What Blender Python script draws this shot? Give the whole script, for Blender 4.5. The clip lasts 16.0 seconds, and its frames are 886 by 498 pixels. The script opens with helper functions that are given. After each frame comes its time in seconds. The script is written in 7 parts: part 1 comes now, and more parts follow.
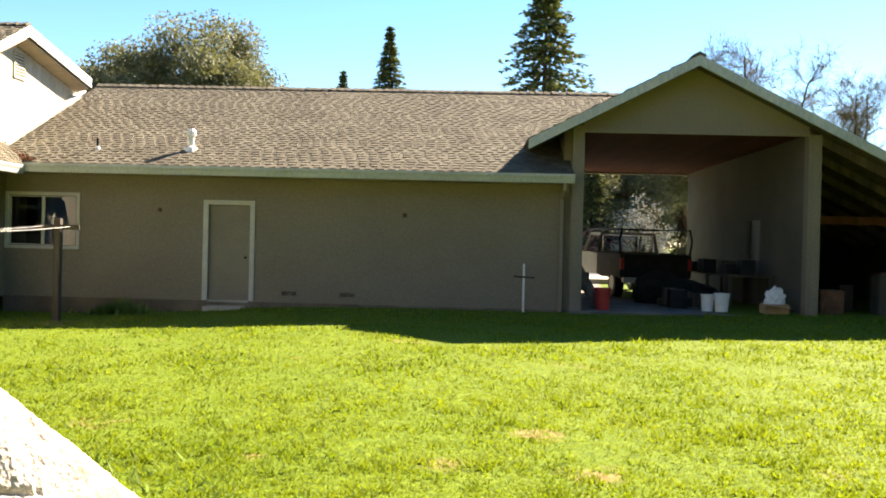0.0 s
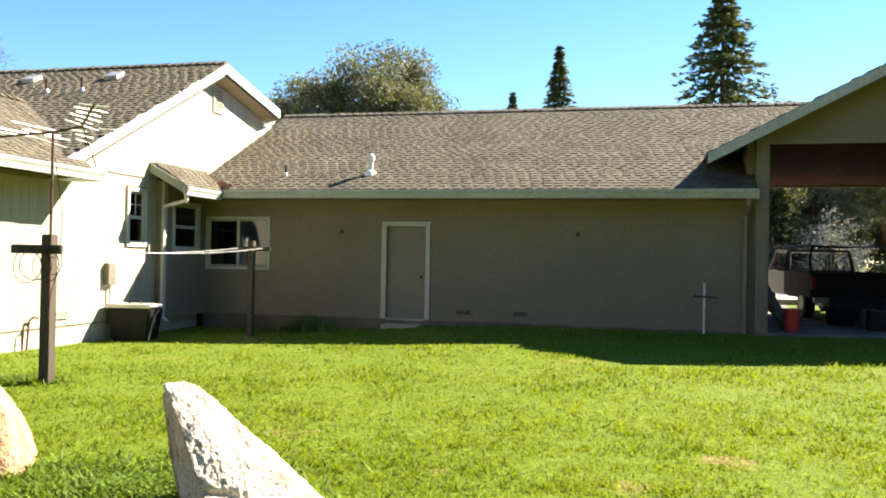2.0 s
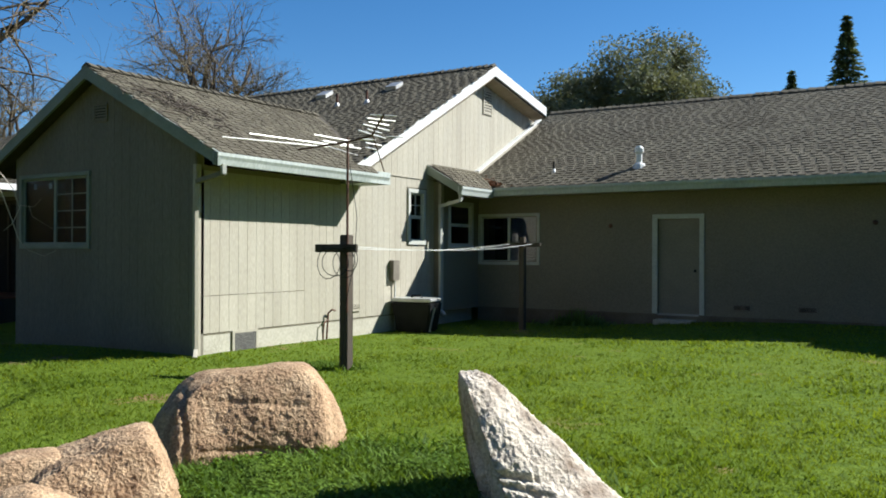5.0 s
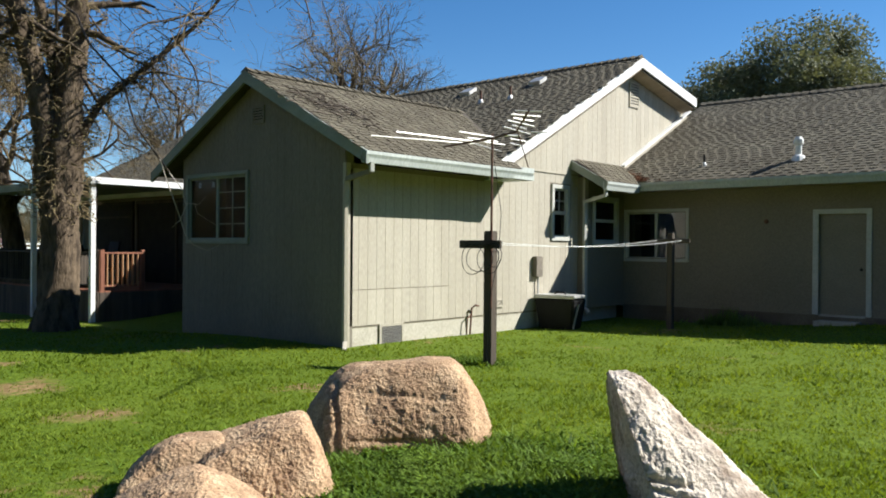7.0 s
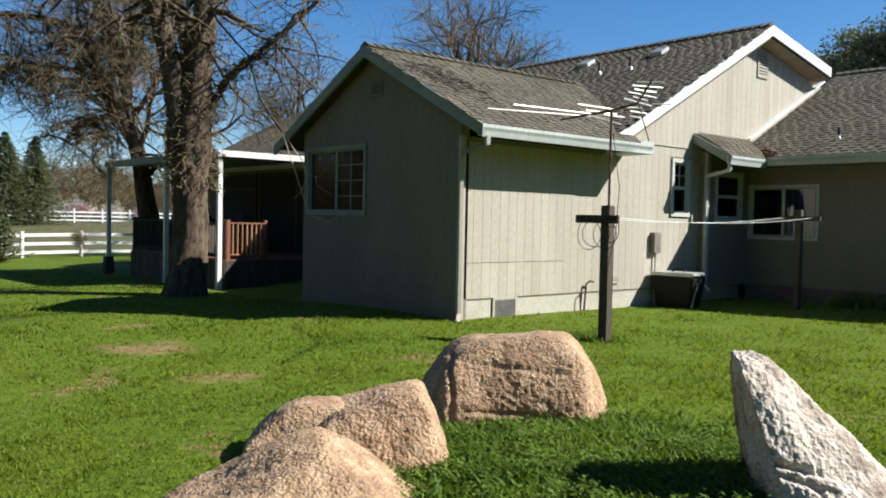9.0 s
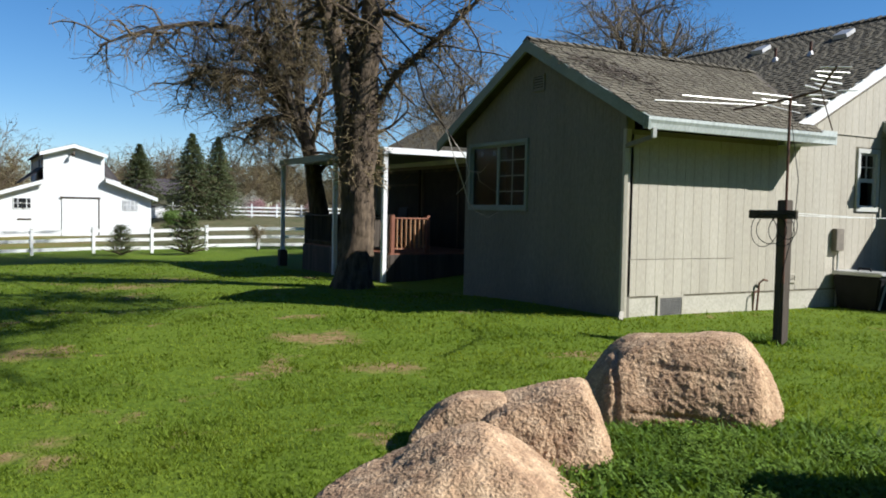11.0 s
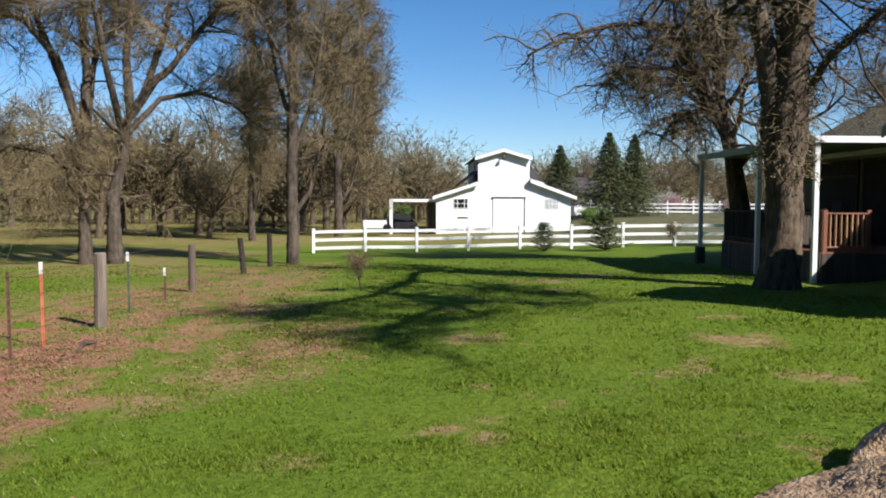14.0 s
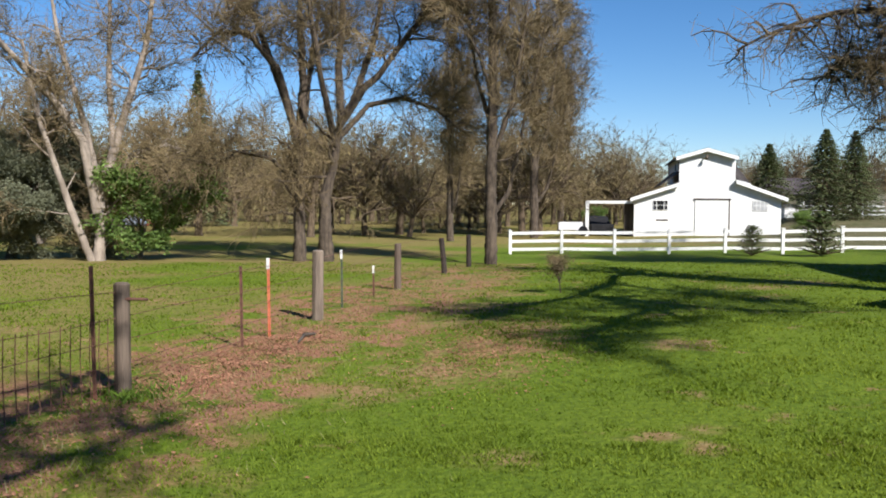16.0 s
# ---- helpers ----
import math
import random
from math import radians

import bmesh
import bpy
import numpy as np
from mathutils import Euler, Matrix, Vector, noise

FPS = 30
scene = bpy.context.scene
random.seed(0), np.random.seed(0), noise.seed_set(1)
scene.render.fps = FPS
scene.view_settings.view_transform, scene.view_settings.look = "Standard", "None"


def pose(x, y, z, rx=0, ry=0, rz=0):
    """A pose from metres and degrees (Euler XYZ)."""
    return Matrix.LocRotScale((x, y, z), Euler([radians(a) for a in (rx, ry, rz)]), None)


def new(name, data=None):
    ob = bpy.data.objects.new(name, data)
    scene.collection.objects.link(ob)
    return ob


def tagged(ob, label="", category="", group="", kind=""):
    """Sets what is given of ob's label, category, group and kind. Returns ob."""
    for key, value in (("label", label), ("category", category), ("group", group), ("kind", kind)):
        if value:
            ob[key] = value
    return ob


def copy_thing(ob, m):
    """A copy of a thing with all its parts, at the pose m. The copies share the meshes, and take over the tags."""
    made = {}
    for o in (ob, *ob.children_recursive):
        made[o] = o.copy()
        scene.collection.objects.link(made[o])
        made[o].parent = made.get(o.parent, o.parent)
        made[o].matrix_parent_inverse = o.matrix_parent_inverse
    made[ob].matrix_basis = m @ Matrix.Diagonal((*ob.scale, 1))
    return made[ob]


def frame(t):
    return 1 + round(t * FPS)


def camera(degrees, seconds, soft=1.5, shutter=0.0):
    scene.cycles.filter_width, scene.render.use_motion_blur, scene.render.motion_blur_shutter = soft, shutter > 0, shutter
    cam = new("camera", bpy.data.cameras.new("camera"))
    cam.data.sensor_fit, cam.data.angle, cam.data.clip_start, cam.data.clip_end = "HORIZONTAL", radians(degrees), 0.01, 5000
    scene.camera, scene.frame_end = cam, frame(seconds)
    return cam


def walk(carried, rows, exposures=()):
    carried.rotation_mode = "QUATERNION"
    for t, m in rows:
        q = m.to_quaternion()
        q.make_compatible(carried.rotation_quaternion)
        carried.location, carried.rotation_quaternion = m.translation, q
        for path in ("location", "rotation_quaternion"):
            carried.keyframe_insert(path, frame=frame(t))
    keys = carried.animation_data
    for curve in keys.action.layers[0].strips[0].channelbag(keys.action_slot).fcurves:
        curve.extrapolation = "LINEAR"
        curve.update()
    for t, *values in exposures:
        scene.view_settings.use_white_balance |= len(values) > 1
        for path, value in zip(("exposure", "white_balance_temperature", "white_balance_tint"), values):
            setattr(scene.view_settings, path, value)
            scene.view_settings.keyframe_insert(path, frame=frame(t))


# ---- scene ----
cam = camera(56.04, 16.0, 1.9)
PATH = [
    (0.0, pose(0.005, 0.285, 1.456, 89.60, -1.41, 2.19)),
    (0.5, pose(-0.012, 0.283, 1.449, 90.06, -1.27, 4.74)),
    (1.0, pose(-0.037, 0.275, 1.444, 90.17, -1.19, 8.33)),
    (1.5, pose(-0.048, 0.272, 1.438, 90.61, -1.13, 11.21)),
    (2.0, pose(-0.062, 0.266, 1.442, 90.72, -1.07, 13.83)),
    (2.5, pose(-0.081, 0.244, 1.441, 90.55, -1.17, 16.70)),
    (3.0, pose(-0.088, 0.224, 1.438, 90.20, -0.97, 20.04)),
    (3.5, pose(-0.109, 0.200, 1.431, 89.92, -0.66, 23.29)),
    (4.0, pose(-0.118, 0.176, 1.434, 89.42, -0.24, 26.65)),
    (4.5, pose(-0.123, 0.158, 1.436, 89.23, -0.40, 29.04)),
    (5.0, pose(-0.123, 0.130, 1.438, 90.17, -0.24, 31.86)),
    (7.5, pose(-0.164, 0.120, 1.445, 89.26, -0.68, 43.40)),
    (8.0, pose(-0.169, 0.116, 1.435, 88.81, -0.88, 45.14)),
    (8.5, pose(-0.181, 0.111, 1.433, 88.26, -1.00, 47.28)),
    (11.0, pose(-0.227, 0.098, 1.436, 87.36, -1.19, 60.27)),
    (11.5, pose(-0.247, 0.106, 1.450, 87.03, -0.47, 64.96)),
    (12.0, pose(-0.246, 0.124, 1.448, 87.13, -0.28, 69.55)),
    (12.5, pose(-0.233, 0.118, 1.443, 86.95, -0.47, 73.43)),
    (13.0, pose(-0.224, 0.102, 1.441, 87.02, -0.60, 78.60)),
    (13.5, pose(-0.228, 0.091, 1.435, 86.67, 0.14, 83.85)),
    (14.0, pose(-0.230, 0.042, 1.438, 86.78, -0.26, 88.23)),
    (14.5, pose(-0.241, 0.016, 1.443, 86.91, -0.55, 92.16)),
    (15.0, pose(-0.239, -0.017, 1.441, 86.60, -0.63, 96.10)),
    (15.5, pose(-0.216, -0.072, 1.433, 86.22, -0.58, 98.42)),
    (16.0, pose(-0.196, -0.123, 1.427, 86.83, -0.34, 101.46)),
]
walk(cam, PATH, exposures=[(0.0, 2.5, 8000, 15), (1.5, 2.42, 7700, 14), (2.5, 2.05, 6950, 10), (3.5, 1.6, 6250, 6), (4.5, 1.12, 6050, 7), (5.0, 1.0, 5950, 7), (7.5, 1.06, 6200, 10), (11.0, 0.84, 5900, 11), (16.0, 0.91, 6150, 14)])

# ---- light ----
SUN = Vector((0.88, 0.90, 1.0)).normalized()
sun = new("sun", bpy.data.lights.new("sun", "SUN"))
sun.data.energy, sun.data.angle, sun.data.color = 5.0, radians(0.53), (1.0, 0.95, 0.86)
sun.rotation_euler = SUN.to_track_quat("Z", "Y").to_euler()
world = bpy.data.worlds.new("sky")
scene.world = world
world.use_nodes = True
wn = world.node_tree.nodes
sky = wn.new("ShaderNodeTexSky")
sky.sky_type, sky.sun_disc = "NISHITA", False
sky.sun_elevation, sky.sun_rotation = math.asin(SUN.z), math.atan2(SUN.x, SUN.y)
sky.altitude, sky.air_density, sky.dust_density, sky.ozone_density = 1200, 1.0, 0.1, 3.0
deep = wn.new("ShaderNodeHueSaturation")
deep.inputs["Saturation"].default_value = 1.25
world.node_tree.links.new(sky.outputs[0], deep.inputs["Color"])
world.node_tree.links.new(deep.outputs[0], wn["Background"].inputs[0])
wn["Background"].inputs[1].default_value = 0.064


# ---- mesh tools ----
class Mesh:
    """Collects vertices and faces of one mesh."""

    def __init__(self):
        self.v, self.f = [], []

    def add(self, verts, faces):
        n = len(self.v)
        self.v.extend(tuple(p) for p in verts)
        self.f.extend(tuple(i + n for i in q) for q in faces)
        return self

    def box(self, x0, x1, y0, y1, z0, z1):
        return self.add([(x0, y0, z0), (x1, y0, z0), (x1, y1, z0), (x0, y1, z0), (x0, y0, z1), (x1, y0, z1), (x1, y1, z1), (x0, y1, z1)],
                        [(3, 2, 1, 0), (4, 5, 6, 7), (0, 1, 5, 4), (1, 2, 6, 5), (2, 3, 7, 6), (3, 0, 4, 7)])

    def prism(self, poly, d):
        """A closed polygon of 3D points, pushed along d."""
        n, d = len(poly), Vector(d)
        a = [Vector(p) for p in poly]
        return self.add(a + [p + d for p in a], [tuple(range(n))[::-1], tuple(range(n, 2 * n))] + [(i, (i + 1) % n, n + (i + 1) % n, n + i) for i in range(n)])

    def beam(self, a, b, w, h, up=(0, 0, 1)):
        """A rectangular bar from a to b."""
        a, b = Vector(a), Vector(b)
        t = (b - a).normalized()
        s = t.cross(Vector(up))
        s = (s if s.length > 1e-4 else t.cross(Vector((1, 0, 0)))).normalized()
        u = s.cross(t)
        c = [s * (i * w / 2) + u * (j * h / 2) for i, j in ((-1, -1), (1, -1), (1, 1), (-1, 1))]
        return self.add([a + k for k in c] + [b + k for k in c], [(3, 2, 1, 0), (4, 5, 6, 7), (0, 1, 5, 4), (1, 2, 6, 5), (2, 3, 7, 6), (3, 0, 4, 7)])

    def tube(self, pts, rad, n=6, cap=True):
        """A round bar through pts, with a radius at each."""
        pts = [Vector(p) for p in pts]
        rad = [rad] * len(pts) if isinstance(rad, (int, float)) else rad
        t = (pts[1] - pts[0]).normalized()
        s = t.cross(Vector((0.31, 0.17, 0.93)))
        s = (s if s.length > 0.05 else t.cross(Vector((1, 0, 0)))).normalized()
        base, k = len(self.v), len(pts)
        for i, p in enumerate(pts):
            if i:
                t = (pts[min(i + 1, k - 1)] - pts[i - 1]).normalized()
            s = (s - t * s.dot(t)).normalized()
            q = t.cross(s)
            for j in range(n):
                a = 2 * math.pi * j / n
                self.v.append(tuple(p + (s * math.cos(a) + q * math.sin(a)) * rad[i]))
        for i in range(k - 1):
            for j in range(n):
                a, b = base + i * n + j, base + i * n + (j + 1) % n
                self.f.append((a, b, b + n, a + n))
        if cap:
            self.f.append(tuple(base + j for j in range(n))[::-1])
            self.f.append(tuple(base + (k - 1) * n + j for j in range(n)))
        return self

    def data(self, name, bevel=0.0, smooth=False):
        me = bpy.data.meshes.new(name)
        me.from_pydata(self.v, [], self.f)
        if name == "wall":
            bm = bmesh.new()
            bm.from_mesh(me)
            bmesh.ops.remove_doubles(bm, verts=bm.verts[:], dist=0.001)
            bm.to_mesh(me)
            bm.free()
        if bevel:
            bm = bmesh.new()
            bm.from_mesh(me)
            bmesh.ops.bevel(bm, geom=bm.edges[:], offset=bevel, segments=2, affect="EDGES", clamp_overlap=True)
            bm.to_mesh(me)
            bm.free()
        if smooth:
            me.polygons.foreach_set("use_smooth", [True] * len(me.polygons))
        me.update()
        return me


BASE = {}


def thing(name, label, category, at=(0, 0, 0), group="", kind=""):
    """An Empty at the base of a thing; its parts are built in world coordinates."""
    ob = new(name)
    ob.location = at
    ob.empty_display_size = 0.1
    BASE[ob] = Vector(at)
    return tagged(ob, label, category, group, kind)


def part(name, m, material, parent, label="", bevel=0.0, smooth=False, kind=""):
    ob = new(name, m.data(name, bevel, smooth) if isinstance(m, Mesh) else m)
    ob.data.materials.clear()
    ob.data.materials.append(material)
    if parent is not None:
        ob.parent = parent
        if parent in BASE:
            ob.matrix_parent_inverse = Matrix.Translation(-BASE[parent])
    return tagged(ob, label, kind=kind)


def solo(name, m, material, label, category, group="", kind="", bevel=0.0, smooth=False):
    """A thing of one mesh."""
    return tagged(part(name, m, material, None, bevel=bevel, smooth=smooth), label, category, group, kind)


# ---- materials ----
def material(name, a, b, rough=0.8, scale=8.0, fine=60.0, bump=0.2, metal=0.0, vary=0.0, island=False, stretch=(1, 1, 1), dist=0.01, third=None, spec=0.35, thru=0.0, grain=0.18):
    """Two colours mixed by coarse noise, broken by fine noise, with bump; vary: random lightness for each object or island."""
    mt = bpy.data.materials.new(name)
    mt.use_nodes = True
    nt = mt.node_tree
    N, K = nt.nodes, nt.links.new
    bsdf = N["Principled BSDF"]
    geo = N.new("ShaderNodeNewGeometry")
    mp = N.new("ShaderNodeMapping")
    mp.inputs["Scale"].default_value = stretch
    K(geo.outputs["Position"], mp.inputs[0])
    n1, n2 = N.new("ShaderNodeTexNoise"), N.new("ShaderNodeTexNoise")
    for n, s, dt in ((n1, scale, 5), (n2, fine, 3)):
        n.inputs["Scale"].default_value, n.inputs["Detail"].default_value = s, dt
        K(mp.outputs[0], n.inputs["Vector"])
    ramp = N.new("ShaderNodeValToRGB")
    ramp.color_ramp.elements[0].position, ramp.color_ramp.elements[1].position = 0.32, 0.68
    ramp.color_ramp.elements[0].color, ramp.color_ramp.elements[1].color = (*a, 1), (*b, 1)
    if third:
        e = ramp.color_ramp.elements.new(0.5)
        e.color = (*third, 1)
    K(n1.outputs[0], ramp.inputs[0])
    hs = N.new("ShaderNodeHueSaturation")
    mr = N.new("ShaderNodeMapRange")
    mr.inputs["From Min"].default_value, mr.inputs["From Max"].default_value = 0.25, 0.75
    mr.inputs["To Min"].default_value, mr.inputs["To Max"].default_value = 1 - grain, 1 + grain
    K(n2.outputs[0], mr.inputs[0])
    val = mr.outputs[0]
    if vary:
        info = geo.outputs["Random Per Island"] if island else N.new("ShaderNodeObjectInfo").outputs["Random"]
        m2 = N.new("ShaderNodeMapRange")
        m2.inputs["To Min"].default_value, m2.inputs["To Max"].default_value = 1 - vary, 1 + vary
        K(info, m2.inputs[0])
        mul = N.new("ShaderNodeMath")
        mul.operation = "MULTIPLY"
        K(val, mul.inputs[0])
        K(m2.outputs[0], mul.inputs[1])
        val = mul.outputs[0]
    K(val, hs.inputs["Value"])
    K(ramp.outputs[0], hs.inputs["Color"])
    K(hs.outputs[0], bsdf.inputs["Base Color"])
    bsdf.inputs["Roughness"].default_value, bsdf.inputs["Metallic"].default_value = rough, metal
    bsdf.inputs["Specular IOR Level"].default_value = spec
    if bump:
        bp = N.new("ShaderNodeBump")
        bp.inputs["Strength"].default_value, bp.inputs["Distance"].default_value = bump, dist
        K(n2.outputs[0], bp.inputs["Height"])
        K(bp.outputs[0], bsdf.inputs["Normal"])
    if thru:
        tr, mx = N.new("ShaderNodeBsdfTranslucent"), N.new("ShaderNodeMixShader")
        gm2 = N.new("ShaderNodeMix")
        gm2.data_type, gm2.blend_type = "RGBA", "MULTIPLY"
        gm2.inputs[0].default_value = 1.0
        gm2.inputs[7].default_value = (1.25, 1.15, 0.6, 1)
        K(hs.outputs[0], gm2.inputs[6])
        K(gm2.outputs[2], tr.inputs[0])
        mx.inputs[0].default_value = thru
        K(bsdf.outputs[0], mx.inputs[1])
        K(tr.outputs[0], mx.inputs[2])
        K(mx.outputs[0], N["Material Output"].inputs[0])
    return mt


def glass(name, tint=(0.50, 0.54, 0.55), ior=1.25):
    mt = bpy.data.materials.new(name)
    mt.use_nodes = True
    b = mt.node_tree.nodes["Principled BSDF"]
    b.inputs["Base Color"].default_value = (*tint, 1)
    b.inputs["Roughness"].default_value, b.inputs["Transmission Weight"].default_value = 0.02, 1.0
    b.inputs["IOR"].default_value = ior
    return mt


# one house paint: siding carries the gable's shade, boards the sunny tone
SHADE_SIDING = material("painted_siding", (0.165, 0.148, 0.114), (0.195, 0.177, 0.138), 0.75, 1.3, 45, 0.15, stretch=(1, 1, 0.25), third=(0.18, 0.162, 0.126))
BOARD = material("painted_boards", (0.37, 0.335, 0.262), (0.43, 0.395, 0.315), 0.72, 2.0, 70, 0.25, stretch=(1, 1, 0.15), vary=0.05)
# the board paint again, darkened for walls that lie in shade
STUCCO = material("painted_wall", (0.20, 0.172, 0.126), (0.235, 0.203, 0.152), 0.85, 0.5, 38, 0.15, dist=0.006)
TRIM = material("pale_trim", (0.44, 0.44, 0.39), (0.52, 0.52, 0.47), 0.6, 3, 50, 0.1)
FASCIA = material("fascia_paint", (0.38, 0.41, 0.38), (0.46, 0.49, 0.45), 0.55, 1.5, 30, 0.1, stretch=(1, 1, 0.3))
# dark copy of the pale trim, for boards that lie in shade
SHADE_TRIM = material("rake_paint", (0.20, 0.23, 0.195), (0.25, 0.28, 0.235), 0.6, 2, 40, 0.15)
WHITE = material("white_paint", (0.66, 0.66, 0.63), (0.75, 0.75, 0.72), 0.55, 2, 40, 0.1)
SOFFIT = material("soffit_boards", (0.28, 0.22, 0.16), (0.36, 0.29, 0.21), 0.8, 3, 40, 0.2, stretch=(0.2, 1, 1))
CONCRETE = material("concrete", (0.30, 0.28, 0.25), (0.42, 0.39, 0.34), 0.9, 1.5, 40, 0.4)
FOUND = material("foundation_paint", (0.38, 0.35, 0.28), (0.45, 0.42, 0.34), 0.9, 1.6, 30, 0.5)
SHINGLE = material("asphalt_shingle", (0.104, 0.091, 0.066), (0.142, 0.126, 0.092), 0.95, 1.2, 90, 0.6, vary=0.2, spec=0.15)
SHINGLES = material("asphalt_shingles", (0.104, 0.091, 0.066), (0.142, 0.126, 0.092), 0.95, 1.2, 90, 0.6, vary=0.2, island=True, spec=0.15)
UNDER = material("roof_felt", (0.06, 0.05, 0.04), (0.09, 0.075, 0.06), 0.95, 4, 50, 0.2)
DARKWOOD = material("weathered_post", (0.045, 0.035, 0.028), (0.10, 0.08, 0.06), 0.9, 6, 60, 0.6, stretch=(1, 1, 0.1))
GREYWOOD = material("grey_post", (0.10, 0.078, 0.06), (0.21, 0.165, 0.125), 0.9, 8, 70, 0.6, stretch=(1, 1, 0.1))
REDWOOD = material("stained_wood", (0.16, 0.06, 0.035), (0.27, 0.11, 0.06), 0.7, 6, 50, 0.4, stretch=(1, 1, 0.1))
RAILWOOD = material("weathered_redwood", (0.28, 0.15, 0.075), (0.44, 0.26, 0.135), 0.8, 6, 50, 0.4, stretch=(1, 1, 0.1), vary=0.15)
BROWNWOOD = material("brown_timber", (0.10, 0.045, 0.025), (0.17, 0.08, 0.045), 0.8, 5, 50, 0.3)
METAL = material("dull_metal", (0.45, 0.45, 0.44), (0.60, 0.60, 0.58), 0.45, 5, 60, 0.05, metal=0.6)
ALU = material("antenna_metal", (0.76, 0.73, 0.66), (0.86, 0.83, 0.76), 0.42, 5, 60, 0.05, metal=0.75)
RUST = material("rusty_steel", (0.07, 0.035, 0.025), (0.15, 0.07, 0.045), 0.85, 12, 90, 0.4)
BLACK = material("black_plastic", (0.007, 0.007, 0.008), (0.016, 0.016, 0.017), 0.55, 4, 60, 0.1, spec=0.2)
# colour of sheets that stand in for unlit space
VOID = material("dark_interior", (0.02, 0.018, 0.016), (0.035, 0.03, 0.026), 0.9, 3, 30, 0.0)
GLASS = glass("window_glass")
DOUBLE_GLASS = glass("double_glass", ior=1.8)
BARK = material("oak_bark", (0.045, 0.032, 0.02), (0.15, 0.11, 0.07), 0.95, 9, 40, 1.0, stretch=(1, 1, 0.25), dist=0.03)
DARKBARK = material("grey_oak_bark", (0.04, 0.03, 0.022), (0.11, 0.085, 0.06), 0.95, 9, 40, 1.0, stretch=(1, 1, 0.25), dist=0.03)
PALEBARK = material("pale_bark", (0.19, 0.155, 0.12), (0.34, 0.285, 0.23), 0.95, 3, 40, 0.8, stretch=(1, 1, 0.4), dist=0.02)
TWIG = material("oak_twigs", (0.108, 0.08, 0.04), (0.19, 0.142, 0.072), 0.95, 1.5, 30, 0.0, vary=0.25, island=True)
BUD = material("oak_buds", (0.105, 0.083, 0.034), (0.178, 0.142, 0.06), 0.9, 0.6, 20, 0.0, vary=0.35, island=True)
LEAF = material("olive_leaves", (0.10, 0.112, 0.065), (0.175, 0.185, 0.115), 0.7, 0.8, 20, 0.0, vary=0.2, island=True, thru=0.25)
GREENLEAF = material("green_leaves", (0.085, 0.145, 0.028), (0.155, 0.235, 0.055), 0.7, 1.0, 20, 0.0, vary=0.35, island=True, thru=0.35)
NEEDLE = material("conifer_needles", (0.070, 0.092, 0.036), (0.135, 0.160, 0.066), 0.8, 0.8, 20, 0.0, vary=0.4, island=True, thru=0.2)
ROCK_TAN = material("tan_granite", (0.29, 0.182, 0.105), (0.49, 0.345, 0.212), 0.95, 7, 60, 1.0, third=(0.385, 0.255, 0.148), dist=0.018, grain=0.5)
ROCK_PALE = material("pale_granite", (0.19, 0.14, 0.10), (0.60, 0.53, 0.43), 0.9, 4.5, 42, 1.0, third=(0.53, 0.455, 0.37), dist=0.02, grain=0.3)


# ---- ground ----
def step(t):
    t = min(1.0, max(0.0, t))
    return t * t * (3 - 2 * t)


def ground_z(x, y):
    z = 0.02 - 0.24 * step((-1.5 - x) / 7.5) - 0.40 * step((6 - y) / 12) - 0.36 * step((-16 - x) / 22)
    z += 0.06 * step((y - 15.5) / 2) * step((x + 8) / 4) + 0.08 * step((x - 1) / 5) * step((y - 14) / 4)
    z -= 0.2 * step((-12.5 - x) / 5) * step((x + 33) / 9) * step((y + 2) / 5) * step((13 - y) / 3)
    z -= 0.14 * step((-24 - x) / 12) * step((y + 2) / 3) * step((11 - y) / 4)
    z += 0.95 * step((-58 - x) / 12) * step((y - 10) / 6)
    d = math.hypot(x + 5, y - 5)
    return z + 0.03 * noise.noise((x * 0.35, y * 0.35, 1.7)) + (0.4 * noise.noise((x * 0.03, y * 0.03, 4.0)) if d > 55 else 0.0) * step((d - 55) / 30)


# bare spots on the lawn: x, y, radius
SPOTS = [(-10.36, 4.06, 0.75), (-12.25, 4.54, 0.4), (-20.9, 3.3, 1.3), (-22.3, 4.6, 1.2), (-11.3, 0.66, 0.55), (-11.2, -1.6, 1.4), (-9.6, -2.0, 1.2), (-13.0, -1.4, 1.1), (-8.4, -2.6, 0.9),
         (-6.73, 0.23, 0.28), (-6.97, 0.66, 0.3), (-6.0, -0.95, 0.45), (0.47, 6.63, 0.26), (-0.14, 5.67, 0.24), (-1.49, 5.74, 0.14), (0.82, 5.54, 0.25), (-8.1, 4.05, 0.5), (-6.4, 0.59, 0.25), (-13.5, -2.6, 1.0), (-15.6, -2.5, 1.4), (-18.2, -3.0, 1.6), (-21.2, -3.3, 1.7)]


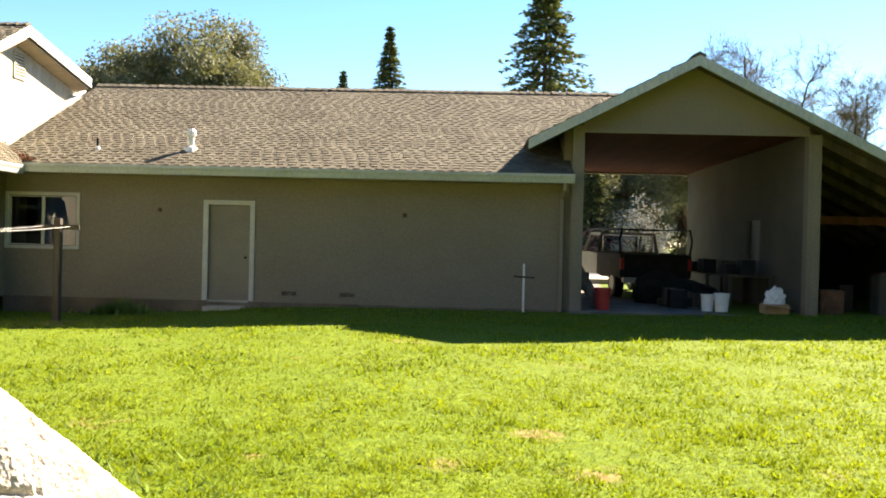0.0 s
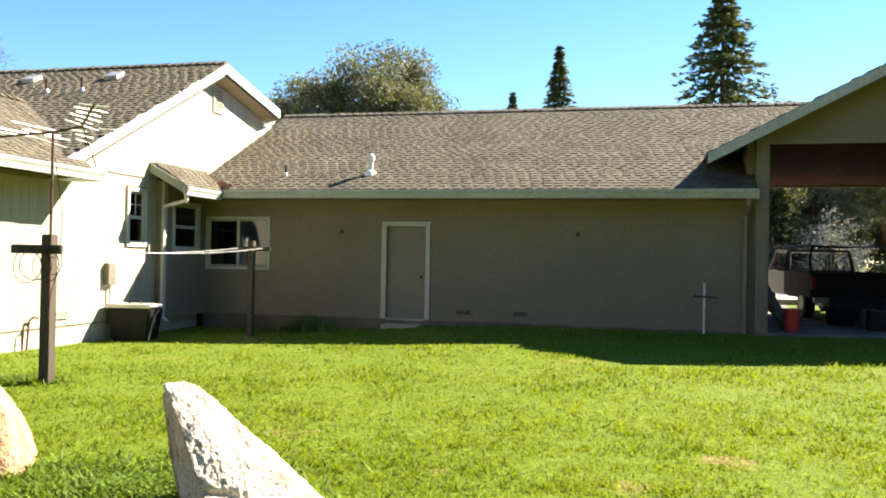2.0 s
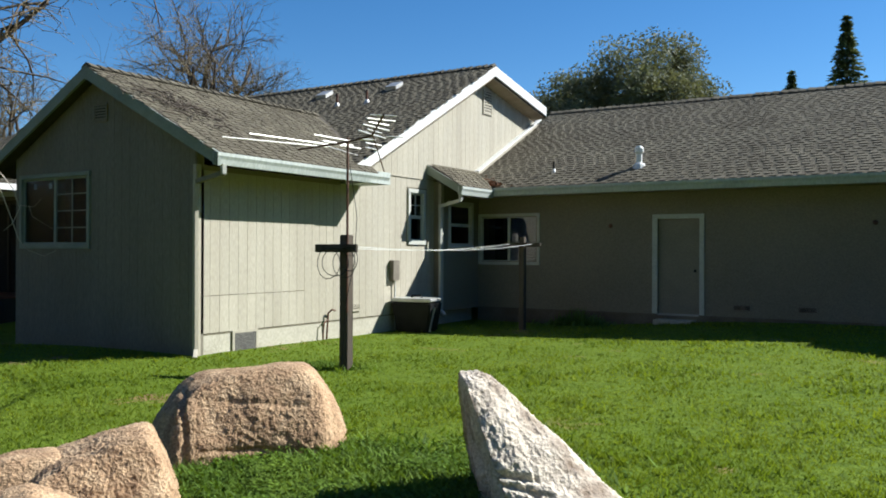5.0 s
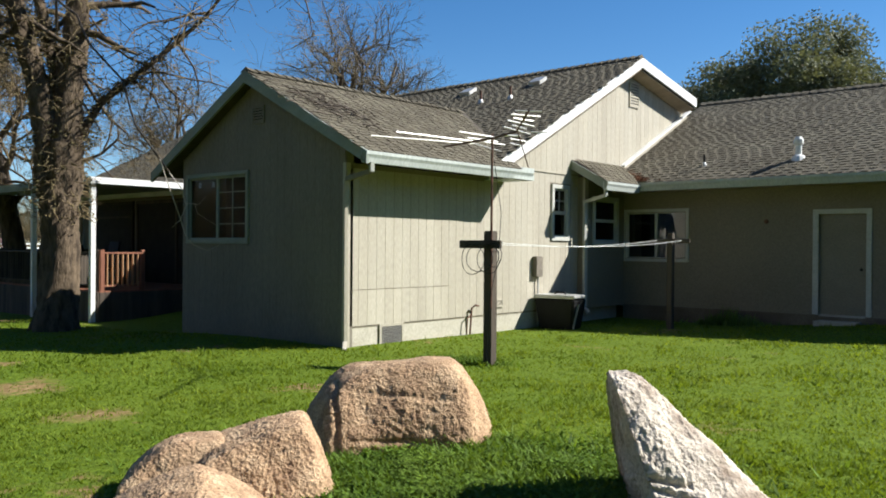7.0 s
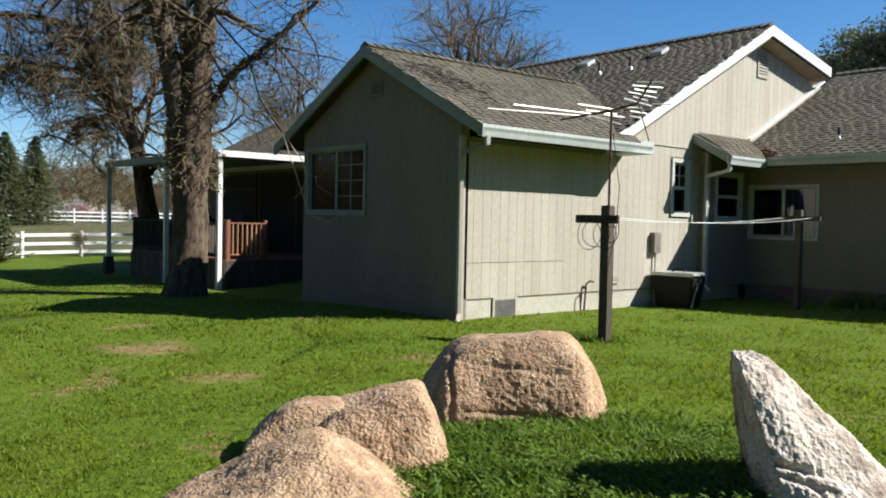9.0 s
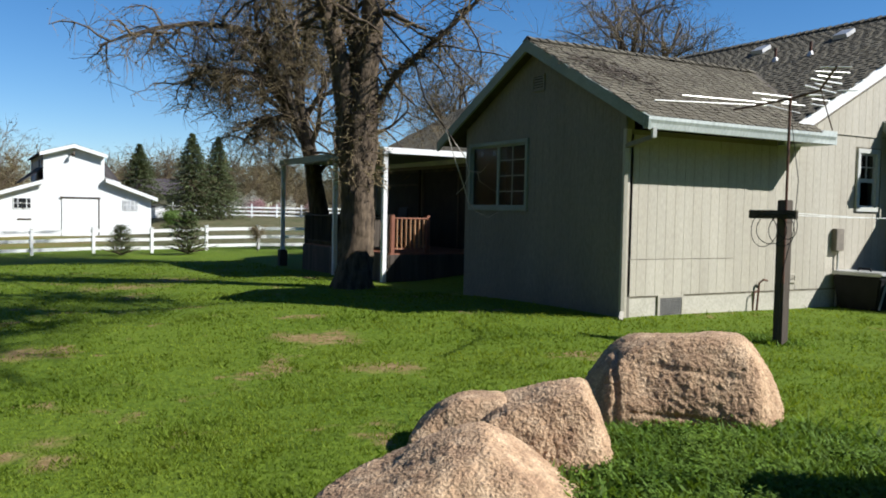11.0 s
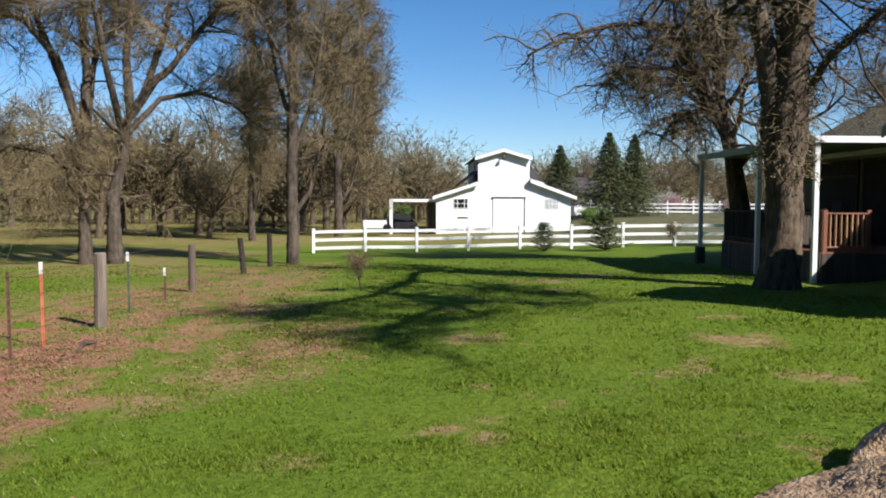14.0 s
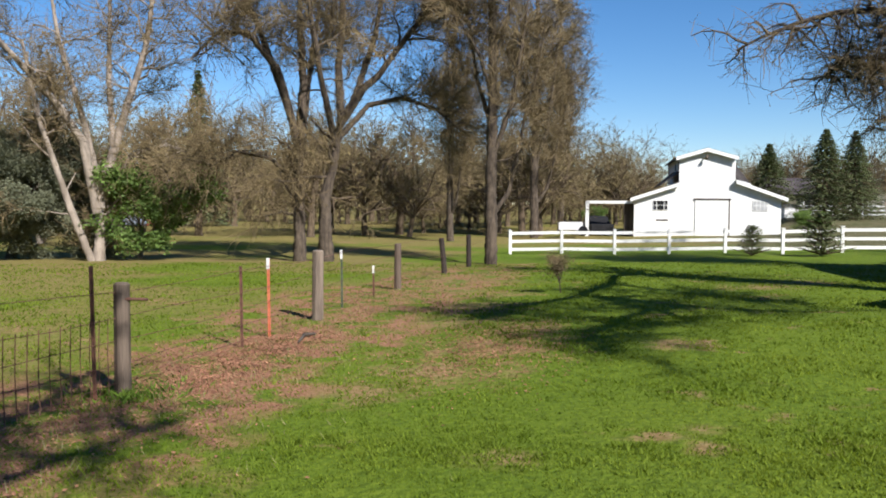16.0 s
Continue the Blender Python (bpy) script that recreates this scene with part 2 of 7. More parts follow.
def ground_material():
    mt = bpy.data.materials.new("lawn_and_soil")
    mt.use_nodes = True
    nt = mt.node_tree
    N, K = nt.nodes, nt.links.new
    bsdf = N["Principled BSDF"]
    geo = N.new("ShaderNodeNewGeometry")
    sep = N.new("ShaderNodeSeparateXYZ")
    K(geo.outputs["Position"], sep.inputs[0])

    def tex(scale, detail=6):
        n = N.new("ShaderNodeTexNoise")
        n.inputs["Scale"].default_value, n.inputs["Detail"].default_value = scale, detail
        K(geo.outputs["Position"], n.inputs["Vector"])
        return n.outputs[0]

    def op(kind, a, b):
        n = N.new("ShaderNodeMath")
        n.operation = kind
        for i, q in enumerate((a, b)):
            if isinstance(q, (int, float)):
                n.inputs[i].default_value = q
            else:
                K(q, n.inputs[i])
        return n.outputs[0]

    def ranged(q, a, b, c=0.0, d=1.0):
        n = N.new("ShaderNodeMapRange")
        n.interpolation_type = "SMOOTHSTEP"
        for i, k in enumerate((a, b, c, d)):
            n.inputs[1 + i].default_value = k
        K(q, n.inputs[0])
        return n.outputs[0]

    def ramp(q, stops):
        n = N.new("ShaderNodeValToRGB")
        el = n.color_ramp.elements
        el[0].position, el[0].color = stops[0][0], (*stops[0][1], 1)
        el[1].position, el[1].color = stops[-1][0], (*stops[-1][1], 1)
        for p, c in stops[1:-1]:
            e = el.new(p)
            e.color = (*c, 1)
        K(q, n.inputs[0])
        return n.outputs[0]

    def mix(f, a, b):
        n = N.new("ShaderNodeMix")
        n.data_type = "RGBA"
        K(f, n.inputs[0])
        K(a, n.inputs[6])
        K(b, n.inputs[7])
        return n.outputs[2]

    grass = ramp(tex(14, 8), [(0.32, (0.036, 0.060, 0.006)), (0.5, (0.092, 0.140, 0.011)), (0.68, (0.146, 0.194, 0.018))])
    wide = ramp(tex(0.35, 3), [(0.3, (0.075, 0.122, 0.010)), (0.7, (0.116, 0.156, 0.015))])
    half = N.new("ShaderNodeValue")
    half.outputs[0].default_value = 0.4
    grass = mix(half.outputs[0], grass, wide)
    soil = ramp(tex(9, 8), [(0.25, (0.13, 0.073, 0.034)), (0.5, (0.24, 0.15, 0.075)), (0.75, (0.33, 0.22, 0.118))])
    litter = ramp(tex(30, 8), [(0.25, (0.10, 0.048, 0.028)), (0.5, (0.24, 0.122, 0.068)), (0.75, (0.37, 0.225, 0.13))])
    # scattered bare patches, then the belt of fallen leaves along the wire fence
    bare = ranged(op("ADD", tex(0.55, 5), op("MULTIPLY", tex(4.0, 4), 0.35)), 0.80, 0.90)
    west = ranged(sep.outputs[0], 1.0, -6.0)
    bare = op("MULTIPLY", bare, ranged(west, 0.0, 1.0, 0.35, 1.0))
    wob = tex(2.2, 5)
    for px, py, r in SPOTS:
        n = N.new("ShaderNodeVectorMath")
        n.operation = "DISTANCE"
        cb = N.new("ShaderNodeCombineXYZ")
        K(sep.outputs[0], cb.inputs[0])
        K(sep.outputs[1], cb.inputs[1])
        K(cb.outputs[0], n.inputs[0])
        n.inputs[1].default_value = (px, py, 0)
        q = op("ADD", op("DIVIDE", n.outputs["Value"], r), op("MULTIPLY", op("SUBTRACT", wob, 0.5), 2.6))
        bare = op("MAXIMUM", bare, op("MULTIPLY", ranged(q, 1.0, 0.1), 0.9))
    y = op("ADD", sep.outputs[1], op("MULTIPLY", op("SUBTRACT", tex(0.5, 5), 0.5), 5.0))
    belt = op("MULTIPLY", ranged(y, -2.6, -3.6), ranged(y, -7.4, -6.0))
    belt = op("MULTIPLY", belt, ranged(sep.outputs[0], -36.0, -24.0))
    belt = op("MULTIPLY", belt, ranged(tex(1.6, 6), 0.38, 0.55))
    field = op("MULTIPLY", ranged(y, -6.0, -8.0), ranged(tex(0.12, 5), 0.40, 0.54))
    col = mix(op("MULTIPLY", op("MULTIPLY", bare, 0.95), ranged(tex(7.0, 5), 0.30, 0.52)), grass, soil)
    field = op("MAXIMUM", field, op("MULTIPLY", ranged(sep.outputs[0], -41.0, -50.0), ranged(tex(0.3, 4), 0.3, 0.5)))
    col = mix(op("MULTIPLY", field, 0.55), col, soil)
    weeds = ramp(tex(1.3, 6), [(0.3, (0.045, 0.050, 0.022)), (0.5, (0.085, 0.085, 0.045)), (0.7, (0.13, 0.105, 0.065))])
    col = mix(op("MULTIPLY", op("MULTIPLY", ranged(sep.outputs[0], -40.0, -46.0), ranged(sep.outputs[1], 2.0, 10.0)), 0.85), col, weeds)
    col = mix(belt, col, litter)
    K(col, bsdf.inputs["Base Color"])
    bsdf.inputs["Roughness"].default_value, bsdf.inputs["Specular IOR Level"].default_value = 0.95, 0.1
    bp = N.new("ShaderNodeBump")
    bp.inputs["Strength"].default_value, bp.inputs["Distance"].default_value = 0.5, 0.05
    K(tex(22, 8), bp.inputs["Height"])
    K(bp.outputs[0], bsdf.inputs["Normal"])
    return mt


def axis(near, far, fine, lo, hi):
    """Grid lines, fine between near and far, growing outside."""
    out, q, s = list(np.arange(near, far + 1e-6, fine)), far, fine
    while q < hi:
        s *= 1.25
        q += s
        out.append(min(q, hi))
    q, s = near, fine
    while q > lo:
        s *= 1.25
        q -= s
        out.insert(0, max(q, lo))
    return out


GX, GY = axis(-45, 12, 0.5, -1500, 1500), axis(-12, 22, 0.5, -1500, 1500)
gm = Mesh()
gm.v = [(x, y, ground_z(x, y)) for y in GY for x in GX]
w = len(GX)
gm.f = [(j * w + i, j * w + i + 1, (j + 1) * w + i + 1, (j + 1) * w + i) for j in range(len(GY) - 1) for i in range(w - 1)]
LAWN = ground_material()
ground = solo("ground", gm, LAWN, "green lawn with bare soil and leaf litter patches", "ground", kind="structure", smooth=True)


# ---- building tools ----
def wall_boxes(m, ax, p0, p1, u0, u1, z0, z1, holes=()):
    """A wall between the planes p0 and p1 of an axis, with rectangular holes (u0, u1, z0, z1) through it."""
    us = sorted({u0, u1, *(h[0] for h in holes), *(h[1] for h in holes)})
    zs = sorted({z0, z1, *(h[2] for h in holes), *(h[3] for h in holes)})
    for a, b in zip(us, us[1:]):
        for c, d in zip(zs, zs[1:]):
            if not any(h[0] <= (a + b) / 2 <= h[1] and h[2] <= (c + d) / 2 <= h[3] for h in holes):
                m.box(p0, p1, a, b, c, d) if ax == "x" else m.box(a, b, p0, p1, c, d)
    return m


def slab(m, pts, thick):
    """A roof plane: top face pts, pushed down along its normal."""
    a, b, c = (Vector(p) for p in pts[:3])
    n = (b - a).cross(c - a).normalized()
    n = n if n.z > 0 else -n
    return m.prism(pts, n * -thick)


def inside(s, t, poly):
    hit = False
    for (a, b), (c, d) in zip(poly, poly[1:] + poly[:1]):
        if (b > t) != (d > t) and s < (c - a) * (t - b) / (d - b) + a:
            hit = not hit
    return hit


SHAPES, WIDTHS = [], (0.145, 0.16, 0.175, 0.075, 0.085, 0.10)
for i, width in enumerate(WIDTHS):
    th = 0.019 if i < 3 else 0.006
    SHAPES.append(Mesh().add([(0, -0.006, 0), (width - 0.006, 0.002, 0), (width - 0.006, 0.17, 0), (0, 0.17, 0), (0, -0.006, th), (width - 0.006, 0.002, th), (width - 0.006, 0.17, 0.004), (0, 0.17, 0.004)],
                              [(4, 5, 6, 7), (0, 1, 5, 4), (1, 2, 6, 5), (3, 0, 4, 7)]))
TABS = [s.data("shingle") for s in SHAPES]
LATER = []


def shingles(parent, corner, along, up, poly, single=0, seed=1):
    """Covers a roof plane with overlapping tabs. corner: eave corner; along, up: directions; poly: outline in metres along and up. single: how many of the first courses' tabs become pieces."""
    rng = random.Random(seed)
    u, v = Vector(along).normalized(), Vector(up).normalized()
    n = u.cross(v).normalized()
    o = Vector(corner)
    rest, count = Mesh(), 0
    tmax, smin, smax = max(p[1] for p in poly), min(p[0] for p in poly), max(p[0] for p in poly)
    t, row = -0.02, 0
    while t < tmax:
        s, lift = smin - 0.35 + rng.random() * 0.3, rng.random() < 0.5
        row += 1
        while s < smax:
            k = rng.randrange(3) + (0 if lift else 3)
            lift = not lift
            w = WIDTHS[k]
            if inside(s + w / 2, t + 0.07, poly):
                p = o + u * s + v * (t - rng.random() * 0.012) + n * 0.002
                if count < single:
                    LATER.append((parent, TABS[k], Matrix((( u.x, v.x, n.x, p.x), (u.y, v.y, n.y, p.y), (u.z, v.z, n.z, p.z), (0, 0, 0, 1)))))
                    count += 1
                else:
                    rest.add([p + u * a + v * b + n * c for a, b, c in SHAPES[k].v], SHAPES[k].f)
            s += w
        t += 0.143
    return part("shingles", rest, SHINGLES, parent, "weathered brown-grey asphalt shingles", kind="stuff")


CAP = Mesh().add([(0, 0, 0.06), (0, -0.15, -0.025), (0, 0.15, -0.025), (0.27, 0, 0.03), (0.27, -0.15, -0.055), (0.27, 0.15, -0.055), (0, 0, -0.09)],
                 [(0, 1, 4, 3), (2, 0, 3, 5), (0, 2, 6), (0, 6, 1)]).data("ridge_cap")


def ridge_caps(parent, a, b, seed=3):
    """Overlapping cap pieces along a ridge."""
    rng = random.Random(seed)
    a, b = Vector(a), Vector(b)
    d = (b - a).normalized()
    s = Vector((0, 0, 1)).cross(d)
    for i in range(int((b - a).length / 0.21)):
        p = a + d * (i * 0.21) + Vector((0, 0, rng.uniform(0, 0.012)))
        LATER.append((parent, CAP, Matrix(((d.x, s.x, 0, p.x), (d.y, s.y, 0, p.y), (d.z, s.z, 1, p.z), (0, 0, 0, 1)))))


def window(parent, ax, plane, u0, u1, z0, z1, sides=(1, 2), rows=(1, 3), out=-1, split="v", frame_mat=None, trim=0.09, label="", panes=None):
    """A two-light window with trim. ax: the axis that the wall faces; out: which way is outdoors. sides: columns of panes in each light, rows likewise."""
    fm = frame_mat or TRIM

    def put(m, p0, p1, a, b, c, d):
        p0, p1 = plane + out * p0, plane + out * p1
        p0, p1 = min(p0, p1), max(p0, p1)
        m.box(p0, p1, a, b, c, d) if ax == "x" else m.box(a, b, p0, p1, c, d)

    win = Mesh()
    for a, b, c, d in ((u0, u1, z1 - trim, z1), (u0, u1, z0, z0 + trim), (u0, u0 + trim, z0 + trim, z1 - trim), (u1 - trim, u1, z0 + trim, z1 - trim)):
        put(win, -0.06, 0.035, a, b, c, d)
    w = part("window", win, fm, parent, label or "pale-trimmed divided window", bevel=0.006)
    a, b, c, d = u0 + trim, u1 - trim, z0 + trim, z1 - trim
    mid = (a + b) / 2 if split == "v" else (c + d) / 2
    sash = Mesh()
    lights = ((a, mid, c, d), (mid, b, c, d)) if split == "v" else ((a, b, c, mid), (a, b, mid, d))
    for i, (e, f, g, h) in enumerate(lights):
        s = 0.035
        for q in ((e, f, g, g + s), (e, f, h - s, h), (e, e + s, g + s, h - s), (f - s, f, g + s, h - s)):
            put(sash, -0.04, -0.012 + 0.004 * i, *q)
        for k in range(1, sides[i]):
            x = e + (f - e) * k / sides[i]
            put(sash, -0.034, -0.02, x - 0.009, x + 0.009, g, h)
        for k in range(1, rows[i]):
            z = g + (h - g) * k / rows[i]
            put(sash, -0.036, -0.022, e, f, z - 0.009, z + 0.009)
        pane = Mesh()
        put(pane, -0.045, -0.041, e, f, g, h)
        part("pane", pane, panes or GLASS, w).visible_shadow = False
    part("sash", sash, fm, w)
    return w


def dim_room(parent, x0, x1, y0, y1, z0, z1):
    """A dark sheet behind a window, standing in for the unlit room."""
    part("inner_wall", Mesh().box(x0, x1, y0, y1, z0, z1), VOID, parent, "dark sheet standing in for an unlit room")


def downspout(parent, pts, mat=None, r=0.035):
    m = Mesh()
    for a, b in zip(pts, pts[1:]):
        m.beam(a, b, 2 * r, 2 * r, up=(0.3, 0.9, 0.1))
    return part("downspout", m, mat or TRIM, parent, "thin painted downspout", bevel=0.008)


# ---- house with its wing ----
EAST, SOUTH = -10.2, 9.08
house = thing("house", "beige single-storey ranch house with a shingled gable roof", "house", (-15.0, 14.0, -0.2))
core = Mesh()
wall_boxes(core, "x", EAST - 0.16, EAST - 0.014, SOUTH + 0.16, 15.95, 0.1, 2.78, [(14.97, 15.50, 1.66, 2.71)])
core.prism([(EAST - 0.16, 12.3, 2.78), (EAST - 0.16, 21.6, 2.78), (EAST - 0.16, 21.6, 4.95), (EAST - 0.16, 18.09, 5.80), (EAST - 0.16, 12.3, 2.80)], (0.146, 0, 0))
wall_boxes(core, "x", -10.19, -10.03, 15.95, 17.70, 0.1, 3.0, [(16.36, 17.32, 1.58, 2.52)])
core.box(EAST - 0.014, -10.19, 15.95, 16.1, 0.1, 3.1)
part("wall", core, STUCCO, house, "beige side wall, shade put into its paint")
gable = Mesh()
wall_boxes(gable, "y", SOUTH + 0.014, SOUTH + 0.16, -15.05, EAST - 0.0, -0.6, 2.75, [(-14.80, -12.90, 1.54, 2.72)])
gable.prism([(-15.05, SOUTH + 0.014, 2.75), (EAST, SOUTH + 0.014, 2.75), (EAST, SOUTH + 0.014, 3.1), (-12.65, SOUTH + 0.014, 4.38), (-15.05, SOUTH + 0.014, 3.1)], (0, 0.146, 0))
part("wall", gable, SHADE_SIDING, house, "gable wall of the wing, shade put into its paint")
back = Mesh()
wall_boxes(back, "x", -15.05, -14.9, SOUTH + 0.16, 13.0, -0.6, 2.9)
wall_boxes(back, "y", 13.0, 13.15, -27.6, -15.05, -0.8, 3.0, [(-19.3, -17.9, 0.35, 2.35)])
wall_boxes(back, "x", -27.75, -27.6, 13.0, 21.4, -0.8, 3.0)
back.prism([(-27.75, 13.0, 3.0), (-27.75, 21.4, 3.0), (-27.75, 21.4, 4.9), (-27.75, 18.09, 5.8), (-27.75, 13.0, 3.15)], (0.15, 0, 0))
wall_boxes(back, "y", 21.4, 21.55, -27.75, -10.2, -0.8, 4.95)
part("wall", back, STUCCO, house, "beige wall behind the deck, paint darkened for shade")
base = Mesh()
base.box(EAST - 0.18, EAST - 0.02, SOUTH + 0.02, 9.83, -0.7, 0.12)
base.box(EAST - 0.18, EAST - 0.02, 10.43, 17.7, -0.7, 0.12)
base.box(EAST - 0.18, EAST - 0.02, 9.83, 10.43, -0.7, -0.28)
part("foundation", base, FOUND, house, "painted concrete foundation strip")


def tall_z(y):
    return 5.99 - 0.526 * (18.09 - y) if y < 18.09 else 5.99 - 0.196 * (y - 18.09)


# vertical siding boards of the sunny wall and of the gable
y = SOUTH + 0.088
while y < 15.9:
    e = y + 0.197
    top = 2.70 if y < 12.6 else 3.03
    spans = [(0.13, 0.715), (0.725, top)] if y < 11.6 else [(0.13, top)]
    if 14.68 < y < 15.60:
        spans = [(0.13, 1.56), (2.82, top)]
    for a, b in spans:
        part("board", Mesh().box(EAST - 0.014, EAST, y, e, a, b), BOARD, house)
    y += 0.203
y = 12.66
while y < 21.2:
    e = y + 0.197
    top = min(tall_z(y), tall_z(e)) - 0.36
    if top > 3.1:
        low = 3.05 if y < 17.6 else 3.05 + (y - 17.6) * 0.48
        if top > low:
            part("board", Mesh().box(EAST - 0.014, EAST + 0.012, y, e, low, top), BOARD, house)
    y += 0.203
# gable boards, with the shade put into their paint
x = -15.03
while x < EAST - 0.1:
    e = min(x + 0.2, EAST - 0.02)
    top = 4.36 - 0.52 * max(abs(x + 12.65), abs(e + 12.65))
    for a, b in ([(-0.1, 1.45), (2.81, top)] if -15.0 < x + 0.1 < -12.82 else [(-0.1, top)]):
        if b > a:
            part("board", Mesh().box(x, e, SOUTH, SOUTH + 0.014, a, b), SHADE_SIDING, house)
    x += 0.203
trim = Mesh().box(EAST - 0.05, EAST + 0.02, SOUTH - 0.02, SOUTH + 0.085, -0.25, 2.78)
part("corner_board", trim, BOARD, house, "pale corner board")
part("corner_board", Mesh().box(-10.07, -10.005, 15.93, 16.06, 0.1, 2.95), BOARD, house)
part("band_board", Mesh().box(EAST - 0.01, EAST + 0.022, 12.75, 15.6, 3.02, 3.055), BOARD, house)

# roofs of the house
roof = Mesh()
slab(roof, [(-9.81, 18.09, 5.99), (-28.8, 18.09, 5.99), (-28.8, 12.4, 2.997), (-9.81, 12.4, 2.997)], 0.13)
slab(roof, [(-9.81, 18.09, 5.99), (-28.8, 18.09, 5.99), (-28.8, 21.8, 5.263), (-9.81, 21.0, 5.42)], 0.13)
slab(roof, [(-9.5, 8.86, 2.915), (-12.65, 8.86, 4.55), (-12.65, 14.9, 4.55), (-9.5, 12.9, 2.915)], 0.12)
slab(roof, [(-15.8, 8.86, 2.915), (-12.65, 8.86, 4.55), (-12.65, 14.9, 4.55), (-15.8, 12.5, 2.915)], 0.12)
slab(roof, [(-9.30, 15.66, 2.865), (-10.2, 15.66, 3.37), (-10.2, 17.75, 3.37), (-9.30, 17.2, 2.865)], 0.10)
part("roof", roof, UNDER, house, "roof deck under the shingles")
sl = Vector((0, -5.69, -2.993)).normalized()
shingles(house, (-28.8, 12.4, 2.997), (1, 0, 0), -sl, [(0, 0), (19.05, 0), (19.05, 6.43), (0, 6.43)], seed=11)
wing_up = Vector((-3.15, 0, 1.635)).normalized()
shingles(house, (-9.5, 8.86, 2.915), (0, 1, 0), wing_up, [(0, 0), (4.0, 0), (5.9, 3.55), (0, 3.55)], single=290, seed=12)
shingles(house, (-9.30, 15.66, 2.865), (0, 1, 0), Vector((-0.83, 0, 0.505)), [(0, 0), (1.5, 0), (2.1, 0.97), (0, 0.97)], seed=13)
ridge_caps(house, (-9.81, 18.09, 5.99), (-28.8, 18.09, 5.99))
ridge_caps(house, (-12.65, 8.86, 4.55), (-12.65, 14.9, 4.55), 4)
# white boards face the sun; the others have shade in their paint
for nm, pts, d, mt in (
        ("rake_board", [(-9.83, 18.09, 5.97), (-9.83, 12.3, 2.925), (-9.83, 12.3, 2.70), (-9.83, 18.09, 5.745)], (0.05, 0, 0), WHITE),
        ("rake_board", [(-9.83, 18.09, 5.97), (-9.83, 21.02, 5.40), (-9.83, 21.02, 5.17), (-9.83, 18.09, 5.735)], (0.05, 0, 0), WHITE),
        ("rake_board", [(-12.65, 8.88, 4.54), (-9.46, 8.88, 2.895), (-9.46, 8.88, 2.70), (-12.65, 8.88, 4.33)], (0, -0.05, 0), SHADE_TRIM),
        ("rake_board", [(-12.65, 8.88, 4.54), (-15.84, 8.88, 2.895), (-15.84, 8.88, 2.70), (-12.65, 8.88, 4.33)], (0, -0.05, 0), SHADE_TRIM),
        ("rake_board", [(-10.2, 15.67, 3.36), (-9.29, 15.67, 2.855), (-9.29, 15.67, 2.67), (-10.2, 15.67, 3.17)], (0, -0.045, 0), SHADE_TRIM)):
    part(nm, Mesh().prism(pts, d), mt, house, "painted rake board")
sof = Mesh()
slab(sof, [(-9.83, 18.06, 5.70), (-10.2, 18.06, 5.64), (-10.2, 21.0, 5.07), (-9.83, 21.0, 5.13)], 0.02)
slab(sof, [(-9.83, 18.06, 5.70), (-10.2, 18.06, 5.64), (-10.2, 12.7, 2.83), (-9.83, 12.7, 2.89)], 0.02)
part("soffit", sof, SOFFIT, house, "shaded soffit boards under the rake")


def gutter(parent, ax, p, a, b, z, out, label="pale painted gutter along the eave"):
    """A K-shaped gutter: ax: the axis that it runs along."""
    prof = [(0, 0.0), (0, -0.18), (0.075, -0.18), (0.095, -0.10), (0.12, -0.05), (0.12, 0.0), (0.105, 0.0), (0.09, -0.06), (0.07, -0.15), (0.02, -0.15), (0.02, 0.0)]
    m = Mesh()
    if ax == "y":
        m.prism([(p + out * q, a, z + h) for q, h in prof], (0, b - a, 0))
    else:
        m.prism([(a, p + out * q, z + h) for q, h in prof], (b - a, 0, 0))
    return part("gutter", m, FASCIA, parent, label)


gutter(house, "y", -9.57, 8.83, 13.2, 2.90, 1)
gutter(house, "y", -9.37, 15.62, 17.05, 2.85, 1)
gutter(house, "x", 12.45, -28.8, -15.9, 2.98, -1)
part("eave_return", Mesh().prism([(EAST, 12.9, 2.95), (EAST, 13.25, 2.95), (EAST, 13.25, 2.72), (EAST, 12.6, 2.72)], (0.72, 0, 0)), FASCIA, house)
sv = Mesh()
slab(sv, [(-9.5, 8.92, 2.79), (-10.2, 8.92, 3.15), (-10.2, 13.0, 3.15), (-9.5, 13.0, 2.79)], 0.02)
part("soffit", sv, SOFFIT, house)
downspout(house, [(-9.5, 8.98, 2.74), (-9.5, 8.98, 2.58)])
# the elbow takes the siding paint that is darkened for shade
downspout(house, [(-9.52, 8.98, 2.60), (-10.10, 9.0, 2.50)], SHADE_SIDING)
downspout(house, [(-10.12, 9.0, 2.50), (-10.13, 9.02, -0.1), (-10.02, 8.9, -0.22)], BOARD)
downspout(house, [(-9.38, 15.75, 2.68), (-9.38, 15.75, 2.56), (-9.97, 15.86, 2.45), (-9.97, 15.88, 0.12), (-9.8, 15.8, 0.02)])
window(house, "x", EAST, 14.89, 15.58, 1.58, 2.79, sides=(1, 2), rows=(1, 2), out=1, split="h", label="narrow sash window in the sunny wall")
window(house, "x", -10.03, 16.28, 17.40, 1.50, 2.60, sides=(1, 1), rows=(1, 1), out=1, split="h", label="dark sash window in the corner")
# this frame is darkened too, as the gable lies in shade
window(house, "y", SOUTH, -14.88, -12.82, 1.46, 2.80, sides=(1, 2), rows=(1, 4), out=-1, frame_mat=SHADE_TRIM, trim=0.075, label="wide gridded window in the gable wall")

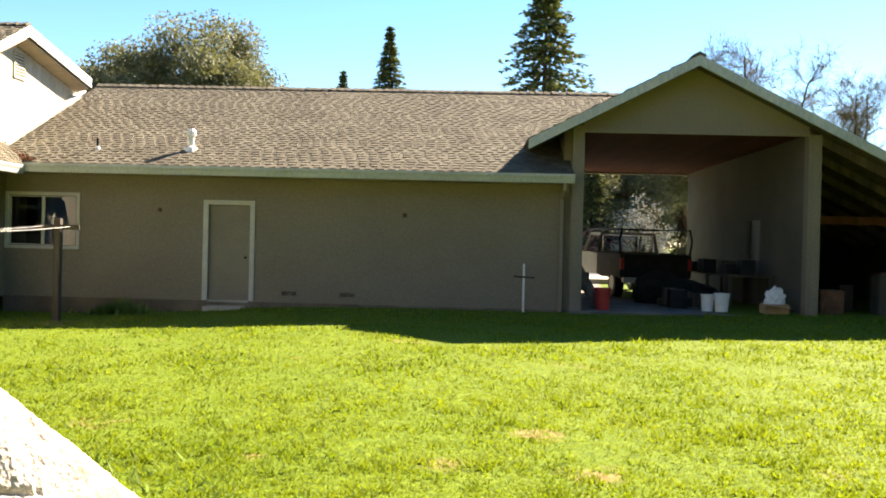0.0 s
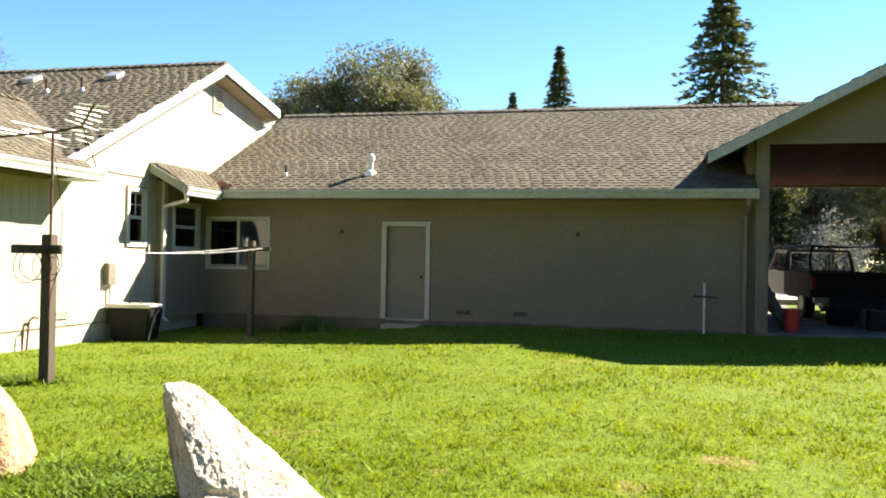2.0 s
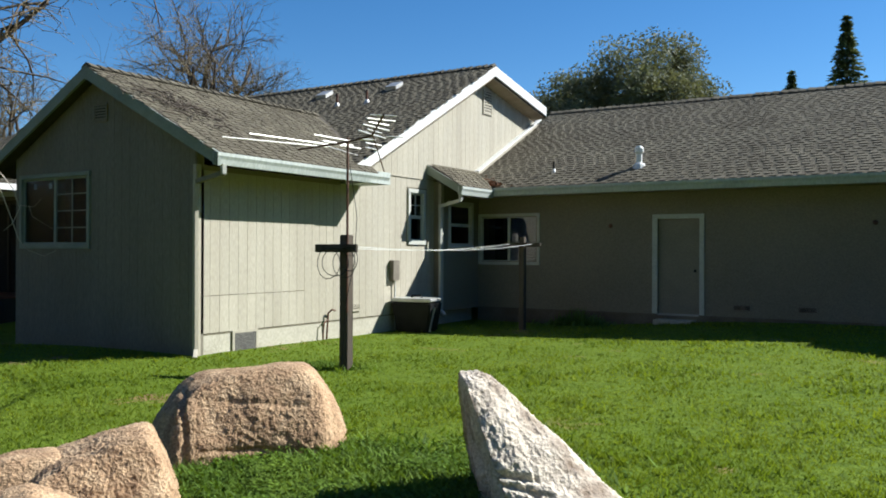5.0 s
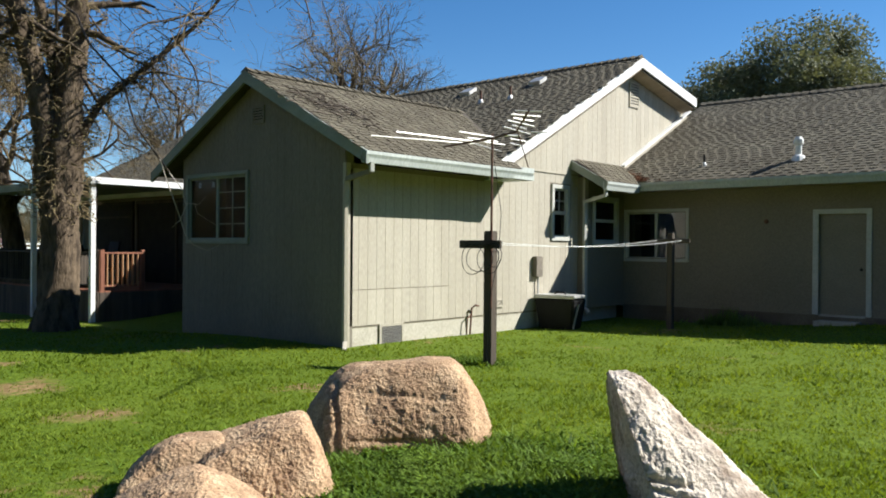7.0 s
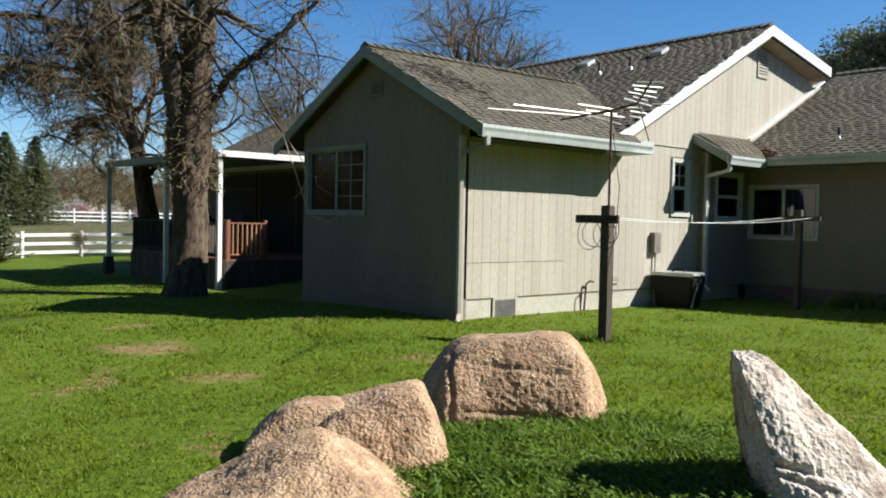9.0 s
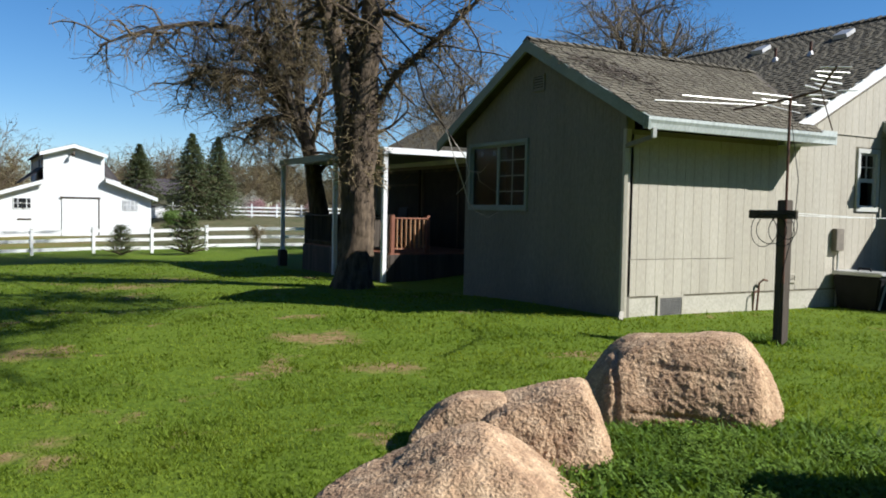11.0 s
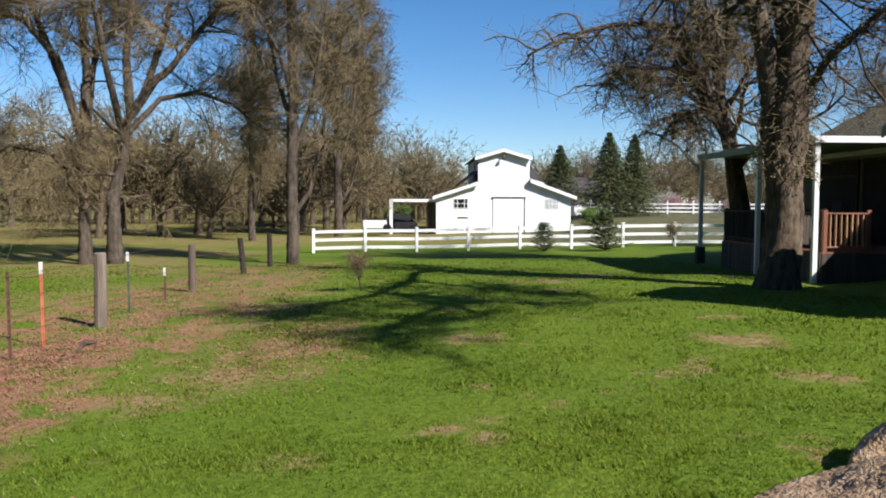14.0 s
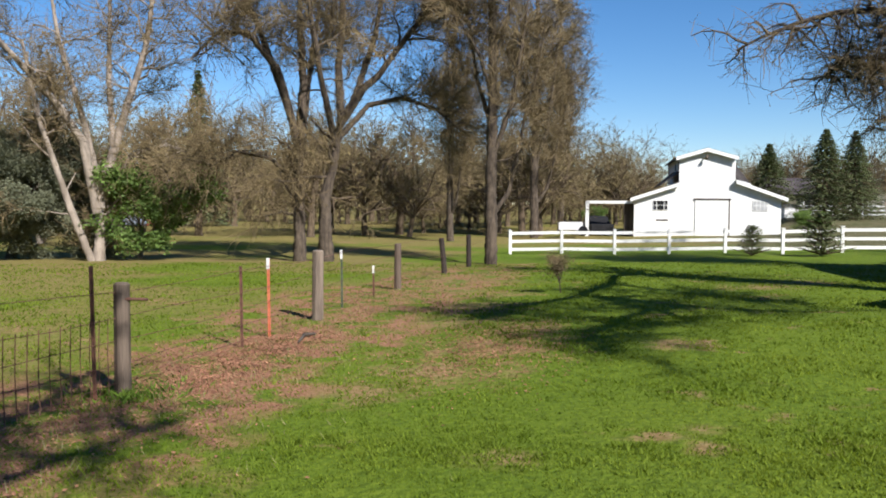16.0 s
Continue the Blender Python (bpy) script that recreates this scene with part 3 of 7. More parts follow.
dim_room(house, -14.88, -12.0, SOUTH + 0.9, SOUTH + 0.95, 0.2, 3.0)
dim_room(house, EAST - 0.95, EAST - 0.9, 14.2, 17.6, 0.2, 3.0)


def grille(parent, ax, plane, u0, u1, z0, z1, out, slats, mat=None, frame_mat=None, border=0.03, label="louvred vent"):
    g = Mesh()

    def put(p0, p1, a, b, c, d, m):
        p0, p1 = sorted((plane + out * p0, plane + out * p1))
        m.box(p0, p1, a, b, c, d) if ax == "x" else m.box(a, b, p0, p1, c, d)

    for q in ((u0, u1, z0, z0 + border), (u0, u1, z1 - border, z1), (u0, u0 + border, z0 + border, z1 - border), (u1 - border, u1, z0 + border, z1 - border)):
        put(-0.01, 0.03, *q, g)
    v = part("vent", g, frame_mat or BOARD, parent, label)
    # dark sheet behind the slats stands in for the unlit cavity
    bk = Mesh()
    put(0.0, 0.006, u0 + border, u1 - border, z0 + border, z1 - border, bk)
    part("backing", bk, VOID, v)
    h = (z1 - z0 - 2 * border) / slats
    for i in range(slats):
        s = Mesh()
        z = z0 + border + i * h
        put(0.008, 0.024, u0 + border, u1 - border, z + h * 0.12, z + h * 0.72, s)
        part("slat", s, mat or BOARD, v)
    return v


grille(house, "x", EAST + 0.012, 18.16, 18.62, 4.86, 5.46, 1, 8, label="pale louvred gable vent")
grille(house, "x", EAST, 12.86, 13.22, 0.26, 0.42, 1, 4, label="small foundation vent")
grille(house, "x", EAST - 0.02, 9.85, 10.43, -0.28, 0.13, 1, 14, mat=material("grey_screen", (0.13, 0.125, 0.115), (0.18, 0.17, 0.155), 0.7, 5), border=0.045, label="screened crawl space hatch")
grille(house, "y", SOUTH, -12.72, -12.36, 3.62, 3.92, -1, 5, mat=SHADE_SIDING, frame_mat=SHADE_SIDING, label="gable vent in siding paint darkened for shade")
box_m = Mesh().box(EAST, EAST + 0.11, 14.22, 14.46, 0.83, 1.25)
mb = part("meter_box", box_m, material("grey_box", (0.16, 0.14, 0.11), (0.22, 0.19, 0.15), 0.5), house, "small grey-brown utility box", bevel=0.012)
part("conduit", Mesh().tube([(EAST + 0.05, 14.36, 0.85), (EAST + 0.05, 14.36, -0.3)], 0.02, 8), METAL, mb)
part("hose_bib", Mesh().tube([(EAST + 0.02, 12.2, -0.25), (EAST + 0.06, 12.2, 0.28), (EAST + 0.1, 12.26, 0.34), (EAST + 0.1, 12.36, 0.32)], 0.018, 8).tube([(EAST + 0.06, 12.05, -0.2), (EAST + 0.06, 12.08, 0.1), (EAST + 0.05, 12.2, 0.16)], 0.014, 8), RUST, house, "bent water pipe by the wall")


def roof_pipe(parent, x, y, z, h, r, mat, cap=False, label="plumbing vent pipe"):
    m = Mesh().tube([(x, y, z - 0.1), (x, y, z + h)], r, 10)
    p = part("vent_pipe", m, mat, parent, label, smooth=False)
    part("flashing", Mesh().tube([(x, y, z - 0.08), (x, y, z + 0.05), (x, y, z + 0.09)], [r * 2.6, r * 1.9, r * 1.15], 10), METAL if not cap else WHITE, p, "flashing collar")
    if cap:
        part("cap", Mesh().tube([(x, y, z + h - 0.02), (x, y, z + h + 0.02), (x, y, z + h + 0.10), (x, y, z + h + 0.16)], [r * 1.1, r * 1.5, r * 1.5, r * 0.9], 10), WHITE, p)
    return p


for x in (-13.25, -12.33):
    roof_pipe(house, x, 17.2 - 0.95, tall_z(16.25), 0.30, 0.03, RUST)
for x in (-14.44, -12.19):
    m = Mesh().prism([(x - 0.17, 17.05, tall_z(17.05)), (x + 0.17, 17.05, tall_z(17.05)), (x + 0.17, 17.35, tall_z(17.35)), (x - 0.17, 17.35, tall_z(17.35))], (0, -0.03, 0.10))
    part("roof_vent", m, METAL, house, "low metal roof vent")

debris, rl = Mesh(), random.Random(77)


def on_wing(x, y, up):
    return (x, y, 2.915 + (-9.5 - x) * 0.519 + up)


for i in range(46):
    x, y = rl.gauss(-11.3, 0.35), rl.gauss(9.75, 0.35)
    a, ln = rl.uniform(0, 6.28), rl.uniform(0.12, 0.45)
    c, e = math.cos(a) * ln / 2, math.sin(a) * ln / 2
    debris.tube([on_wing(x - c, y - e, 0.04), on_wing(x + 0.05 * rl.random(), y, 0.05 + 0.06 * rl.random()), on_wing(x + c, y + e, 0.04)], [0.012, 0.010, 0.005], 4)
for i in range(260):
    x, y = (rl.gauss(-11.3, 0.4), rl.gauss(9.75, 0.4)) if i % 3 else (rl.uniform(-12.4, -9.7), rl.uniform(9.0, 12.6))
    a, q = rl.uniform(0, 6.28), rl.uniform(0.02, 0.05)
    c, e = math.cos(a) * q, math.sin(a) * q
    debris.add([on_wing(x - c, y - e, 0.03), on_wing(x + e * 0.6, y - c * 0.6, 0.05), on_wing(x + c, y + e, 0.035), on_wing(x - e * 0.6, y + c * 0.6, 0.045)], [(0, 1, 2, 3)])
solo("roof_debris", debris, DARKWOOD, "dead twigs and leaves lying on the wing roof", "debris", kind="stuff")

# ---- garage wing ----
WEST_END, FRONT = -10.03, 17.70
garage = thing("garage_wing", "long beige garage wing with a brown shingled roof", "garage", (-4.0, 22.0, 0.0))
gw = Mesh()
wall_boxes(gw, "y", FRONT, FRONT + 0.16, WEST_END, 2.0, -0.3, 3.02, [(-5.62, -4.75, 0.0, 2.15), (-10.02, -8.50, 1.22, 2.25)])
wall_boxes(gw, "y", 27.1, 27.25, -10.2, 2.0, -0.3, 2.9)
wall_boxes(gw, "x", 1.84, 1.99, FRONT + 0.16, 27.1, -0.3, 3.9)
part("wall", gw, STUCCO, garage, "plain beige garage wall, paint darkened for shade")
part("foundation", Mesh().box(WEST_END, 2.0, FRONT - 0.025, FRONT + 0.1, -0.3, 0.12), material("stained_footing", (0.11, 0.085, 0.06), (0.19, 0.155, 0.11), 0.95, 1.5, 30, 0.4), garage, "low concrete footing")
gr = Mesh()
slab(gr, [(-10.25, 17.1, 2.87), (1.97, 17.1, 2.87), (1.97, 18.7, 3.655), (4.3, 22.4, 5.47), (-10.25, 22.4, 5.47)], 0.12)
slab(gr, [(-10.25, 27.7, 2.87), (-10.25, 22.4, 5.47), (4.3, 22.4, 5.47), (1.95, 25.4, 3.998), (1.05, 26.3, 3.557), (1.05, 27.7, 2.87)], 0.12)
part("roof", gr, UNDER, garage, "roof deck under the shingles")
gu = Vector((0, 5.3, 2.6))
shingles(garage, (-10.25, 17.1, 2.87), (1, 0, 0), gu, [(0.9, 0), (12.22, 0), (12.22, 1.78), (14.55, 5.9), (-0.0, 5.9), (0.0, 1.0)], seed=21)
ridge_caps(garage, (-10.25, 22.4, 5.47), (4.0, 22.4, 5.47), 5)
gutter(garage, "x", 17.13, -9.4, 1.98, 2.90, -1, "long pale green-grey gutter")
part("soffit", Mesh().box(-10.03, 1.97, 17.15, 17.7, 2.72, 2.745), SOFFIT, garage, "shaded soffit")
downspout(garage, [(1.80, 17.12, 2.74), (1.80, 17.14, 2.6), (1.80, 17.62, 2.45), (1.80, 17.64, 0.08)], STUCCO, 0.04)
fl = Mesh()
slab(fl, [(-10.18, 17.75, 3.40), (-10.06, 17.75, 3.40), (-10.06, 21.3, 5.15), (-10.18, 21.3, 5.15)], 0.04)
part("flashing", fl, WHITE, garage, "white step flashing against the gable")
tm = Mesh()
for a, b, c, d in ((-5.74, -5.63, 0.13, 2.25), (-4.74, -4.64, 0.13, 2.25), (-5.63, -4.74, 2.155, 2.25)):
    tm.box(a, b, FRONT - 0.03, FRONT + 0.02, c, d)
door = part("door", Mesh().box(-5.62, -4.75, FRONT + 0.045, FRONT + 0.09, 0.14, 2.15), material("door_paint", (0.20, 0.175, 0.13), (0.235, 0.205, 0.155), 0.6, 2, 40, 0.1), garage, "plain beige side door")
part("door_frame", tm, TRIM, door, "pale door casing", bevel=0.005)
part("threshold", Mesh().box(-5.62, -4.75, FRONT - 0.03, FRONT + 0.1, 0.10, 0.14), CONCRETE, door)
part("door_knob", Mesh().tube([(-4.83, FRONT + 0.045, 1.05), (-4.83, FRONT + 0.015, 1.05), (-4.83, FRONT - 0.01, 1.05), (-4.83, FRONT - 0.03, 1.05)], [0.012, 0.014, 0.03, 0.02], 10), BLACK, door, "dark round knob")
part("doorstep", Mesh().box(-5.6, -4.8, FRONT - 0.42, FRONT - 0.03, -0.2, 0.03), FOUND, garage, "small concrete step", bevel=0.01)
win = window(garage, "y", FRONT, -10.02, -8.40, 1.13, 2.34, sides=(1, 1), rows=(1, 1), out=-1, trim=0.07, label="sliding window half covered by a pale blind", panes=DOUBLE_GLASS)
bl = Mesh()
for i in range(30):
    bl.box(-9.17, -8.50, FRONT + 0.045, FRONT + 0.055, 1.24 + i * 0.034, 1.271 + i * 0.034)
part("blind", bl, WHITE, win, "pale slatted blind")
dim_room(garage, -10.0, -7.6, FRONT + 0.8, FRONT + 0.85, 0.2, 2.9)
for a, b in ((-4.06, -3.71), (-2.83, -2.47)):
    grille(garage, "y", FRONT, a, b, 0.25, 0.38, -1, 4, mat=GREYWOOD, frame_mat=STUCCO, border=0.02, label="foundation vent with dark louvres")
for x in (-6.68, -1.48):
    part("wall_port", Mesh().tube([(x, FRONT + 0.05, 2.02), (x, FRONT - 0.02, 2.02), (x, FRONT - 0.035, 2.02)], [0.045, 0.045, 0.03], 14), RUST, garage, "round dark wall port")
roof_pipe(garage, -6.16, 18.05, 3.33, 0.30, 0.065, WHITE, True, "white flue pipe with a cap")
roof_pipe(garage, -8.17, 17.95, 3.28, 0.26, 0.024, BLACK)
lv = Mesh()
rl = random.Random(8)
for i in range(160):
    y = 17.2 + abs(rl.gauss(0, 0.28))
    x = -9.38 - (y - 17.2) * 1.2 + rl.gauss(0.1, 0.11)
    z = 2.87 + (y - 17.1) * 0.49 + 0.025 + rl.random() * 0.02
    a = rl.random() * 6.28
    s = 0.03 + rl.random() * 0.03
    lv.add([(x + s * math.cos(a), y + s * math.sin(a), z), (x - s * 0.4 * math.sin(a), y + s * 0.4 * math.cos(a), z + 0.02), (x - s * math.cos(a), y - s * math.sin(a), z + 0.005), (x + s * 0.4 * math.sin(a), y - s * 0.4 * math.cos(a), z + 0.015)], [(0, 1, 2, 3)])
solo("leaf_litter", lv, material("dry_leaves", (0.20, 0.09, 0.05), (0.36, 0.19, 0.11), 0.9, 9, 40, 0, vary=0.3, island=True), "dry brown leaves caught in the roof valley", "leaves", kind="stuff")

# ---- tall vehicle bay with its lean-to ----
bay = thing("vehicle_bay", "tall open vehicle bay with a front gable and lean-to", "carport", (4.5, 22.0, 0.0))
bw = Mesh()
wall_boxes(bw, "y", 17.5, 17.63, 2.2, 6.75, 3.84, 3.99)
bw.prism([(1.99, 17.5, 3.99), (6.85, 17.5, 3.99), (4.37, 17.5, 5.20), (2.1, 17.5, 4.05)], (0, 0.13, 0))
part("gable_panel", bw, STUCCO, bay, "beige gable panel above the opening")
rw = Mesh()
wall_boxes(rw, "x", 6.78, 6.95, 17.64, 27.2, -0.1, 3.95, [(20.4, 21.35, 0.15, 2.2)])
# beige wall and side door, with the bay's shade put into their colours
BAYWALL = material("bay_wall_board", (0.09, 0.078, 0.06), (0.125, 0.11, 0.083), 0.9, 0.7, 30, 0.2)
part("wall", rw, BAYWALL, bay, "beige inner side wall, darkened for the bay's shade")
part("side_door", Mesh().box(6.86, 6.9, 20.4, 21.35, 0.15, 2.2), material("side_door_paint", (0.085, 0.075, 0.06), (0.115, 0.1, 0.08), 0.6), bay, "side door in the bay, darkened for shade")
lw = Mesh().box(1.99, 2.04, 17.64, 27.2, -0.1, 3.95)
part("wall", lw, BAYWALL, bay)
for a, b in ((1.97, 2.21), (6.74, 7.0)):
    part("post", Mesh().box(a, b, 17.46, 17.70, -0.1, 3.84 if a > 3 else 3.95), STUCCO, bay, "beige boxed corner post", bevel=0.006)
    part("post_trim", Mesh().box(a + 0.08, b - 0.07, 17.44, 17.47, 0.0, 3.83), STUCCO, bay)
part("header", Mesh().box(2.2, 6.74, 17.44, 17.5, 3.80, 3.90), STUCCO, bay, "beige header trim")
part("back_header", Mesh().box(2.0, 6.95, 27.05, 27.2, 3.80, 4.4), STUCCO, bay)
br = Mesh()
slab(br, [(4.37, 16.98, 5.32), (4.37, 27.7, 5.32), (1.05, 27.7, 3.60), (1.05, 16.98, 3.60)], 0.12)
slab(br, [(4.37, 16.98, 5.32), (4.37, 27.7, 5.32), (11.2, 27.7, 1.90), (11.2, 16.98, 1.90)], 0.12)
part("roof", br, UNDER, bay, "roof deck under the shingles")
shingles(bay, (1.05, 27.7, 3.60), (0, -1, 0), Vector((3.32, 0, 1.72)), [(0, 0), (10.7, 0), (10.7, 3.74), (0, 3.74)], seed=31)
ridge_caps(bay, (4.37, 16.98, 5.32), (4.37, 27.7, 5.32), 6)
for pts in ([(4.37, 17.0, 5.31), (1.03, 17.0, 3.58), (1.03, 17.0, 3.38), (4.37, 17.0, 5.10)], [(4.37, 17.0, 5.31), (11.2, 17.0, 1.89), (11.2, 17.0, 1.69), (4.37, 17.0, 5.10)]):
    part("rake_board", Mesh().prism(pts, (0, -0.05, 0)), FASCIA, bay, "pale green-grey rake board")
# lean-to boards, rafters and wall get darker wood in place of shade
so = Mesh()
slab(so, [(7.0, 17.05, 3.87), (11.15, 17.05, 1.80), (11.15, 27.6, 1.80), (7.0, 27.6, 3.87)], 0.02)
part("lean_to_ceiling", so, DARKWOOD, bay, "boards under the lean-to roof, darkened for shade")
for i in range(9):
    yy = 17.6 + i * 1.22
    part("rafter", Mesh().beam((7.0, yy, 3.75), (11.1, yy, 1.70), 0.05, 0.16), DARKWOOD, bay)
part("lean_to_wall", Mesh().box(6.95, 11.1, 27.05, 27.2, -0.1, 3.8).box(11.0, 11.1, 17.5, 27.2, -0.1, 1.8), DARKWOOD, bay, "boarded lean-to wall, darkened for its shade")
part("shelf_beam", Mesh().box(7.0, 11.0, 21.0, 21.14, 2.15, 2.35), REDWOOD, bay, "reddish crossbeam in the lean-to")
# ceiling and slab colours are darkened in place of the bay's shade
ceil = solo("ceiling", Mesh().box(2.04, 6.78, 17.64, 27.05, 3.86, 3.9), material("dark_boards", (0.055, 0.016, 0.009), (0.09, 0.028, 0.016), 0.9, 3, 40, 0.3, stretch=(1, 0.1, 1), spec=0.05), "reddish-brown boarded ceiling of the bay, darkened for shade", "ceiling", kind="structure")
slab_m = Mesh().box(1.98, 11.1, 17.3, 30.0, -0.2, 0.14)
solo("floor", slab_m, material("oily_concrete", (0.10, 0.09, 0.08), (0.20, 0.18, 0.155), 0.85, 1.0, 40, 0.4), "worn concrete floor slab of the bay, darkened for shade", "floor", kind="structure")
DRIVE = material("pale_gravel", (0.24, 0.22, 0.19), (0.36, 0.33, 0.28), 0.95, 1.2, 40, 0.5)
solo("driveway", Mesh().prism([(-1.0, 30.0, -0.3), (13.0, 30.0, -0.3), (16.0, 62.0, -0.3), (-6.0, 62.0, -0.3)], (0, 0, 0.62)), DRIVE, "pale gravel driveway beyond the bay", "driveway", kind="structure")


# ---- boulders ----
def boulder(name, at, turn, half, cuts, mat, seed, label, power=3.0, rough=0.05, detail=5, crag=0.0, grooves=(), round_off=0.0016):
    """A weathered block: a rounded box, cut by planes (normal, distance), then roughened. at: centre; half: half sizes."""
    bm = bmesh.new()
    bmesh.ops.create_icosphere(bm, subdivisions=detail, radius=1.0)
    off = Vector((seed * 7.3, seed * 3.1, seed * 1.7))
    hx, hy, hz = half
    for v in bm.verts:
        d = v.co.normalized()
        k = (abs(d.x) ** power + abs(d.y) ** power + abs(d.z) ** power) ** (-1 / power)
        p = Vector((d.x * k * hx, d.y * k * hy, d.z * k * hz))
        for n, dist in cuts:
            n = Vector(n).normalized()
            e = n.dot(p) - dist
            p -= n * 0.5 * (e + math.sqrt(e * e + round_off))
        q = p + off
        w = noise.fractal(q * 1.5, 1.0, 2.0, 3) * rough * 1.2
        w += noise.noise(q * 9) * rough * 0.10 + noise.fractal(Vector((q.x * 42, q.y * 42, q.z * 26)), 0.8, 2.0, 3) * rough * 0.30
        if crag:
            s = Vector((q.x * 3.4, q.y * 3.4, q.z * 2.2))
            w -= crag * max(0.0, 1 - abs(noise.noise(s)) * 5) + 0.6 * crag * max(0.0, 1 - abs(noise.noise(s * 2.7)) * 5) - crag * 0.8 * noise.noise(s * 0.8)
        for n, dist, deep, (c, reach) in grooves:
            e = Vector(n).normalized().dot(p) - dist + 0.02 * noise.noise(q * 4)
            w -= deep * math.exp(-(e / 0.018) ** 2) * math.exp(-((p - Vector(c)).length / reach) ** 4)
        v.co = p + d * w
    me = bpy.data.meshes.new(name)
    bm.to_mesh(me)
    bm.free()
    me.polygons.foreach_set("use_smooth", [True] * len(me.polygons))
    ob = new(name, me)
    me.materials.append(mat)
    ob.matrix_basis = pose(*at, 0, 0, turn)
    return tagged(ob, label, "boulder", "boulders on the lawn")


boulder("boulder", (-2.09, 4.43, 0.06), 30, (0.62, 0.60, 0.80), [((0.66, -0.26, 0.70), 0.322), ((0.66, 0.22, 0.70), 0.29), ((0.41, -0.53, 0.74), 0.32), ((0.0, -0.80, 0.60), 0.43), ((1, 0, 0.25), 0.425), ((-1, 0.0, -0.15), 0.395), ((-0.92, -0.38, -0.05), 0.42), ((-0.30, -0.94, 0.12), 0.507), ((0.2, 0.95, 0.25), 0.36), ((-0.1, 0, 1), 0.70)], ROCK_PALE, 3, "tall pale leaning boulder with cracked faces", 5.0, 0.035, 7, 0.009, [((0.12, 0, 1), 0.20, 0.035, ((-0.22, -0.40, 0.2), 0.2)), ((0.2, 0, 1), 0.12, 0.03, ((-0.2, -0.45, 0.1), 0.2)), ((0.8, 0, 0.6), 0.0, 0.025, ((0.05, -0.47, -0.05), 0.35))], 0.0012)
boulder("boulder", (-4.80, 4.80, 0.045), 45, (0.815, 0.62, 0.62), [((-0.66, 0, 0.75), 0.595), ((0.80, 0, 0.55), 0.69), ((0, -0.80, 0.55), 0.54), ((-0.06, 0.1, 1), 0.485), ((-0.9, -0.3, 0.2), 0.655), ((0.86, -0.4, 0.3), 0.73)], ROCK_TAN, 5, "rounded tan granite boulder with a flat top", 4.6, 0.036, 7, 0.0, [((1, 0, 0.12), -0.42, 0.030, ((-0.42, -0.5, 0.15), 0.5)), ((0.04, 0, 1), -0.02, 0.020, ((0.0, -0.5, 0.0), 0.36)), ((0.1, 0, 1), 0.30, 0.010, ((0.1, -0.4, 0.3), 0.5))], 0.009)
boulder("boulder", (-4.51, 3.29, -0.165), 52, (0.51, 0.50, 0.52), [((-0.36, 0, 0.93), 0.435), ((-0.85, 0, 0.52), 0.46), ((0.90, 0, 0.40), 0.475), ((-0.05, -0.80, 0.55), 0.43), ((0.75, -0.6, 0.3), 0.56)], ROCK_TAN, 8, "rough tan boulder with a grooved side", 4.6, 0.034, 7, round_off=0.0025)
boulder("boulder", (-4.95, 2.97, -0.20), 52, (0.35, 0.36, 0.46), [((-0.62, 0, 0.78), 0.36), ((0, -0.8, 0.5), 0.30), ((-0.05, 0, 1), 0.41)], ROCK_TAN, 9, "small tan boulder leaning on another", 4.0, 0.03, 6, round_off=0.004)
boulder("boulder", (-3.94, 2.44, -0.235), 62, (0.87, 0.55, 0.54), [((-0.40, 0, 0.92), 0.405), ((0.52, 0, 0.85), 0.43), ((0, -0.6, 0.75), 0.46)], ROCK_TAN, 12, "low wide tan boulder", 3.4, 0.038, 7)
boulder("boulder", (-1.30, 4.02, -0.08), 20, (0.16, 0.13, 0.12), [], ROCK_PALE, 14, "small pale stone in the grass", 2.5, 0.03, 3)

# ---- clothes poles, antenna, bin ----
GZ = ground_z
pole = thing("antenna_pole", "weathered wooden cross pole carrying a television antenna", "pole", (-7.3, 9.08, GZ(-7.3, 9.08)))
part("post", Mesh().box(-7.32, -7.18, 9.03, 9.17, GZ(-7.3, 9.08) - 0.3, 1.66), DARKWOOD, pole, "dark square post", bevel=0.012)
part("crossarm", Mesh().box(-7.70, -6.98, 8.96, 9.01, 1.42, 1.53), DARKWOOD, pole, "short crossarm", bevel=0.008)
mast = part("mast", Mesh().tube([(-7.19, 9.04, 0.6), (-7.19, 9.04, 2.98)], 0.017, 8), RUST, pole, "thin steel mast")
AZ = 2.94
A0, A1, A2 = Vector((-8.30, 9.30, AZ - 0.03)), Vector((-6.62, 8.82, AZ)), Vector((-5.56, 7.62, AZ + 0.01))
part("boom", Mesh().tube([A0, Vector((-7.19, 9.04, AZ - 0.02)), A1], 0.014, 6), RUST, pole, "antenna boom")
part("front_boom", Mesh().tube([A1, A2], 0.013, 6), RUST, pole, "thin forward boom")
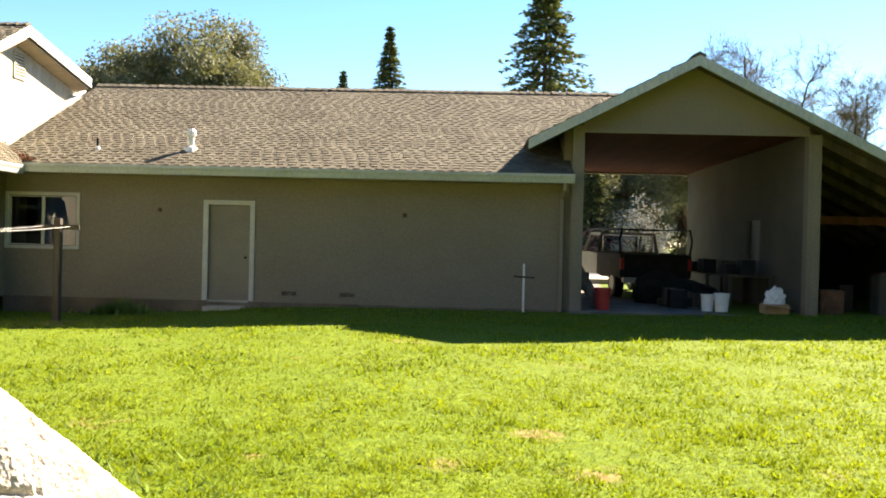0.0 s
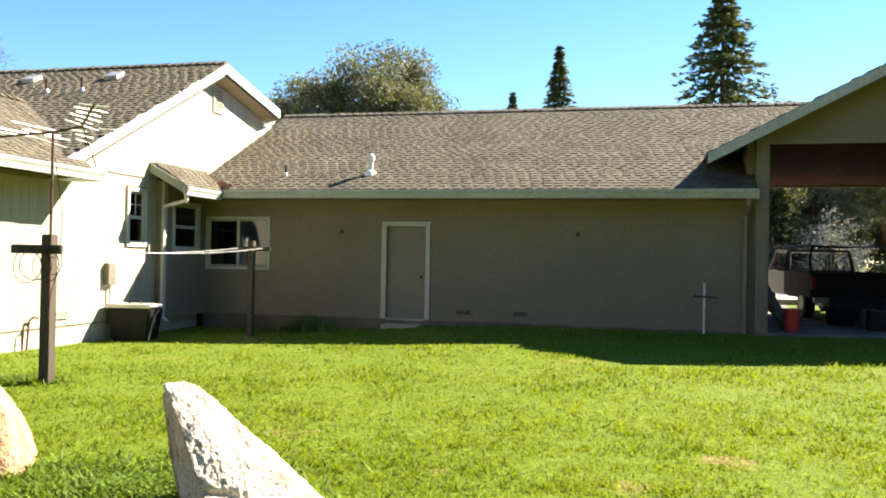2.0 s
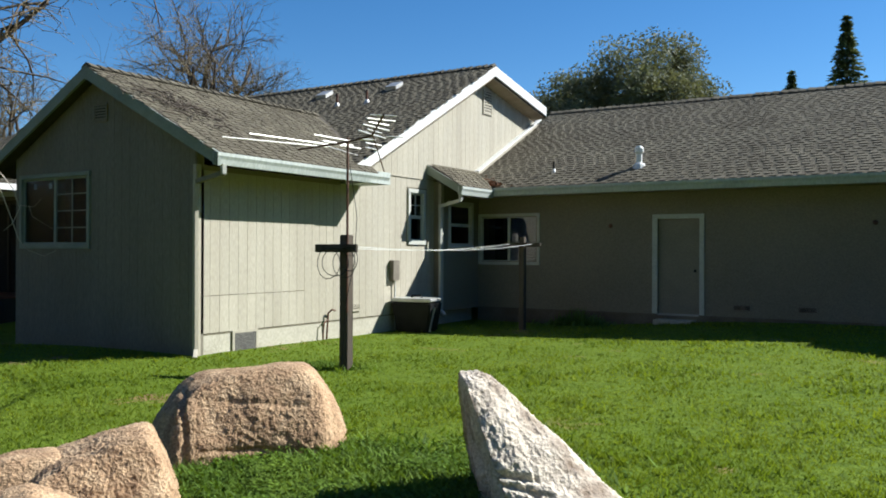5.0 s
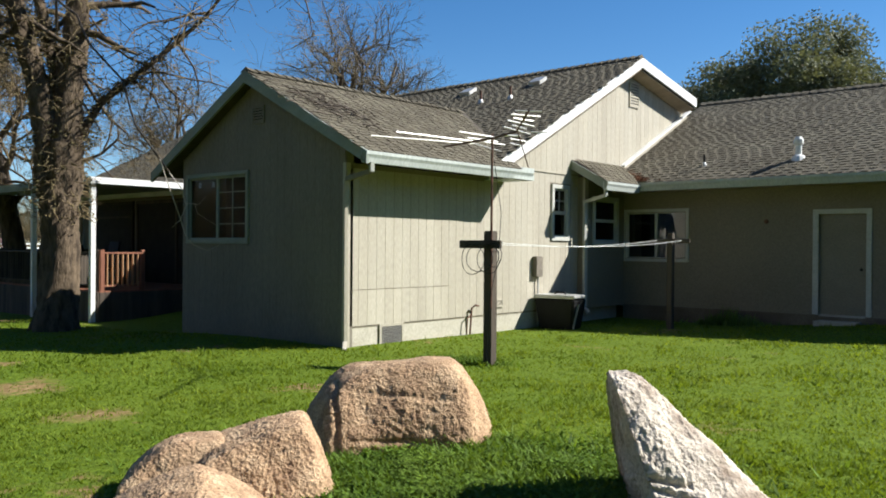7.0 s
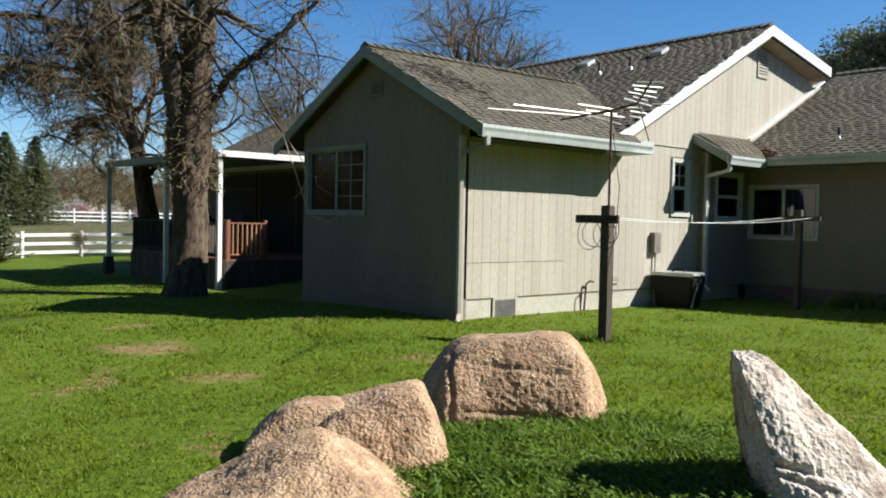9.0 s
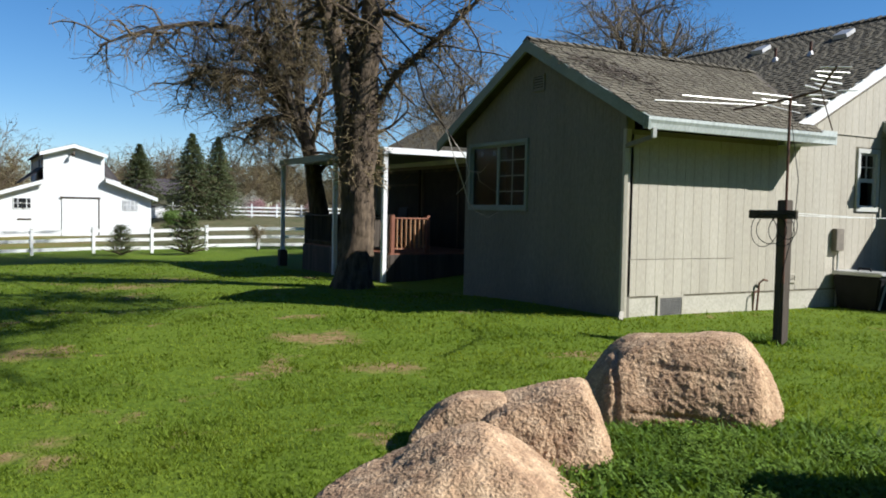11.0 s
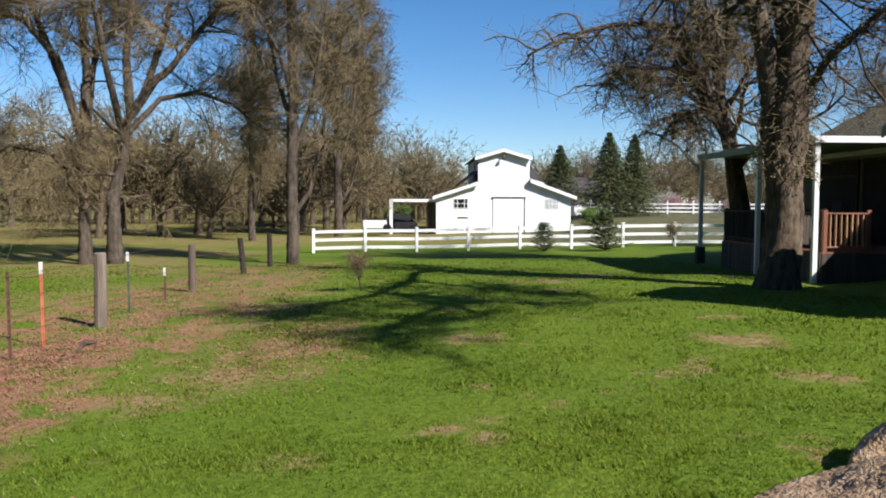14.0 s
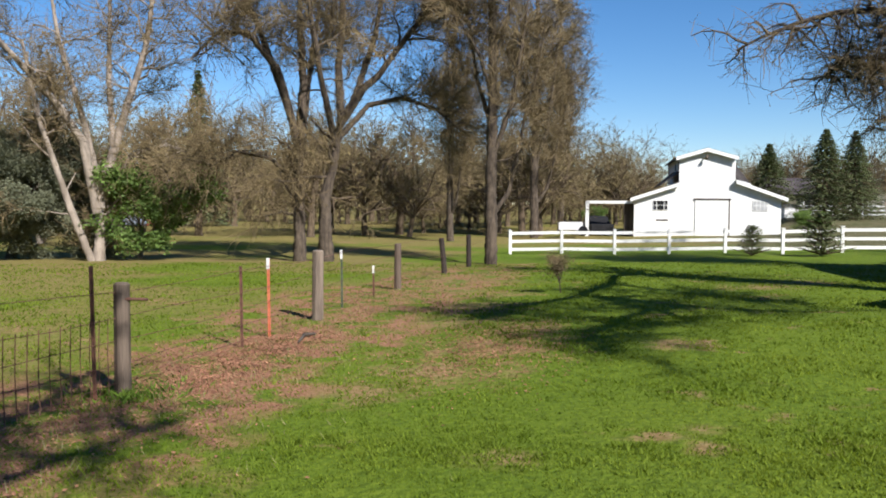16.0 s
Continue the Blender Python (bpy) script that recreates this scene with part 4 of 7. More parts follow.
# long rear elements, then the short ones that narrow towards the front
for (x0, y0), (x1, y1), r in (((-8.40, 7.92), (-7.88, 9.45), 0.010), ((-7.86, 7.87), (-7.69, 9.25), 0.011), ((-7.21, 8.37), (-7.18, 9.14), 0.012), ((-7.51, 8.9), (-7.46, 9.5), 0.013), ((-7.82, 9.35), (-8.15, 10.5), 0.010), ((-7.61, 9.4), (-7.59, 9.85), 0.012), ((-6.97, 9.0), (-6.84, 9.2), 0.018), ((-7.12, 9.35), (-7.11, 9.7), 0.012), ((-7.42, 9.75), (-7.47, 10.1), 0.012), ((-6.50, 8.98), (-6.36, 9.16), 0.010)):
    part("element", Mesh().tube([(x0, y0, AZ), (x1, y1, AZ)], r * 0.74, 6), ALU, pole)
for i in range(6):
    f = i / 5
    c = A1.lerp(A2, 0.06 + 0.92 * f)
    w = Vector((-0.19 + 0.85 * f ** 2, 0.97 - 0.2 * f, 0)).normalized() * (0.40 - 0.26 * f if i % 2 == 0 else 0.20 - 0.05 * f)
    part("element", Mesh().tube([c - w, c - w * 0.1, c + w], 0.010 - 0.003 * f, 6), ALU, pole)
part("brace", Mesh().tube([A1.lerp(A2, 0.1) + Vector((0, 0, -0.02)), Vector((-6.95, 9.55, 2.55))], 0.008, 6), RUST, pole)
loop = Mesh()
for r, q, dx, dz in ((0.20, 0.21, -0.16, 1.27), (0.23, 0.19, -0.04, 1.29), (0.19, 0.20, 0.12, 1.28), (0.15, 0.16, 0.2, 1.33)):
    loop.tube([(-7.28 + dx + r * math.cos(a), 8.94 - 0.012 * math.sin(2 * a + dx * 9), dz + q * math.sin(a)) for a in np.linspace(0, 2 * math.pi, 22)], 0.0055, 4)
loop.tube([(-7.12, 9.0, 2.6), (-6.98, 8.98, 1.9), (-7.02, 8.98, 1.3), (-7.18, 8.99, 0.7), (-7.22, 8.98, -0.1)], 0.005, 5)
part("cable", loop, BLACK, pole, "looped antenna cable")
pole2 = thing("clothes_pole", "weathered wooden clothesline pole with a crossarm", "pole", (-7.9, 15.8, GZ(-7.9, 15.8)))
part("post", Mesh().box(-7.96, -7.84, 15.74, 15.86, GZ(-7.9, 15.8) - 0.2, 1.75), DARKWOOD, pole2, bevel=0.01)
part("crossarm", Mesh().box(-8.30, -7.45, 15.69, 15.74, 1.54, 1.63), DARKWOOD, pole2, bevel=0.008)
for dx in (-0.25, 0.28):
    line = Mesh().tube([(-7.34 + dx + (-0.56) * k, 9.0 + 6.72 * k, 1.5 + 0.1 * k - 0.35 * k * (1 - k)) for k in np.linspace(0, 1, 14)], 0.0045, 5)
    solo("clothesline", line, WHITE, "pale clothesline strung between two poles", "clothesline", "clotheslines")
bx = thing("storage_bin", "black plastic bin with a pale grey lid by the wall", "bin", (-9.72, 14.55, GZ(-9.7, 14.5)))
BZ = GZ(-9.7, 14.5)
rot = pose(-9.72, 14.55, BZ, 0, 0, 8)


def turned(m, mat):
    m.v = [tuple(mat @ Vector(p)) for p in m.v]
    return m


tub = Mesh().add([(-0.36, -0.24, 0), (0.36, -0.24, 0), (0.36, 0.24, 0), (-0.36, 0.24, 0), (-0.45, -0.31, 0.62), (0.45, -0.31, 0.62), (0.45, 0.31, 0.62), (-0.45, 0.31, 0.62)],
                 [(3, 2, 1, 0), (4, 5, 6, 7), (0, 1, 5, 4), (1, 2, 6, 5), (2, 3, 7, 6), (3, 0, 4, 7)])
part("tub", turned(tub, rot), BLACK, bx, bevel=0.03)
part("lid", turned(Mesh().box(-0.46, 0.46, -0.32, 0.32, 0.63, 0.70), rot), METAL, bx, "pale grey lid", bevel=0.02)
part("lid_handle", turned(Mesh().tube([(-0.12, 0, 0.70), (-0.1, 0, 0.75), (0.1, 0, 0.75), (0.12, 0, 0.70)], 0.02, 6), rot), BLACK, bx)
part("strap", turned(Mesh().beam((0.455, -0.10, 0.52), (0.375, -0.18, 0.02), 0.05, 0.02, up=(1, 0, 0)), rot), METAL, bx, "hanging pale strap")
cr = thing("stake", "white pipe stake with a short crossbar by the wall", "stake", (1.03, 17.5, 0.0))
part("pipe", Mesh().tube([(1.03, 17.5, -0.1), (1.03, 17.5, 1.07)], 0.022, 8), WHITE, cr, "thin white pipe")
part("crossbar", Mesh().beam((0.82, 17.47, 0.81), (1.26, 17.47, 0.79), 0.03, 0.04), DARKWOOD, cr)

# ---- things in the bay ----
RED = material("red_plastic", (0.42, 0.03, 0.025), (0.50, 0.05, 0.04), 0.45, 5)
WP = material("white_plastic", (0.66, 0.66, 0.64), (0.74, 0.74, 0.72), 0.45, 5)


def bucket(x, y, z, r, h, mat, label):
    b = thing("bucket", label, "bucket", (x, y, z), "buckets in the bay")
    part("body", Mesh().tube([(x, y, z), (x, y, z + h * 0.9), (x, y, z + h * 0.91), (x, y, z + h)], [r * 0.82, r, r * 1.07, r * 1.06], 20), mat, b)
    part("handle", Mesh().tube([(x + r * 1.05 * math.cos(a), y - 0.02 - r * 0.5 * math.sin(a), z + h * 0.88 - r * 0.7 * math.sin(a)) for a in np.linspace(0, math.pi, 9)], 0.006, 5), METAL, b)


bucket(2.72, 17.95, 0.14, 0.17, 0.46, RED, "red plastic bucket on the slab")
bucket(5.28, 18.2, 0.14, 0.16, 0.40, WP, "white plastic bucket on the slab")
bucket(5.02, 18.35, 0.14, 0.14, 0.36, WP, "second white bucket behind another")
CARD = material("cardboard", (0.34, 0.22, 0.12), (0.44, 0.30, 0.17), 0.9, 6, 40)
cb = thing("cardboard_box", "open cardboard box with a plastic bag inside", "box", (6.3, 17.85, 0.14))
part("carton", Mesh().box(6.02, 6.52, 17.7, 18.05, 0.14, 0.36), CARD, cb, bevel=0.01)
part("flap", Mesh().beam((6.02, 17.68, 0.35), (6.5, 17.56, 0.30), 0.2, 0.01), CARD, cb)
bm = bmesh.new()
bmesh.ops.create_icosphere(bm, subdivisions=4, radius=1)
for v in bm.verts:
    q = v.co * (1 + 0.35 * noise.fractal(v.co * 2.2, 1, 2, 4))
    v.co = Vector((6.28 + q.x * 0.19, 17.86 + q.y * 0.14, 0.46 + q.z * 0.24))
bag = bpy.data.meshes.new("bag")
bm.to_mesh(bag)
bm.free()
part("bag", bag, WP, cb, "crumpled pale plastic bag")
for i, (x, y, z) in enumerate(((2.28, 19.0, 1.2), (2.33, 19.15, 1.05), (2.3, 18.75, 1.32))):
    solo("plank", Mesh().beam((x + 0.42, y - 0.6, 0.15), (x - 0.18, y, z), 0.18, 0.03, up=(0, 1, 0.2)), GREYWOOD, "grey plank leaning on the wall of the bay", "plank", "leaning planks")
tb = thing("workbench", "cluttered dark workbench along the wall of the bay", "workbench", (6.2, 21.5, 0.14))
part("top", Mesh().box(5.75, 6.76, 19.3, 23.2, 0.85, 0.9), DARKWOOD, tb)
for x in (5.8, 6.7):
    for y in (19.4, 21.2, 23.1):
        part("leg", Mesh().box(x - 0.04, x + 0.04, y - 0.04, y + 0.04, 0.14, 0.85), DARKWOOD, tb)
# boxes keep to dark colours, which stand in for the dim light here
rj = random.Random(17)
for i in range(9):
    x, y = rj.uniform(5.85, 6.5), 19.5 + i * 0.4
    s = rj.uniform(0.08, 0.18)
    solo("carton", Mesh().box(x - s, x + s, y - s, y + s, 0.9, 0.9 + rj.uniform(0.12, 0.35)), rj.choice((BLACK, BLACK, DARKWOOD)), "small dim box on the workbench", "box", "boxes on the workbench", bevel=0.008)
for i in range(7):
    x, y = rj.uniform(4.5, 5.6), rj.uniform(19.0, 20.8)
    s = rj.uniform(0.14, 0.3)
    solo("crate", Mesh().box(x - s, x + s, y - s, y + s, 0.14, 0.14 + rj.uniform(0.15, 0.5)), rj.choice((BLACK, DARKWOOD)), "dark crate on the slab of the bay", "crate", "crates on the slab", bevel=0.01)
for i in range(8):
    x, y = 7.5 + i * 0.42, rj.uniform(18.2, 19.5)
    s = rj.uniform(0.15, 0.28)
    solo("crate", Mesh().box(x - s, x + s, y - s, y + s, 0.14, 0.14 + rj.uniform(0.2, 0.9)), rj.choice((BROWNWOOD, BLACK, DARKWOOD)), "stored dark box under the lean-to", "crate", "boxes under the lean-to", bevel=0.01)

TARP = material("dark_tarp", (0.010, 0.010, 0.011), (0.025, 0.024, 0.023), 0.8, 3, 30, 0.2, spec=0.2)
bm = bmesh.new()
bmesh.ops.create_icosphere(bm, subdivisions=5, radius=1)
for v in bm.verts:
    q = v.co * (1 + 0.22 * noise.fractal(v.co * 1.7 + Vector((3, 1, 2)), 1, 2, 4))
    v.co = Vector((4.85 + q.x * 0.95, 20.6 + q.y * 0.7, max(0.14, 0.40 + q.z * (0.46 - 0.22 * q.x))))
heap = bpy.data.meshes.new("tarp")
bm.to_mesh(heap)
bm.free()
tagged(part("tarp", heap, TARP, None, smooth=True), "dark lumpy tarp spread over stored goods on the slab", "tarp")


def wheel(parent, x, y, z, r, w):
    t = part("wheel", Mesh().tube([(x - w / 2, y, z), (x - w * 0.4, y, z), (x + w * 0.4, y, z), (x + w / 2, y, z)], [r * 0.9, r, r, r * 0.9], 20), BLACK, parent, "black tyre", smooth=False)
    part("rim", Mesh().tube([(x - w / 2 - 0.01, y, z), (x + w / 2 + 0.01, y, z)], r * 0.55, 12), METAL, t)


def pickup(x, y, z):
    """A pickup seen from behind, tail at y, on the slab."""
    p = thing("pickup_truck", "dark pickup truck with a pipe rack parked in the bay", "truck", (x, y + 2.5, z))
    paint = material("dark_paint", (0.016, 0.014, 0.013), (0.032, 0.029, 0.027), 0.65, 4, 40, 0, spec=0.2)
    # cab paint is lightened to stand in for light caught on its side
    pale = material("pale_paint", (0.16, 0.16, 0.155), (0.2, 0.2, 0.195), 0.35, 4, 40, 0, spec=0.5)
    part("bed", Mesh().box(x - 0.95, x - 0.87, y, y + 2.3, z + 0.55, z + 1.18).box(x + 0.87, x + 0.95, y, y + 2.3, z + 0.55, z + 1.18).box(x - 0.87, x + 0.87, y + 0.05, y + 2.3, z + 0.5, z + 0.58), paint, p, bevel=0.02)
    tg = part("tailgate", Mesh().box(x - 0.86, x + 0.86, y - 0.03, y + 0.04, z + 0.55, z + 1.15), paint, p, bevel=0.015)
    part("latch", Mesh().box(x - 0.1, x + 0.1, y - 0.045, y - 0.03, z + 0.9, z + 0.98), BLACK, tg)
    part("bumper", Mesh().box(x - 0.92, x + 0.92, y - 0.16, y - 0.03, z + 0.42, z + 0.55), METAL, p, bevel=0.02)
    for s in (-1, 1):
        part("taillight", Mesh().box(x + s * 0.90 - 0.05, x + s * 0.90 + 0.05, y - 0.02, y + 0.02, z + 0.75, z + 1.05), RED, p)
    c = Mesh()
    prof = [(2.35, 0.55), (2.35, 1.15), (2.45, 1.72), (3.6, 1.72), (4.1, 1.18), (5.3, 1.08), (5.35, 0.55)]
    for a, b in ((-0.92, -0.84), (0.84, 0.92)):
        c.prism([(x + a, y + q, z + h) for q, h in prof if h <= 1.2], (b - a, 0, 0))
    c.box(x - 0.84, x + 0.84, y + 4.1, y + 5.3, z + 0.6, z + 1.1)
    c.box(x - 0.84, x + 0.84, y + 2.34, y + 2.40, z + 0.55, z + 1.2)
    c.box(x - 0.78, x + 0.78, y + 2.45, y + 3.6, z + 1.68, z + 1.75)
    for s in (-1, 1):
        c.beam((x + s * 0.86, y + 2.36, z + 1.15), (x + s * 0.76, y + 2.46, z + 1.72), 0.09, 0.06)
        c.beam((x + s * 0.86, y + 4.1, z + 1.15), (x + s * 0.76, y + 3.6, z + 1.72), 0.07, 0.06)
    cab = part("cab", c, pale, p, "cab with paint lightened for the light on it")
    rear = part("rear_window", Mesh().box(x - 0.74, x + 0.74, y + 2.40, y + 2.41, z + 1.2, z + 1.66), GLASS, cab)
    rear.visible_shadow = False
    part("window_bar", Mesh().box(x - 0.26, x - 0.23, y + 2.38, y + 2.42, z + 1.2, z + 1.66).box(x + 0.23, x + 0.26, y + 2.38, y + 2.42, z + 1.2, z + 1.66), BLACK, cab)
    for s in (-1, 1):
        part("rack_post", Mesh().tube([(x + s * 0.93, y + 0.1, z + 1.15), (x + s * 0.97, y + 0.05, z + 1.5), (x + s * 0.90, y + 0.05, z + 1.82)], 0.028, 8), BLACK, p)
        part("rack_rail", Mesh().tube([(x + s * 0.90, y + 0.05, z + 1.80), (x + s * 0.88, y + 2.4, z + 1.84), (x + s * 0.85, y + 3.7, z + 1.84)], 0.025, 8), BLACK, p)
    part("rack_bar", Mesh().tube([(x - 0.9, y + 2.3, z + 1.84), (x + 0.9, y + 2.3, z + 1.84)], 0.025, 8), BLACK, p)
    for s in (-1, 1):
        for q in (0.85, 4.4):
            wheel(p, x + s * 0.80, y + q, z + 0.37, 0.37, 0.24)
    p.rotation_euler = (0, 0, radians(7))
    return p


pickup(4.42, 22.1, 0.14)


def sedan(x, y, z, turn, mat, label):
    """A plain parked car with cabin, windows and wheels."""
    p = thing("parked_car", label, "car", (x, y, z))
    mt = pose(x, y, z, 0, 0, turn)
    part("body", turned(Mesh().box(-2.1, 2.1, -0.85, 0.85, 0.32, 0.86), mt), mat, p, bevel=0.08)
    cabin = Mesh().add([(-1.5, -0.8, 0.86), (1.1, -0.8, 0.86), (1.1, 0.8, 0.86), (-1.5, 0.8, 0.86), (-1.0, -0.65, 1.4), (0.5, -0.65, 1.4), (0.5, 0.65, 1.4), (-1.0, 0.65, 1.4)],
                       [(4, 5, 6, 7), (0, 1, 5, 4), (1, 2, 6, 5), (2, 3, 7, 6), (3, 0, 4, 7)])
    part("cabin", turned(cabin, mt), mat, p, bevel=0.05)
    for s in (-1, 1):
        g = Mesh().add([(-1.25, s * 0.775, 0.92), (0.85, s * 0.775, 0.92), (0.42, s * 0.675, 1.33), (-0.95, s * 0.675, 1.33)], [(0, 1, 2, 3)])
        g.v = [(a, b + s * 0.03, c) for a, b, c in g.v]
        part("window", turned(g, mt), BLACK, p, "dark side glass")
        for q in (-1.3, 1.35):
            t = part("wheel", turned(Mesh().tube([(q, s * 0.72, 0.32), (q, s * 0.88, 0.32)], 0.32, 16), mt), BLACK, p)
            part("rim", turned(Mesh().tube([(q, s * 0.87, 0.32), (q, s * 0.89, 0.32)], 0.19, 12), mt), METAL, t)
    return p


CARWHITE = material("car_white", (0.62, 0.62, 0.62), (0.7, 0.7, 0.7), 0.3, 3, 40, 0, spec=0.5)
sedan(10.0, 74.0, GZ(10.0, 74.0), 12, CARWHITE, "white car parked beyond the bay")

for x in (-14.51, -14.06):
    solo("paper_note", Mesh().box(x - 0.045, x + 0.045, 9.137, 9.139, 2.54, 2.64), WHITE, "small white paper square stuck behind the gable window", "note", "paper squares in the window")
# ---- porch and deck ----
porch = thing("porch", "white flat patio cover on posts over a wooden deck", "porch", (-23.5, 11.3, -0.4))
PX0, PX1, PY0, PY1 = -27.7, -19.6, 9.4, 13.0
# panel colour is darkened for the shade on its underside
part("roof_panel", Mesh().box(PX0, PX1, PY0, PY1, 2.93, 3.0), material("patio_roof_metal", (0.16, 0.17, 0.16), (0.23, 0.24, 0.23), 0.6, 2, 40, 0.1), porch, "thin dull metal patio roof, darkened for its shaded underside")
part("fascia", Mesh().box(PX1, PX1 + 0.06, PY0 - 0.05, PY1, 2.88, 3.03), WHITE, porch, "sunlit white fascia")
# same white fascia, coloured dark because this edge lies in shade
part("fascia", Mesh().box(PX0, PX1, PY0 - 0.06, PY0, 2.84, 3.04), SHADE_TRIM, porch)
for x in (PX1 - 0.08, -23.0, PX0 + 0.08):
    part("post", Mesh().box(x - 0.06, x + 0.06, PY0, PY0 + 0.12, -0.7, 2.93), WHITE, porch, "white square post", bevel=0.006)
part("post", Mesh().box(PX0 + 0.02, PX0 + 0.14, 12.8, 12.92, -0.7, 2.93), WHITE, porch)
part("post_base", Mesh().box(PX0 - 0.05, PX0 + 0.21, PY0 - 0.07, PY0 + 0.19, -0.75, 0.0), DARKWOOD, porch)
deck = thing("deck", "raised reddish wooden deck with baluster railings", "deck", (-22.5, 11.4, -0.4))
for i in range(24):
    part("deck_board", Mesh().box(-26.0, -19.62, 9.62 + i * 0.142, 9.755 + i * 0.142, 0.26, 0.295), REDWOOD, deck)
part("skirt", Mesh().box(-26.0, -19.62, 9.58, 9.62, -0.75, 0.26).box(-19.64, -19.6, 9.62, 13.0, -0.75, 0.26), DARKWOOD, deck, "dark skirting boards")


def railing(parent, a, b, step_m=0.13, top=REDWOOD, bars=RAILWOOD):
    a, b = Vector(a), Vector(b)
    n = max(2, int((b - a).length / step_m))
    for h, w in ((0.92, 0.09), (0.12, 0.06)):
        part("rail", Mesh().beam(a + Vector((0, 0, h)), b + Vector((0, 0, h)), w, 0.04), top, parent)
    for i in range(n + 1):
        p = a.lerp(b, i / n)
        part("baluster", Mesh().beam(p + Vector((0, 0, 0.1)), p + Vector((0, 0, 0.92)), 0.075, 0.025, up=(0.0, 1.0, 0.0) if abs(a.x - b.x) < 0.1 else (1, 0, 0)), bars, parent)
    for p in (a, b):
        part("newel", Mesh().box(p.x - 0.05, p.x + 0.05, p.y - 0.05, p.y + 0.05, p.z - 0.1, p.z + 1.0), top, parent, bevel=0.006)


# sunny run keeps light redwood; the next two are coloured dark for shade
railing(deck, (-19.68, 9.7, 0.295), (-19.68, 10.75, 0.295))
railing(deck, (-25.9, 9.66, 0.295), (-19.8, 9.66, 0.295), 0.16, DARKWOOD, DARKWOOD)
railing(deck, (-25.95, 9.8, 0.295), (-25.95, 12.8, 0.295), 0.16, DARKWOOD, DARKWOOD)
for i in range(14):
    part("screen_board", Mesh().box(-26.05, -26.02, 9.7 + i * 0.222, 9.91 + i * 0.222, 0.3, 1.26), DARKWOOD, deck, "dark upright screen board")
for i in range(22):
    part("screen_board", Mesh().box(-25.9 + i * 0.222, -25.69 + i * 0.222, 9.72, 9.745, 0.3, 1.22), DARKWOOD, deck, "dark upright screen board")
# added door: its dark panels stand in for deep shade under the porch
pd = thing("patio_door", "added dark-panelled door standing in for deep shade behind the deck", "door", (-21.8, 12.97, 0.3))
part("door_frame", Mesh().box(-24.1, -24.0, 12.93, 13.0, 0.3, 2.75).box(-19.6, -19.5, 12.93, 13.0, 0.3, 2.75).box(-24.0, -19.6, 12.93, 13.0, 2.65, 2.75).box(-21.85, -21.75, 12.93, 13.0, 0.3, 2.65), DARKWOOD, pd, "dark timber frame")
for a, b in ((-24.0, -21.85), (-21.75, -19.6)):
    part("pane", Mesh().box(a, b, 12.96, 12.985, 0.3, 2.65), VOID, pd, "dark panel standing in for porch shade")
pw = thing("patio_window", "wide unlit window behind the deck", "window", (-25.6, 12.97, 0.9))
part("window_frame", Mesh().box(-27.0, -26.92, 12.93, 13.0, 0.9, 2.75).box(-24.38, -24.3, 12.93, 13.0, 0.9, 2.75).box(-26.92, -24.38, 12.93, 13.0, 2.67, 2.75).box(-26.92, -24.38, 12.93, 13.0, 0.9, 0.98).box(-26.92, -24.38, 12.94, 12.99, 2.24, 2.30), DARKWOOD, pw, "dark timber frame")
# opaque dark panes stand in for the room's darkness
for a, b in ((0.98, 2.24), (2.30, 2.67)):
    part("pane", Mesh().box(-26.92, -24.38, 12.96, 12.985, a, b), VOID, pw, "opaque dark pane standing in for the unlit room")
bq = thing("barbecue", "covered black barbecue on the deck", "barbecue", (-24.6, 11.0, 0.295))
part("cover", Mesh().prism([(-25.1, 10.8, 0.3), (-24.1, 10.8, 0.3), (-24.05, 10.8, 1.1), (-24.3, 10.8, 1.45), (-24.9, 10.8, 1.45), (-25.15, 10.8, 1.1)], (0, 0.6, 0)), BLACK, bq, bevel=0.05)
ch = thing("patio_chair", "dark high-backed patio chair on the deck", "chair", (-22.9, 11.2, 0.295))
part("seat", Mesh().box(-23.2, -22.6, 10.95, 11.5, 0.68, 0.75), BLACK, ch, bevel=0.02)
part("backrest", Mesh().beam((-22.9, 11.5, 0.72), (-22.9, 11.68, 1.5), 0.56, 0.05, up=(0, 1, 0)), BLACK, ch)
for x in (-23.15, -22.65):
    for y in (11.0, 11.45):
        part("leg", Mesh().box(x - 0.02, x + 0.02, y - 0.02, y + 0.02, 0.295, 0.7), BLACK, ch)

# ---- white rail fence ----
def rail_fence(x0, y0, x1, y1, n, h=1.16, base=None):
    f = thing("rail_fence", "white three-rail board fence on the grass", "fence", ((x0 + x1) / 2, (y0 + y1) / 2, GZ((x0 + x1) / 2, (y0 + y1) / 2)))
    pts = [(x0 + (x1 - x0) * i / n, y0 + (y1 - y0) * i / n) for i in range(n + 1)]
    for x, y in pts:
        z = GZ(x, y)
        p = part("post", Mesh().box(x - 0.065, x + 0.065, y - 0.065, y + 0.065, z - 0.3, z + h), WHITE, f, bevel=0.008)
        part("cap", Mesh().box(x - 0.08, x + 0.08, y - 0.08, y + 0.08, z + h, z + h + 0.03), WHITE, p)
    for (a, b), (c, d) in zip(pts, pts[1:]):
        for k in (0.22, 0.60, 0.98):
            part("rail", Mesh().beam((a, b, GZ(a, b) + k), (c, d, GZ(c, d) + k), 0.04, 0.14), WHITE, f)
    return f


rail_fence(-39.3, -4.8, -38.6, 26.6, 13, 1.12)
rail_fence(-84.0, 15.0, -80.0, 45.0, 12, 1.3)

